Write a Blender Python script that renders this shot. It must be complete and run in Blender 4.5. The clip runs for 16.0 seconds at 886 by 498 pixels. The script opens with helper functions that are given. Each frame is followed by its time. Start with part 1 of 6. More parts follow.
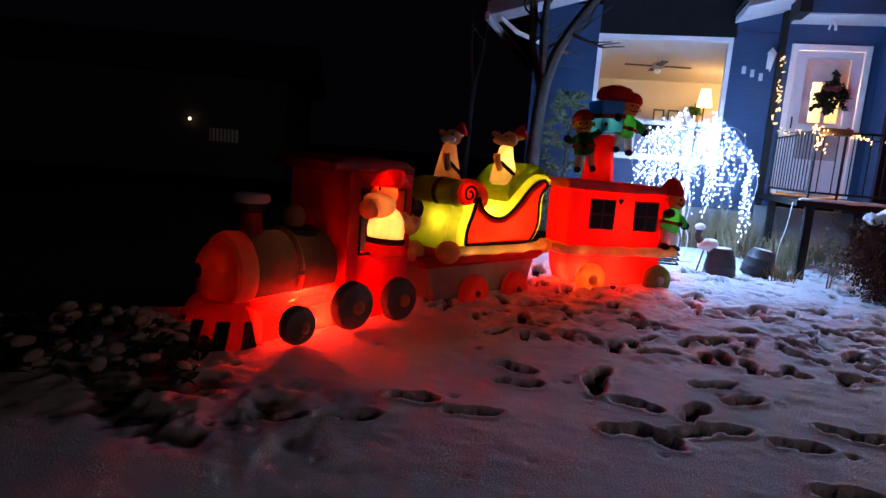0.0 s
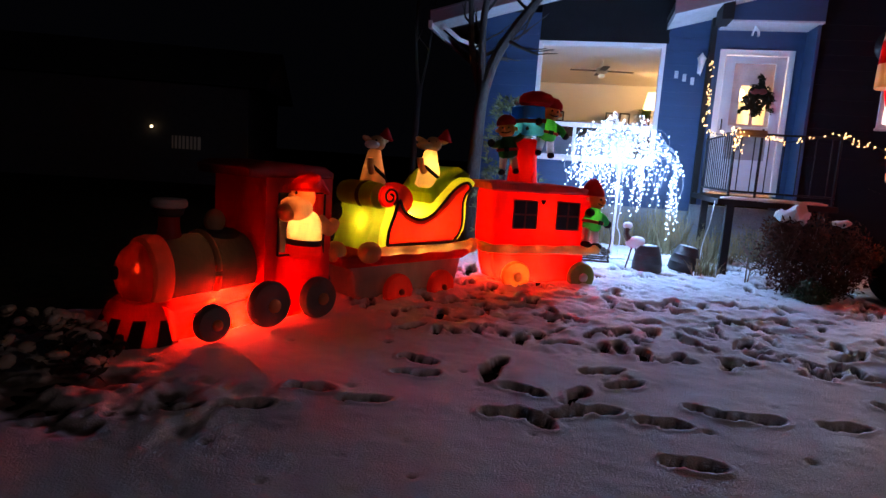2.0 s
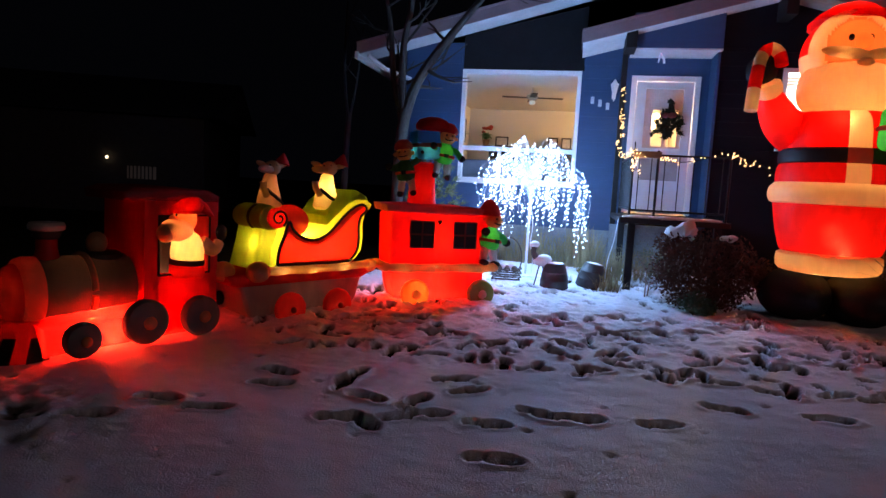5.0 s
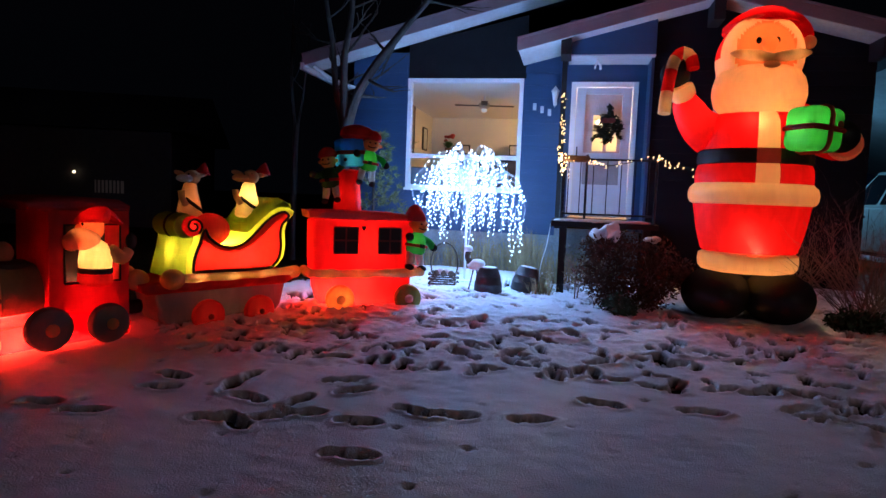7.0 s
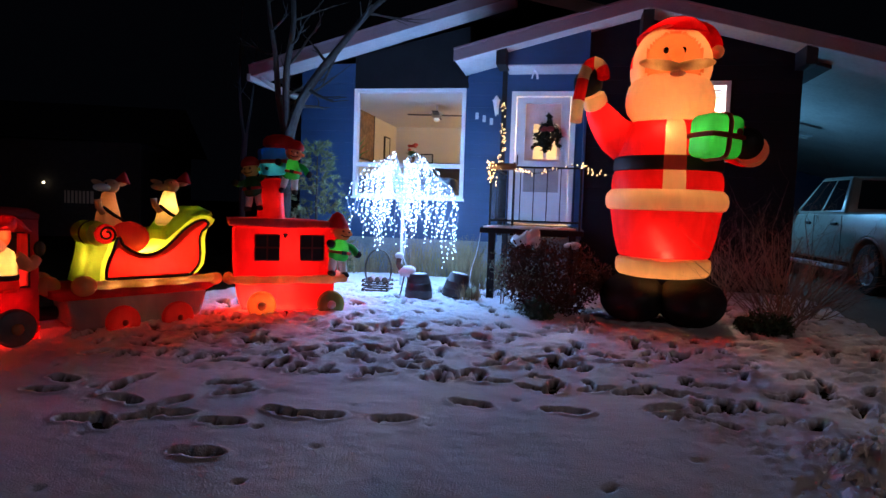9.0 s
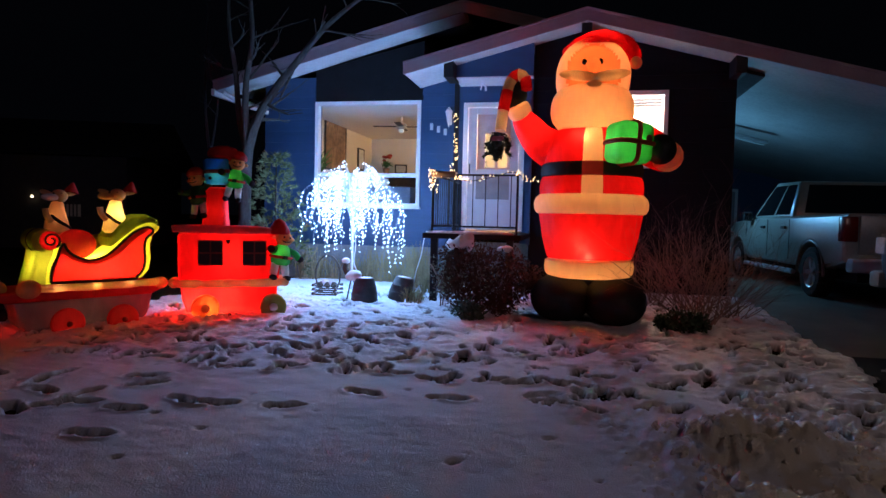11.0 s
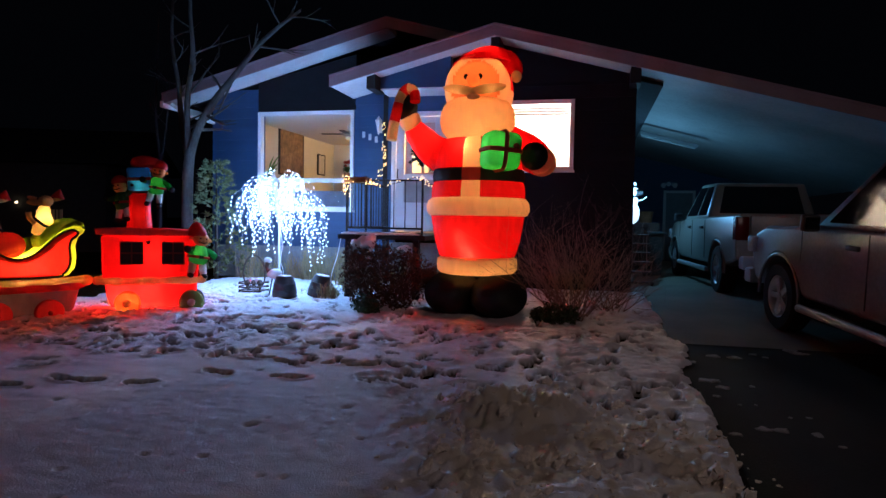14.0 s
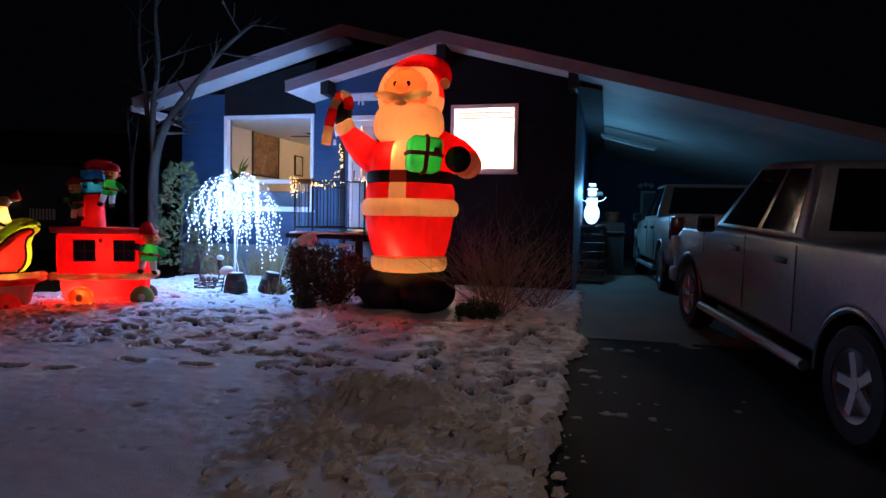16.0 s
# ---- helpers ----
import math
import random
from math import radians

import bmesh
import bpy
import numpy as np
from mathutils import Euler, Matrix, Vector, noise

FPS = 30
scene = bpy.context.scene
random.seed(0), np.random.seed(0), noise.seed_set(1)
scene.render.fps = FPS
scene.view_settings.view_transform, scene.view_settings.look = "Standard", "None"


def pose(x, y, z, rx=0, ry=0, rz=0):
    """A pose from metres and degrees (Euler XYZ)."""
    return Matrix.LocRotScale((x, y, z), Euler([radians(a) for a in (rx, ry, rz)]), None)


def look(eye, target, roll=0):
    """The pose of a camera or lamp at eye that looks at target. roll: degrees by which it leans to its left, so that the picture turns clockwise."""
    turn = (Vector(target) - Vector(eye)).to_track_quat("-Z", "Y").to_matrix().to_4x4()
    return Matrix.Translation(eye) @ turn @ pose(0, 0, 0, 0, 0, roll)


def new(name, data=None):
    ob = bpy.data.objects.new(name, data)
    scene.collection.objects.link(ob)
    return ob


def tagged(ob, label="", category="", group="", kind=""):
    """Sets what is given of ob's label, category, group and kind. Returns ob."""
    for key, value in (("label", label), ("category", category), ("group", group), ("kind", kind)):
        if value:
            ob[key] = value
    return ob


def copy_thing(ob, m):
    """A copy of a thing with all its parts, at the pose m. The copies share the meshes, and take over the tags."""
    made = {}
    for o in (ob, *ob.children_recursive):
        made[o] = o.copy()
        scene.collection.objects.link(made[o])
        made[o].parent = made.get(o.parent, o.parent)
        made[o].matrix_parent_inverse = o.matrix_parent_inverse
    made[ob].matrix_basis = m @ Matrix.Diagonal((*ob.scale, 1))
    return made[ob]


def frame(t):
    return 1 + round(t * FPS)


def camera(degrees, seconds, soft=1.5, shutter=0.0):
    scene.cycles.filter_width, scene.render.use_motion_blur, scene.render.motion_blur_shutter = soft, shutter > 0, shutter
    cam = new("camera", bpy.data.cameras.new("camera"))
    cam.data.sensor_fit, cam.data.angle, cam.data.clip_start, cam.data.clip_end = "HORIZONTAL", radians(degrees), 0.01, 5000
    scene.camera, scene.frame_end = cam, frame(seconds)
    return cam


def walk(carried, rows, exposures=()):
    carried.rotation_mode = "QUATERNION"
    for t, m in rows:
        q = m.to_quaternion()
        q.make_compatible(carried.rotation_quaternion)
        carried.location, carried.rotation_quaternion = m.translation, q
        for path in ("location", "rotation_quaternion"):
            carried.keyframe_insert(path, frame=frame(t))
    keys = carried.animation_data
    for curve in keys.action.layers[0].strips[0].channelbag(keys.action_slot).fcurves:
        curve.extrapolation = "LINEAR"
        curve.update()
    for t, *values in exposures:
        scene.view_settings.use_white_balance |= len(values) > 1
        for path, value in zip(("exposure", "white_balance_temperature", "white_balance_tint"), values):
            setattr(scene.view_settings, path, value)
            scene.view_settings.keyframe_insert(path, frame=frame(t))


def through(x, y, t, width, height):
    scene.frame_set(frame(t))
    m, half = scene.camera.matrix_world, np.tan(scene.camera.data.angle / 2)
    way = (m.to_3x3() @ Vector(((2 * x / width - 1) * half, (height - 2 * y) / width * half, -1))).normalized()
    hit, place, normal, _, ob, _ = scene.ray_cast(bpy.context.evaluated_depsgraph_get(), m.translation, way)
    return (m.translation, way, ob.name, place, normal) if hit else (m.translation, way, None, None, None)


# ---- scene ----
cam = camera(69.8, 16.0)
PATH = [
    (0, (0.351, -0.405, 1.286), (-0.125, 1.514, 0.988), 4.7),
    (0.5, (0.483, -0.479, 1.29), (0.018, 1.444, 0.998), 4.3),
    (1, (0.632, -0.562, 1.324), (0.185, 1.366, 1.04), 4.2),
    (1.5, (0.778, -0.568, 1.329), (0.342, 1.363, 1.043), 4.2),
    (2, (0.944, -0.532, 1.328), (0.519, 1.402, 1.047), 4.0),
    (2.5, (1.155, -0.532, 1.327), (0.728, 1.404, 1.063), 4.0),
    (3, (1.32, -0.561, 1.32), (0.903, 1.38, 1.076), 3.8),
    (3.5, (1.486, -0.609, 1.337), (1.074, 1.334, 1.104), 3.7),
    (4, (1.62, -0.591, 1.335), (1.214, 1.355, 1.112), 3.6),
    (6.5, (2.529, -0.586, 1.329), (2.142, 1.37, 1.168), 2.4),
    (7, (2.739, -0.529, 1.317), (2.353, 1.427, 1.157), 2.2),
    (7.5, (2.941, -0.494, 1.303), (2.556, 1.463, 1.148), 2.1),
    (8, (3.173, -0.48, 1.319), (2.786, 1.476, 1.171), 2.1),
    (8.5, (3.423, -0.461, 1.321), (3.039, 1.496, 1.175), 2.0),
    (9, (3.648, -0.489, 1.327), (3.263, 1.469, 1.196), 1.9),
    (11.5, (4.823, -0.732, 1.261), (4.403, 1.221, 1.171), 1.2),
    (12, (5.078, -0.807, 1.253), (4.645, 1.143, 1.166), 1.2),
    (12.5, (5.345, -0.836, 1.259), (4.912, 1.114, 1.168), 0.9),
    (13, (5.608, -0.888, 1.284), (5.176, 1.062, 1.194), 0.9),
    (13.5, (5.858, -0.989, 1.281), (5.419, 0.96, 1.197), 0.9),
    (14, (6.164, -1.016, 1.295), (5.711, 0.93, 1.208), 1.0),
    (14.5, (6.509, -1.019, 1.305), (6.045, 0.925, 1.215), 0.8),
    (15, (6.831, -1.077, 1.314), (6.353, 0.863, 1.229), 1.0),
    (15.5, (7.08, -1.152, 1.324), (6.591, 0.785, 1.24), 1.2),
    (16, (7.337, -1.156, 1.324), (6.839, 0.779, 1.234), 1.1),
]
walk(cam, [(t, look(eye, target, roll)) for t, eye, target, roll in PATH], exposures=[(0.0, 0.05, 6800, 16), (4.0, 0.05, 7000, 15), (6.5, -0.05, 6100, 14), (16.0, -0.03, 6080, 13)])

# ---- world, exposure and large lights ----
world = bpy.data.worlds.new("night_sky")
scene.world = world
world.use_nodes = True
bg = world.node_tree.nodes["Background"]
bg.inputs[0].default_value = (0.55, 0.62, 1.0, 1)
bg.inputs[1].default_value = 0.0013

WARM, COOL, ROOM = (1.0, 0.58, 0.24), (0.26, 0.52, 1.0), (1.0, 0.64, 0.30)


def lamp(name, loc, watts, colour, radius=0.04):
    d = bpy.data.lights.new(name, "POINT")
    d.energy, d.color, d.shadow_soft_size = watts, colour, radius
    ob = new(name, d)
    ob.location = loc
    return ob


def ground_z(x, y):
    """Height of the lawn, which rises gently towards the house."""
    return 0.055 * (min(max(y, -4.0), 9.0) - 5.1) - 0.05


# street light out of view, behind and to the right of the walk
lamp("street_light", (10.4, -2.4, 4.8), 155, (1.0, 0.72, 0.66), 0.25)
# the lit willow's bulbs, gathered in four places in its crown
for dx, dy, dz in ((-0.5, 0.05, 1.85), (0.5, 0.0, 1.85), (0.05, -0.25, 1.55), (-0.5, -0.2, 1.3), (0.6, -0.15, 1.25)):
    lamp("willow_light", (1.33 + dx, 8.14 + dy, dz), 66, COOL, 0.2)
lamp("room_light", (0.98, 12.0, 3.06), 55, ROOM, 0.05)
lamp("room_light", (3.4, 13.8, 2.9), 110, ROOM, 0.1)
lamp("room_light", (2.05, 13.6, 2.80), 22, ROOM, 0.03)
lamp("kitchen_light", (5.25, 10.6, 3.2), 850, (1.0, 0.86, 0.74), 0.1)
lamp("hall_light", (3.2, 11.0, 2.7), 90, ROOM, 0.1)
lamp("snowman_light", (7.10, 12.95, 2.0), 58, (0.20, 0.62, 1.0), 0.1)

# ---- materials ----


def nodes(name):
    m = bpy.data.materials.new(name)
    m.use_nodes = True
    nt = m.node_tree
    return m, nt, nt.nodes["Principled BSDF"], nt.nodes["Material Output"]


def paint(name, colour, rough=0.6, metal=0.0, vary=0.25, scale=6.0, bump=0.15, fine=60.0, spec=0.4, bdist=0.01, stretch=(1, 1, 1)):
    """A plain surface with two scales of variation and a fine relief."""
    m, nt, p, out = nodes(name)
    tc = nt.nodes.new("ShaderNodeTexCoord")
    mp = nt.nodes.new("ShaderNodeMapping")
    mp.inputs["Scale"].default_value = stretch
    nt.links.new(tc.outputs["Object"], mp.inputs[0])
    a, b = nt.nodes.new("ShaderNodeTexNoise"), nt.nodes.new("ShaderNodeTexNoise")
    a.inputs["Scale"].default_value, a.inputs["Detail"].default_value = scale, 5
    b.inputs["Scale"].default_value, b.inputs["Detail"].default_value = fine, 3
    for n in (a, b):
        nt.links.new(mp.outputs[0], n.inputs["Vector"])
    add = nt.nodes.new("ShaderNodeMath")
    add.operation = "ADD"
    nt.links.new(a.outputs["Fac"], add.inputs[0])
    nt.links.new(b.outputs["Fac"], add.inputs[1])
    ramp = nt.nodes.new("ShaderNodeMapRange")
    ramp.inputs["From Min"].default_value, ramp.inputs["From Max"].default_value = 0.6, 1.4
    ramp.inputs["To Min"].default_value, ramp.inputs["To Max"].default_value = 1 - vary, 1 + vary
    nt.links.new(add.outputs[0], ramp.inputs["Value"])
    mul = nt.nodes.new("ShaderNodeVectorMath")
    mul.operation = "SCALE"
    mul.inputs[0].default_value = colour
    nt.links.new(ramp.outputs[0], mul.inputs["Scale"])
    nt.links.new(mul.outputs[0], p.inputs["Base Color"])
    p.inputs["Roughness"].default_value, p.inputs["Metallic"].default_value = rough, metal
    p.inputs["Specular IOR Level"].default_value = spec
    bp = nt.nodes.new("ShaderNodeBump")
    bp.inputs["Strength"].default_value, bp.inputs["Distance"].default_value = bump, bdist
    nt.links.new(add.outputs[0], bp.inputs["Height"])
    nt.links.new(bp.outputs[0], p.inputs["Normal"])
    return m


def fabric(name, colour, through=0.5, crease=0.35, vary=0.16, sheer=0.0):
    """Thin inflated nylon that lets the lamps inside it shine through; sheer is the share that passes straight."""
    m, nt, p, out = nodes(name)
    nt.nodes.remove(p)
    d, t = nt.nodes.new("ShaderNodeBsdfDiffuse"), nt.nodes.new("ShaderNodeBsdfTranslucent")
    g = nt.nodes.new("ShaderNodeBsdfGlossy")
    g.inputs["Roughness"].default_value = 0.5
    tc = nt.nodes.new("ShaderNodeTexCoord")
    mp = nt.nodes.new("ShaderNodeMapping")
    mp.inputs["Scale"].default_value = (1, 1, 0.45)
    nt.links.new(tc.outputs["Object"], mp.inputs[0])
    n1, n2 = nt.nodes.new("ShaderNodeTexNoise"), nt.nodes.new("ShaderNodeTexNoise")
    n1.inputs["Scale"].default_value, n1.inputs["Detail"].default_value, n1.inputs["Distortion"].default_value = 7, 3, 0.8
    n2.inputs["Scale"].default_value, n2.inputs["Detail"].default_value = 30, 3
    for n in (n1, n2):
        nt.links.new(mp.outputs[0], n.inputs["Vector"])
    mr = nt.nodes.new("ShaderNodeMapRange")
    mr.inputs["From Min"].default_value, mr.inputs["From Max"].default_value = 0.3, 0.7
    mr.inputs["To Min"].default_value, mr.inputs["To Max"].default_value = 1 - vary, 1 + 0.6 * vary
    nt.links.new(n1.outputs["Fac"], mr.inputs["Value"])
    sc = nt.nodes.new("ShaderNodeVectorMath")
    sc.operation = "SCALE"
    sc.inputs[0].default_value = colour
    nt.links.new(mr.outputs[0], sc.inputs["Scale"])
    bp = nt.nodes.new("ShaderNodeBump")
    bp.inputs["Strength"].default_value, bp.inputs["Distance"].default_value = crease, 0.03
    ad = nt.nodes.new("ShaderNodeMath")
    ad.operation = "MULTIPLY_ADD"
    ad.inputs[1].default_value = 0.25
    nt.links.new(n2.outputs["Fac"], ad.inputs[0])
    nt.links.new(n1.outputs["Fac"], ad.inputs[2])
    nt.links.new(ad.outputs[0], bp.inputs["Height"])
    for s in (d, t):
        nt.links.new(sc.outputs[0], s.inputs["Color"])
        nt.links.new(bp.outputs[0], s.inputs["Normal"])
    nt.links.new(bp.outputs[0], g.inputs["Normal"])
    mx = nt.nodes.new("ShaderNodeMixShader")
    mx.inputs[0].default_value = through
    nt.links.new(d.outputs[0], mx.inputs[1])
    nt.links.new(t.outputs[0], mx.inputs[2])
    m2 = nt.nodes.new("ShaderNodeMixShader")
    m2.inputs[0].default_value = 0.03
    nt.links.new(mx.outputs[0], m2.inputs[1])
    nt.links.new(g.outputs[0], m2.inputs[2])
    nt.links.new(m2.outputs[0], out.inputs[0])
    if sheer:
        c, m3 = nt.nodes.new("ShaderNodeBsdfTransparent"), nt.nodes.new("ShaderNodeMixShader")
        c.inputs["Color"].default_value = (*[v ** 0.8 for v in colour], 1)
        m3.inputs[0].default_value = sheer
        nt.links.new(m2.outputs[0], m3.inputs[1])
        nt.links.new(c.outputs[0], m3.inputs[2])
        nt.links.new(m3.outputs[0], out.inputs[0])
    return m


def glow(name, colour, strength):
    m, nt, p, out = nodes(name)
    p.inputs["Base Color"].default_value = (*colour, 1)
    p.inputs["Emission Color"].default_value = (*colour, 1)
    p.inputs["Emission Strength"].default_value = strength
    return m


def glass(name, colour=(1, 1, 1), rough=0.02):
    m, nt, p, out = nodes(name)
    p.inputs["Base Color"].default_value = (*colour, 1)
    p.inputs["Transmission Weight"].default_value = 1
    p.inputs["Roughness"].default_value, p.inputs["IOR"].default_value = rough, 1.05
    return m


SNOW = paint("snow", (0.80, 0.82, 0.86), 0.75, vary=0.10, scale=3, bump=0.6, fine=95, bdist=0.012)


def dirty(m, brown, layer):
    """Mixes another colour into the snow by a mesh attribute: plough grit, or turf where the cover is trodden through."""
    nt = m.node_tree
    p = nt.nodes["Principled BSDF"]
    old = p.inputs["Base Color"].links[0].from_socket
    at = nt.nodes.new("ShaderNodeAttribute")
    at.attribute_name = layer
    mx = nt.nodes.new("ShaderNodeMix")
    mx.data_type = "RGBA"
    nt.links.new(at.outputs["Fac"], mx.inputs[0])
    nt.links.new(old, mx.inputs[6])
    mx.inputs[7].default_value = (*brown, 1)
    nt.links.new(mx.outputs[2], p.inputs["Base Color"])


dirty(SNOW, (0.66, 0.56, 0.36), "grit")
dirty(SNOW, (0.085, 0.066, 0.045), "turf")
LAWN = paint("frozen_lawn", (0.030, 0.020, 0.010), 0.95, vary=0.6, scale=9, bump=0.9, fine=90, bdist=0.03, spec=0.0)
SLAB = paint("carport_concrete", (0.17, 0.145, 0.10), 0.8, vary=0.3, scale=1.5, bump=0.3, fine=70)
ASPHALT = paint("driveway_asphalt", (0.016, 0.014, 0.013), 0.85, vary=0.4, scale=1.5, bump=0.5, fine=70, spec=0.15)
SIDING = paint("blue_siding", (0.030, 0.070, 0.15), 0.55, vary=0.14, scale=3, bump=0.2, fine=50, stretch=(0.25, 1, 3))
BLACK_PANEL = paint("black_panel", (0.012, 0.012, 0.014), 0.75, vary=0.2, scale=4, spec=0.15)
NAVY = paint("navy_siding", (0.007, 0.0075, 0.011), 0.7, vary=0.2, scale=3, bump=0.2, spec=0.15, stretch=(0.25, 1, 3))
CONCRETE = paint("foundation_concrete", (0.22, 0.24, 0.25), 0.9, vary=0.35, scale=4, bump=0.5, fine=40)
WHITE = paint("white_trim", (0.78, 0.78, 0.78), 0.45, vary=0.06, scale=5, bump=0.08)
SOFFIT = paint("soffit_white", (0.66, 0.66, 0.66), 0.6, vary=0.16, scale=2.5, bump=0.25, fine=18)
# soffit white with the carport's dimness put into the colour
CPCEIL_DIM = paint("carport_ceiling_dimmed", (0.40, 0.40, 0.38), 0.6, vary=0.2, scale=2.0, bump=0.25, fine=18)
FASCIA = paint("fascia_paint", (0.27, 0.19, 0.20), 0.6, vary=0.18, scale=4, bump=0.15)
SHINGLE = paint("dark_shingle", (0.05, 0.05, 0.055), 0.9, vary=0.4, scale=8, bump=0.6)
BEAM = paint("dark_beam", (0.012, 0.010, 0.010), 0.7, vary=0.3)
PLASTER = paint("cream_wall", (0.72, 0.66, 0.52), 0.8, vary=0.05, scale=2, bump=0.05)
CEILING = paint("room_ceiling", (0.80, 0.76, 0.66), 0.9, vary=0.04, scale=2, bump=0.05)
WOOD = paint("brown_wood", (0.16, 0.09, 0.045), 0.5, vary=0.4, scale=5, bump=0.2, stretch=(0.3, 1, 1))
DARKWOOD = paint("dark_wood", (0.045, 0.035, 0.03), 0.5, vary=0.3, scale=5)
IRON = paint("black_iron", (0.02, 0.02, 0.022), 0.45, metal=0.6, vary=0.3)
PANE = glass("window_glass")
RED = fabric("red_nylon", (0.82, 0.013, 0.010), 0.6, sheer=0.3)
RED_DULL = fabric("red_nylon_thick", (0.66, 0.03, 0.025), 0.4, sheer=0.1)
CREAM = fabric("cream_plush", (0.86, 0.64, 0.34), 0.5, 0.15, 0.07)
SKIN = fabric("peach_nylon", (0.85, 0.30, 0.085), 0.45, 0.1, 0.05)
BLACKF = fabric("black_nylon", (0.015, 0.014, 0.014), 0.12)
GREEN = fabric("green_nylon", (0.03, 0.40, 0.07), 0.5)
LIME = fabric("lime_nylon", (0.50, 0.62, 0.05), 0.5)
BLUEF = fabric("blue_nylon", (0.03, 0.42, 0.78), 0.45)
GREYF = fabric("grey_nylon", (0.42, 0.33, 0.35), 0.3)
OLIVE = fabric("olive_black_nylon", (0.085, 0.055, 0.045), 0.35)
WHEELF = fabric("wheel_nylon", (0.15, 0.20, 0.21), 0.25)
TAN = fabric("tan_nylon", (0.75, 0.42, 0.20), 0.42)
WHITEF = fabric("white_nylon", (0.8, 0.78, 0.74), 0.4)

# ---- mesh helpers ----


def finish(bm, smooth=True):
    bmesh.ops.recalc_face_normals(bm, faces=bm.faces)
    for f in bm.faces:
        f.smooth = smooth
    return bm


def part(name, bm, material, parent=None, label="", smooth=True, sharp=35):
    """Links a bmesh as one mesh object under a thing or a part."""
    finish(bm, smooth)
    me = bpy.data.meshes.new(name)
    bm.to_mesh(me)
    bm.free()
    for m in material if isinstance(material, (list, tuple)) else [material]:
        me.materials.append(m)
    if smooth:
        me.set_sharp_from_angle(angle=radians(sharp))
    ob = new(name, me)
    if parent:
        ob.parent = parent
    return tagged(ob, label)


def thing(name, m, label, category, group=""):
    ob = new(name)
    ob.empty_display_size = 0.1
    ob.matrix_basis = m
    return tagged(ob, label, category, group)


def solid(name, bm, material, m, label, category, group="", kind="", smooth=True):
    ob = part(name, bm, material, None, label, smooth)
    ob.matrix_basis = m
    return tagged(ob, label, category, group, kind)


def structure(name, bm, material, label, category, smooth=False):
    ob = part(name, bm, material, None, label, smooth)
    return tagged(ob, label, category, "", "structure")


def ring_faces(bm, rings, mi=0, close=True):
    for k in range(len(rings) - 1):
        a, b = rings[k], rings[k + 1]
        n = len(a)
        idx = mi[k] if isinstance(mi, (list, tuple)) else mi
        for i in range(n if close else n - 1):
            j = (i + 1) % n
            vs = [a[i], a[j], b[j], b[i]]
            f = bm.faces.new(vs)
            f.material_index = idx if not callable(idx) else idx(i, k)


def cap(bm, ring, mi=0):
    f = bm.faces.new(ring)
    f.material_index = mi


def lathe(bm, prof, m=Matrix(), n=28, sx=1.0, sy=1.0, mi=0, ends=True):
    """Turns a profile of (radius, height) round z. mi: one index, one a ring, or a function of side and ring."""
    rings = [[bm.verts.new(m @ Vector((r * sx * math.cos(2 * math.pi * i / n), r * sy * math.sin(2 * math.pi * i / n), z))) for i in range(n)] for r, z in prof]
    ring_faces(bm, rings, mi)
    if ends:
        first = mi[0] if isinstance(mi, (list, tuple)) else mi
        last = mi[-1] if isinstance(mi, (list, tuple)) else mi
        cap(bm, rings[0][::-1], first if not callable(first) else first(0, 0))
        cap(bm, rings[-1], last if not callable(last) else last(0, len(prof) - 2))
    return bm


def ball(bm, c, r, mi=0, m=Matrix(), n=16, k=10):
    r = (r, r, r) if isinstance(r, (int, float)) else r
    T = Matrix.Translation(c) @ m @ Matrix.Diagonal((*r, 1))
    prof = [(math.sin(math.pi * j / k), -math.cos(math.pi * j / k)) for j in range(1, k)]
    rings = [[bm.verts.new(T @ Vector((a * math.cos(2 * math.pi * i / n), a * math.sin(2 * math.pi * i / n), z))) for i in range(n)] for a, z in prof]
    ring_faces(bm, rings, mi)
    lo, hi = bm.verts.new(T @ Vector((0, 0, -1))), bm.verts.new(T @ Vector((0, 0, 1)))
    for i in range(n):
        j = (i + 1) % n
        for f in (bm.faces.new((lo, rings[0][j], rings[0][i])), bm.faces.new((hi, rings[-1][i], rings[-1][j]))):
            f.material_index = mi
    return bm


def tube(bm, pts, radii, n=10, mi=0, flat=1.0):
    """A round bar along points; radii one for all or one a point."""
    pts = [Vector(p) for p in pts]
    if isinstance(radii, (int, float)):
        radii = [radii] * len(pts)
    up = Vector((0, 0, 1))
    rings = []
    for k, p in enumerate(pts):
        d = (pts[min(k + 1, len(pts) - 1)] - pts[max(k - 1, 0)]).normalized()
        if abs(d.dot(up)) > 0.95:
            up = Vector((1, 0, 0)) if abs(d.x) < 0.9 else Vector((0, 1, 0))
        s = d.cross(up).normalized()
        u = s.cross(d).normalized()
        up = u
        rings.append([bm.verts.new(p + radii[k] * (math.cos(2 * math.pi * i / n) * s + flat * math.sin(2 * math.pi * i / n) * u)) for i in range(n)])
    ring_faces(bm, rings, mi)
    cap(bm, rings[0][::-1], mi[0] if isinstance(mi, (list, tuple)) else mi)
    cap(bm, rings[-1], mi[-1] if isinstance(mi, (list, tuple)) else mi)
    return bm


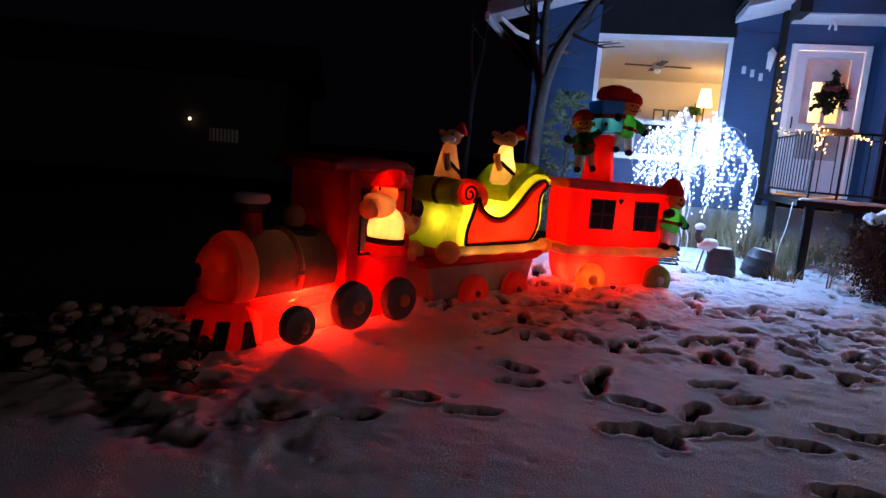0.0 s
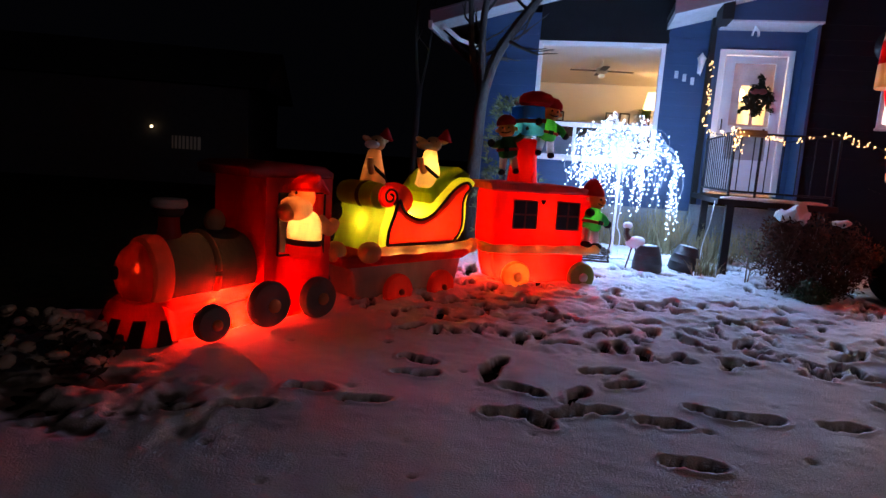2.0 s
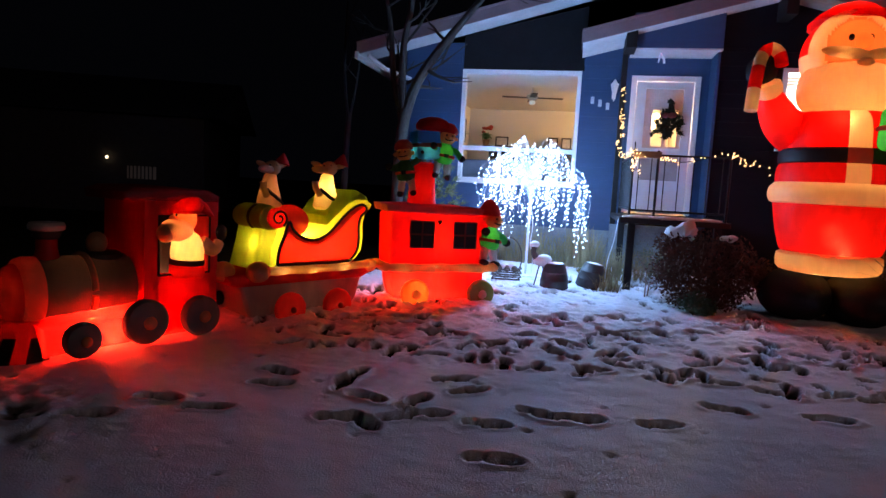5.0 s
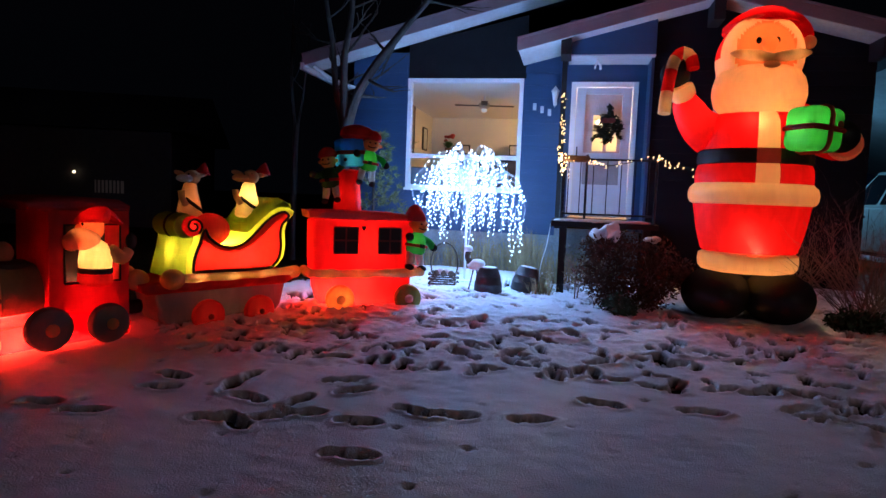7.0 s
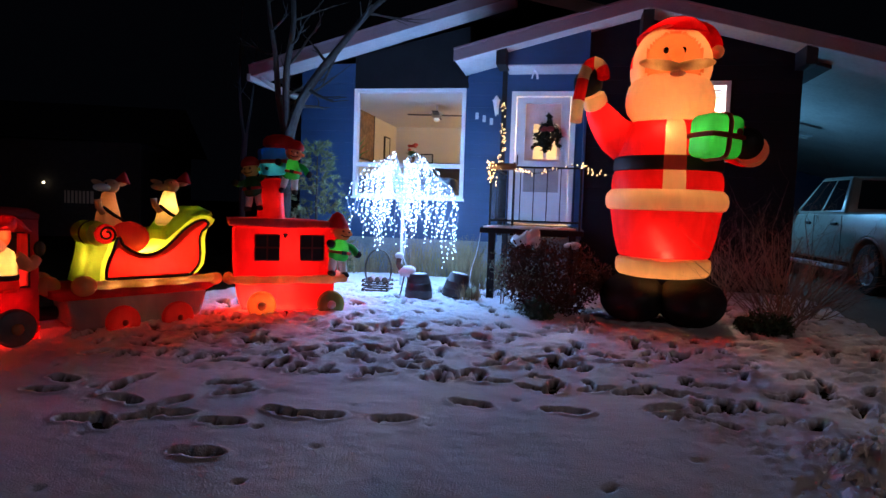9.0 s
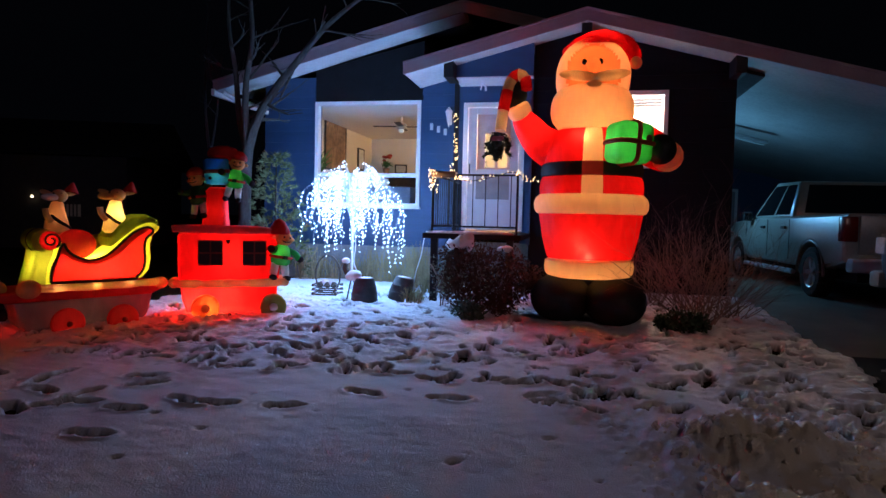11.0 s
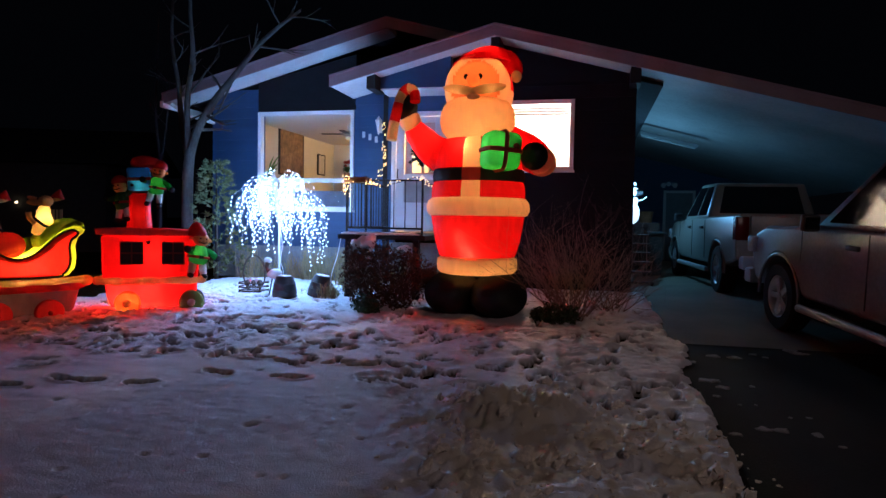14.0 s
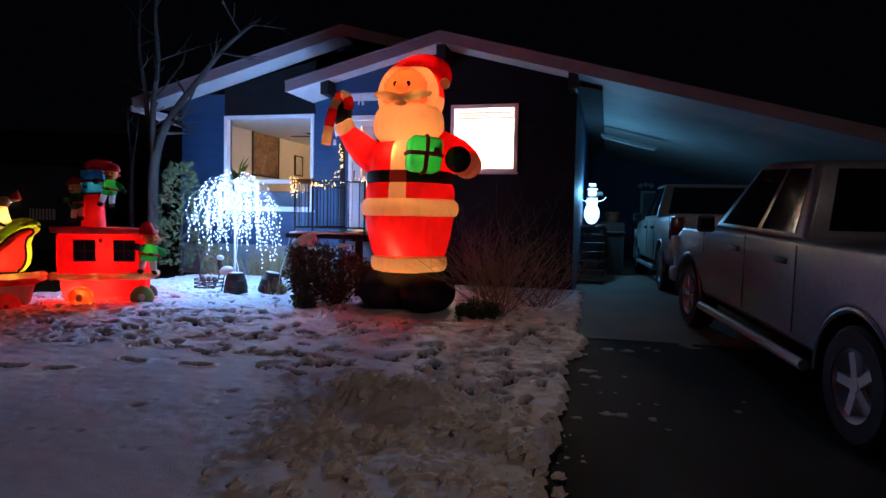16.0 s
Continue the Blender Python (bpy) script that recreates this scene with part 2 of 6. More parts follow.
def box(bm, lo, hi, mi=0, m=Matrix(), bevel=0.0):
    c = [(a + b) / 2 for a, b in zip(lo, hi)]
    s = [abs(b - a) for a, b in zip(lo, hi)]
    out = bmesh.ops.create_cube(bm, size=1, matrix=m @ Matrix.Translation(c) @ Matrix.Diagonal((*s, 1)))
    faces = {f for v in out["verts"] for f in v.link_faces}
    for f in faces:
        f.material_index = mi
    if bevel:
        edges = list({e for v in out["verts"] for e in v.link_edges})
        bmesh.ops.bevel(bm, geom=edges, offset=bevel, segments=2, affect="EDGES", profile=0.5, material=-1)
    return bm


def outward(poly):
    """Unit normals out of a polygon of (x, z)."""
    area = sum(poly[i][0] * poly[(i + 1) % len(poly)][1] - poly[(i + 1) % len(poly)][0] * poly[i][1] for i in range(len(poly)))
    sgn = 1 if area > 0 else -1
    out = []
    for i in range(len(poly)):
        a, b, c = Vector(poly[i - 1]), Vector(poly[i]), Vector(poly[(i + 1) % len(poly)])
        d = ((b - a).normalized() + (c - b).normalized()).normalized()
        out.append((d.y * sgn, -d.x * sgn))
    return out


def puff(bm, poly, y0, y1, r=0.03, mi=0, m=Matrix(), steps=4, inner=None):
    """A polygon of (x, z) drawn out along y with pillowed edges of radius r; inner outlines a patch of the second material on its near side."""
    nor = outward(poly)
    rings = []
    sched = [(y0 + r * (1 - math.cos(a)), r * (1 - math.sin(a))) for a in [math.pi / 2 * k / steps for k in range(steps + 1)]]
    sched = [(y0, r + 0.008)] + sched
    sched += [(y1 - (y - y0), i) for y, i in reversed(sched)]
    for y, i in sched:
        rings.append([bm.verts.new(m @ Vector((p[0] - i * q[0], y, p[1] - i * q[1]))) for p, q in zip(poly, nor)])
    ring_faces(bm, rings, mi)
    if inner:
        patch = [bm.verts.new(m @ Vector((x, y0 - 0.004, z))) for x, z in inner]
        ring_faces(bm, [patch, rings[0]], mi)
        cap(bm, patch, 1)
    else:
        cap(bm, rings[0], mi)
    cap(bm, rings[-1][::-1], mi)
    return bm


def smooth_line(pts, k=5):
    """A closed or open run of points rounded by Catmull-Rom."""
    pts = [Vector(p) for p in pts]
    out = []
    for i in range(len(pts) - 1):
        a, b, c, d = pts[max(i - 1, 0)], pts[i], pts[i + 1], pts[min(i + 2, len(pts) - 1)]
        for j in range(k):
            t = j / k
            out.append(0.5 * ((2 * b) + (c - a) * t + (2 * a - 5 * b + 4 * c - d) * t * t + (3 * b - a - 3 * c + d) * t**3))
    out.append(pts[-1])
    return out


B = bmesh.new

# ---- ground, snow and driveway ----
def grid_mesh(xs, ys, zf):
    nx, ny = len(xs), len(ys)
    X, Y = np.meshgrid(xs, ys)
    Z = zf(X, Y)
    verts = np.stack([X.ravel(), Y.ravel(), Z.ravel()], 1)
    i = (np.arange(ny - 1)[:, None] * nx + np.arange(nx - 1)[None]).ravel()
    me = bpy.data.meshes.new("sheet")
    me.from_pydata(verts.tolist(), [], np.stack([i, i + 1, i + nx + 1, i + nx], 1).tolist())
    me.shade_smooth()
    return me


def gz(X, Y):
    return 0.055 * (np.clip(Y, -4.0, 9.0) - 5.1) - 0.05


def value_noise(X, Y, cell, seed):
    """Smooth lattice noise from -1 to 1."""
    rng = np.random.RandomState(seed)
    tab = rng.rand(256, 256) * 2 - 1
    u, v = X / cell, Y / cell
    i, j = np.floor(u).astype(int), np.floor(v).astype(int)
    a, b = u - i, v - j
    a, b = a * a * (3 - 2 * a), b * b * (3 - 2 * b)
    g = lambda p, q: tab[p % 256, q % 256]
    return (g(i, j) * (1 - a) + g(i + 1, j) * a) * (1 - b) + (g(i, j + 1) * (1 - a) + g(i + 1, j + 1) * a) * b


far = [-600, -300, -150, -80, -45, -28, -18]
gx = np.array(far + list(np.arange(-14, 15, 1.0)) + [18, 28, 45, 80, 150, 300, 600])
gy = np.array(far + list(np.arange(-12, 24, 1.0)) + [28, 45, 80, 150, 300, 600])
lawn = grid_mesh(gx, gy, gz)
lawn.materials.append(LAWN)
tagged(new("ground", lawn), "dark frozen lawn rising towards the house", "ground", "", "structure")

SNOW_DEPTH = 0.055


def edge_x(Y):
    """Ragged border of the snow beside the driveway."""
    return 7.0 + 0.10 * value_noise(Y, Y * 0, 0.55, 3) + 0.05 * value_noise(Y, Y * 0, 0.17, 4) + 0.04 * value_noise(Y, Y * 0, 0.061, 5) + 0.05 * np.clip(3.5 - Y, 0, 3)


def west_edge(Y):
    """Ragged border of the snow behind the train."""
    return np.where(Y < 3.7, -3.0, -3.0 + np.clip(Y - 3.7, 0, 0.8) * 0.9 + np.clip(Y - 4.2, 0, 9) * 0.45) + 0.15 * value_noise(Y, Y * 0, 0.5, 7) + 0.08 * value_noise(Y, Y * 0, 0.16, 8)


def snow_height(X, Y):
    h = SNOW_DEPTH + 0.012 * value_noise(X, Y, 0.9, 11) + 0.006 * value_noise(X, Y, 0.23, 12) + 0.004 * value_noise(X, Y, 0.09, 13) + 0.0022 * value_noise(X * 0.5, Y, 0.045, 14)
    # trampled band in front of the house
    tr = np.clip((Y - 3.9 - 0.5 * value_noise(X, Y, 1.3, 21)) / 1.2, 0, 1) * np.clip((X + 1.6) / 1.2, 0, 1) * np.clip((9.3 - Y) / 0.8, 0, 1)
    h = h + tr * (0.014 * value_noise(X * 0.65, Y, 0.14, 31) + 0.012 * value_noise(X * 0.7, Y, 0.27, 32) + 0.014 * value_noise(X * 0.6, Y, 0.075, 33) + 0.010 * value_noise(X * 0.8, Y, 0.04, 34) + 0.004)
    # ploughed lumps and dirty clods by the driveway
    pl = np.clip((X - 4.9 - 0.45 * value_noise(X, Y, 0.8, 41) + 0.35 * (Y - 2.2)) / 0.7, 0, 1) * np.clip((4.6 - Y + 0.4 * value_noise(X, Y, 0.7, 42)) / 0.8, 0, 1)
    pl = np.where(Y < 4.6, pl, 0) * np.clip(0.55 + 1.3 * value_noise(X, Y, 0.42, 43), 0.08, 1)
    h = h + pl * (0.012 + 0.030 * value_noise(X, Y, 0.21, 51) + 0.040 * np.abs(value_noise(X, Y, 0.115, 52)) + 0.050 * np.abs(value_noise(X, Y, 0.062, 54)) - 0.022 + 0.016 * value_noise(X, Y, 0.033, 55) - 0.05 * np.clip(value_noise(X, Y, 0.33, 53), 0, 1))
    h = h + (0.15 + 0.07 * value_noise(X, Y, 0.13, 57) + 0.05 * np.abs(value_noise(X, Y, 0.06, 58))) * np.exp(-(((X - 5.75) / 0.42) ** 2 + ((Y - 3.45) / 0.26) ** 2))
    # rough ground round the leafy shrub by the engine
    ro = np.exp(-(((X + 1.8) / 0.9) ** 2 + ((Y - 2.45) / 0.42) ** 2))
    h = h + ro * (0.06 * value_noise(X, Y, 0.16, 61) + 0.03 * value_noise(X, Y, 0.06, 62) - 0.034)
    # boot prints: heel and sole pressed to the grass, with a slight rim
    prints = [(0.60, 2.99, 10), (0.76, 3.0, -35), (0.67, 3.36, 160), (0.95, 3.13, 30), (0.99, 3.38, 65), (1.5, 3.19, 8), (1.80, 3.45, -20), (2.06, 3.44, 5), (2.55, 3.50, 12),
              (3.01, 3.9, -12), (3.67, 3.92, 3), (4.18, 4.42, 20), (1.6, 2.74, 0), (1.16, 3.88, 25), (1.71, 4.3, 15), (2.15, 4.43, 0), (2.68, 4.41, -70), (3.11, 4.43, 10),
              (3.47, 4.35, -20), (-0.05, 3.41, 10), (-0.24, 2.89, 15), (-0.6, 2.95, 5), (6.22, 3.88, -30), (6.10, 3.98, -25), (6.58, 4.38, 0), (5.93, 4.46, 30), (5.85, 4.36, -40),
              (-1.2, 2.45, 12), (-0.85, 2.6, 20), (4.78, 4.75, 10), (1.3, 3.68, 40), (0.45, 3.75, 80), (0.42, 3.55, 100), (-0.1, 3.65, -15), (5.3, 4.62, -10), (1.12, 3.22, 20)]
    rng = random.Random(5)
    prints = [p + (1.0,) for p in prints]
    for _ in range(560):
        px = rng.uniform(-1.2, 6.9)
        py = rng.uniform(4.3 - 0.35 * max(0, px - 3.5) ** 0.5, 8.4)
        if 4.0 < px < 5.5 and py > 6.4:
            continue
        prints.append((px, py, rng.gauss(rng.choice((0, 75, 105)), 28), rng.uniform(0.42, 1.05)))
    for px, py, a, k in prints:
        near = (np.abs(X - px) < 0.35) & (np.abs(Y - py) < 0.35)
        if not near.any():
            continue
        dx, dy = X[near] - px, Y[near] - py
        c, s = math.cos(radians(a)), math.sin(radians(a))
        wob = 0.022 * value_noise(X[near], Y[near], 0.06, 91)
        u, v = (c * dx + s * dy) / k + wob, (-s * dx + c * dy) / k + 0.6 * wob
        d = np.minimum(((u - 0.05) / 0.105) ** 2 + (v / 0.058) ** 2, ((u + 0.09) / 0.058) ** 2 + (v / 0.05) ** 2)
        deep = 0.085 if k == 1.0 else rng.uniform(0.035, 0.075)
        sole = np.clip((1.3 + 9 * wob - d) / 0.75, 0, 1)
        h[near] += -deep * sole * sole * (3 - 2 * sole) + 0.012 * np.exp(-((np.sqrt(d) - 1.35) ** 2) * 14)
    # small pits from drips
    for _ in range(60):
        px, py = rng.uniform(-2, 6), rng.uniform(1.2, 4.2)
        near = (np.abs(X - px) < 0.12) & (np.abs(Y - py) < 0.12)
        h[near] -= rng.uniform(0.01, 0.05) * np.exp(-(((X[near] - px) / 0.022) ** 2 + ((Y[near] - py) / 0.018) ** 2))
    # the sheet sinks under the lawn along the driveway, the house and the street
    h = h - 0.25 * np.clip((X - edge_x(Y)) / 0.12, 0, 1) - 0.25 * np.clip((west_edge(Y) - X) / 0.15, 0, 1) - 0.15 * np.clip((Y - 9.55 + 0.2 * value_noise(X, Y, 0.4, 71)) / 0.2, 0, 1)
    return gz(X, Y) + h


snow = grid_mesh(np.arange(-3.6, 7.6, 0.019), np.arange(-1.9, 10.0, 0.018), snow_height)
snow.materials.append(SNOW)
co = np.empty(len(snow.vertices) * 3)
snow.vertices.foreach_get("co", co)
SX, SY = co[0::3], co[1::3]
zone = np.clip((SX - 4.7 + 0.35 * (SY - 2.2)) / 1.2, 0, 1) * np.clip((4.4 - SY) / 1.4, 0, 1)
grit = np.clip(zone * (0.08 + 1.2 * value_noise(SX, SY, 0.34, 101) + 1.0 * value_noise(SX, SY, 0.09, 102)), 0, 0.6)
grit = np.maximum(grit, (0.65 + 0.3 * value_noise(SX, SY, 0.08, 103)) * np.exp(-(((SX - 5.75) / 0.40) ** 2 + ((SY - 3.42) / 0.24) ** 2)))
snow.attributes.new("grit", "FLOAT", "POINT").data.foreach_set("value", grit)
cover = co[2::3] - gz(SX, SY)
lawn_part = np.clip((7.0 - SX) / 0.2, 0, 1) * np.clip((SX + 2.9) / 0.3, 0, 1)
turf = np.clip((0.038 + 0.014 * value_noise(SX, SY, 0.05, 111) - cover) / 0.022, 0, 0.9) * lawn_part
snow.attributes.new("turf", "FLOAT", "POINT").data.foreach_set("value", turf)
tagged(new("snow", snow), "thin trampled snow with boot prints on the lawn", "snow", "", "structure")
slab = grid_mesh(np.arange(6.82, 12.4, 0.2), np.arange(6.2, 20.1, 0.2), lambda X, Y: gz(X, Y) + 0.014)
slab.materials.append(SLAB)
tagged(new("carport_floor", slab), "worn concrete floor of the carport", "floor", "", "structure")
drive = grid_mesh(np.arange(6.95, 16.1, 0.2), np.arange(-30, 20.1, 0.5), lambda X, Y: gz(X, Y) + 0.006)
drive.materials.append(ASPHALT)
tagged(new("driveway", drive), "dark driveway with thin icy snow patches", "driveway", "", "structure")

# thin snow left in patches on the driveway
patch_rng = random.Random(19)
patches = B()
for _ in range(26):
    cx, cy = 7.15 + 1.3 * patch_rng.random() ** 1.8, patch_rng.uniform(3.4, 6.6)
    r = 0.018 + 0.075 * patch_rng.random() ** 2
    st, ph = patch_rng.uniform(1.0, 2.2), patch_rng.uniform(0, 9)
    rim = []
    for i in range(18):
        a = 2 * math.pi * i / 18
        q = r * (0.75 + 0.55 * noise.noise((math.cos(a) * 1.6 + ph, math.sin(a) * 1.6, ph)))
        rim.append((cx + q * st * math.cos(a), cy + q * math.sin(a)))
    z = ground_z(cx, cy)
    low = [patches.verts.new((x, y, ground_z(x, y) + 0.003)) for x, y in rim]
    top = [patches.verts.new((cx + 0.8 * (x - cx), cy + 0.8 * (y - cy), ground_z(x, y) + 0.012)) for x, y in rim]
    ring_faces(patches, [low, top])
    patches.faces.new(top)
tagged(part("snow_patches", patches, paint("grey_slush", (0.20, 0.19, 0.19), 0.7, vary=0.5, scale=14, bump=0.5)), "thin ragged patches of snow left on the driveway", "snow patches", "", "stuff")

# dirty frozen clods thrown up by the plough
DIRTY = paint("dirty_snow", (0.80, 0.74, 0.64), 0.9, vary=0.35, scale=7, bump=0.6, fine=60)
clod_rng = random.Random(77)
clods = B()
spots = []
for _ in range(900):
    cx, cy = clod_rng.uniform(4.9, 7.25), clod_rng.uniform(1.0, 4.4)
    if cx + 0.35 * (cy - 2.2) > 4.9 + clod_rng.uniform(0, 1.2) and cy < 4.3 - 0.8 * abs(cx - 5.9):
        spots.append((cx, cy, 0.008 + 0.050 * clod_rng.random() ** 4.0))
heights = snow_height(np.array([[p[0] for p in spots]]), np.array([[p[1] for p in spots]]))[0]
for (cx, cy, r), z in zip(spots, heights):
    n0 = len(clods.verts)
    ball(clods, (cx, cy, max(float(z), ground_z(cx, cy)) + r * 0.2), (r * clod_rng.uniform(0.8, 1.5), r * clod_rng.uniform(0.8, 1.5), r * 0.75), n=8, k=6)
    clods.verts.ensure_lookup_table()
    for v in list(clods.verts)[n0:]:
        v.co += Vector((1, 1, 1)) * r * 0.9 * noise.noise(v.co * 30)
tagged(part("snow_clods", clods, DIRTY), "dirty frozen clods of ploughed snow beside the driveway", "snow clods", "", "stuff")

# ---- house ----
def slab(a, b, y0, y1, thick, inset=0.0):
    """A roof slope from (x, z) a to b, between two depths, with thickness downwards."""
    bm = B()
    poly = [(a[0], a[1]), (b[0], b[1]), (b[0], b[1] - thick), (a[0], a[1] - thick)]
    f = [bm.verts.new((x, y0, z)) for x, z in poly]
    g = [bm.verts.new((x, y1, z)) for x, z in poly]
    ring_faces(bm, [f, g])
    cap(bm, f)
    cap(bm, g)
    return bm


def wall(name, boxes, material, label):
    bm = B()
    for lo, hi in boxes:
        box(bm, lo, hi)
    return structure(name, bm, material, label, "wall")


WX0, WX1, WZ0, WZ1 = 0.0, 1.86, 1.50, 3.26
wall_front = wall("wall_front", [((-1.0, 10.0, 0.78), (WX0, 10.2, 3.55)), ((WX0, 10.0, 0.78), (WX1, 10.2, WZ0)), ((WX1, 10.0, 0.78), (2.52, 10.2, 3.75)),
                   ((-1.0, 10.0, 3.55), (0.35, 10.2, 3.72))], SIDING, "blue lap siding wall with a large window")
bm = B()
puffy = [(-0.03, 3.30), (1.93, 3.30), (1.93, 4.30), (-0.03, 3.84)]
f, g = [bm.verts.new((x, 9.99, z)) for x, z in puffy], [bm.verts.new((x, 10.2, z)) for x, z in puffy]
ring_faces(bm, [f, g]); cap(bm, f); cap(bm, g)
structure("wall_panel", bm, BLACK_PANEL, "black panel between window and roof", "wall panel")
wall("foundation", [((-1.0, 10.03, 0.0), (2.5, 10.2, 0.78)), ((2.5, 9.9, 0.0), (3.82, 10.0, 0.9))], CONCRETE, "grey concrete foundation below the siding")
wall("wall_side_west", [((-1.0, 10.2, 0.0), (-0.88, 16.0, 3.6))], SIDING, "blue side wall of the house")
wall("wall_door", [((2.52, 9.88, 0.9), (2.70, 10.0, 3.52)), ((3.64, 9.88, 0.9), (3.82, 10.0, 3.52)), ((2.70, 9.88, 3.20), (3.64, 10.0, 3.52))], SIDING, "blue wall round the entrance door")
wall("entry_header", [((2.60, 9.28, 3.515), (3.84, 9.40, 4.02))], SIDING, "blue panel over the entrance")
wall("entry_soffit", [((2.60, 9.28, 3.49), (3.84, 9.88, 3.512))], SOFFIT, "white soffit over the entrance")
G0, G1, GW0, GW1, GZ0, GZ1 = 3.82, 6.80, 4.72, 5.84, 2.16, 3.27
bm = B()
for lo, hi in (((G0, 9.45, 0.1), (GW0, 9.6, 3.5)), ((GW1, 9.45, 0.1), (G1, 9.6, 3.5)), ((GW0, 9.45, 0.1), (GW1, 9.6, GZ0)), ((GW0, 9.45, GZ1), (GW1, 9.6, 3.5))):
    box(bm, lo, hi)
for poly in ([(3.84, 3.5), (6.80, 3.5), (6.80, 3.66), (4.62, 4.23), (3.84, 4.03)],):
    f, g = [bm.verts.new((x, 9.45, z)) for x, z in poly], [bm.verts.new((x, 9.6, z)) for x, z in poly]
    ring_faces(bm, [f, g]); cap(bm, f); cap(bm, g)
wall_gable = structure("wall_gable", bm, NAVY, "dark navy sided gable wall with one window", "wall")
wall("wall_recess", [((3.80, 9.4, 0.9), (3.84, 9.88, 3.5))], SIDING, "blue return wall beside the door")
wall("wall_carport", [((6.68, 9.6, 0.1), (6.80, 20.0, 3.58))], SIDING, "blue house wall along the carport")
wall("wall_carport_back", [((6.80, 20.0, 0.1), (12.2, 20.15, 3.55))], SIDING, "dark blue wall at the back of the carport")

# lap siding boards, each a piece of its wall
def boards(parent, x0, x1, z0, z1, y, material, gaps=(), step=0.2, top=None):
    z = z0
    while z < z1 - 0.02:
        h = min(step, z1 - z)
        spans = [(x0, x1)]
        for gx0, gx1, gz0, gz1 in gaps:
            if z + h > gz0 and z < gz1:
                spans = [s for a, b in spans for s in ((a, min(b, gx0)), (max(a, gx1), b)) if s[1] - s[0] > 0.02]
        for a, b in spans:
            if top and z + h > top(a) and z + h > top(b):
                continue
            bm = B()
            pr = [(y - 0.004, z + h), (y - 0.018, z + 0.004), (y - 0.004, z + 0.004)]
            f, g = [bm.verts.new((a, p, q)) for p, q in pr], [bm.verts.new((b, p, q)) for p, q in pr]
            ring_faces(bm, [f, g]); cap(bm, f); cap(bm, g)
            part("board", bm, material, parent, smooth=False)
        z += step


boards(wall_front, -1.0, 2.52, 0.78, 3.6, 10.0, SIDING, [(-0.06, 1.92, 1.44, 9)])
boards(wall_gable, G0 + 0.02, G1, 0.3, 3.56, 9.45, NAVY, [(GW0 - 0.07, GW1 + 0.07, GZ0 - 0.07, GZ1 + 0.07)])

# roofs
MR, FR = (2.68, 4.74), (4.62, 4.38)
structure("roof_main_slope", slab((-1.70, 3.57), MR, 9.45, 18, 0.05), SHINGLE, "dark shingled main roof slope", "roof")
structure("roof_main_slope", slab(MR, (7.2, 3.52), 9.55, 18, 0.05), SHINGLE, "dark shingled main roof slope", "roof")
structure("roof_front_slope", slab((1.86, 3.665), FR, 8.95, 17, 0.05), SHINGLE, "dark shingled porch gable slope", "roof")
structure("roof_front_slope", slab(FR, (12.3, 2.345), 8.95, 20.2, 0.05), SHINGLE, "dark shingled roof slope over the carport", "roof")


def fascia(a, b, y, h=0.17):
    bm = slab((a[0], a[1] - 0.0), (b[0], b[1]), y - 0.03, y, h)
    structure("fascia", bm, FASCIA, "painted fascia board along the roof edge", "fascia")
    bm = slab((a[0], a[1] + 0.02), (b[0], b[1] + 0.02), y - 0.05, y + 0.02, 0.03)
    structure("drip_edge", bm, FASCIA, "thin metal drip edge on the fascia", "drip edge")


fascia((-1.70, 3.57), MR, 9.45)
fascia(MR, (4.2, 4.33), 9.45)
fascia((1.86, 3.665), FR, 8.95)
fascia(FR, (12.3, 2.345), 8.95)
low = lambda p, d: (p[0], p[1] - d)
structure("soffit", slab(low((-1.66, 3.57), 0.075), low(MR, 0.075), 9.452, 9.99, 0.09), SOFFIT, "white boarded soffit under the main roof", "soffit")
structure("soffit", slab(low((1.88, 3.665), 0.075), low(FR, 0.075), 8.952, 9.99, 0.09), SOFFIT, "white boarded soffit under the porch gable", "soffit")
structure("carport_ceiling", slab(low(FR, 0.075), low((12.27, 2.353), 0.075), 8.952, 20.0, 0.09), CPCEIL_DIM, "white carport ceiling sloping to the eave, darkened for its dim light", "ceiling")
bm = B()
box(bm, (-1.72, 9.4, 3.33), (-1.66, 16, 3.44))
tube(bm, [(-1.5, 9.42, 3.38), (-1.25, 9.6, 3.2), (-0.9, 9.9, 3.1)], 0.035, 8)
structure("gutter", bm, WHITE, "white eave gutter with downpipe elbow", "gutter")
for x, z in ((2.56, 3.76), (4.62, 4.22), (6.76, 3.72)):
    bm = B()
    box(bm, (x - 0.075, 9.0, z - 0.30), (x + 0.075, 9.5, z - 0.02), bevel=0.006)
    structure("roof_beam", bm, BEAM, "black roof beam end under the soffit", "beam")
bm = B()
box(bm, (2.50, 9.86, 0.9), (2.58, 9.98, 3.7))
structure("corner_trim", bm, BEAM, "dark corner post beside the entrance", "corner post")


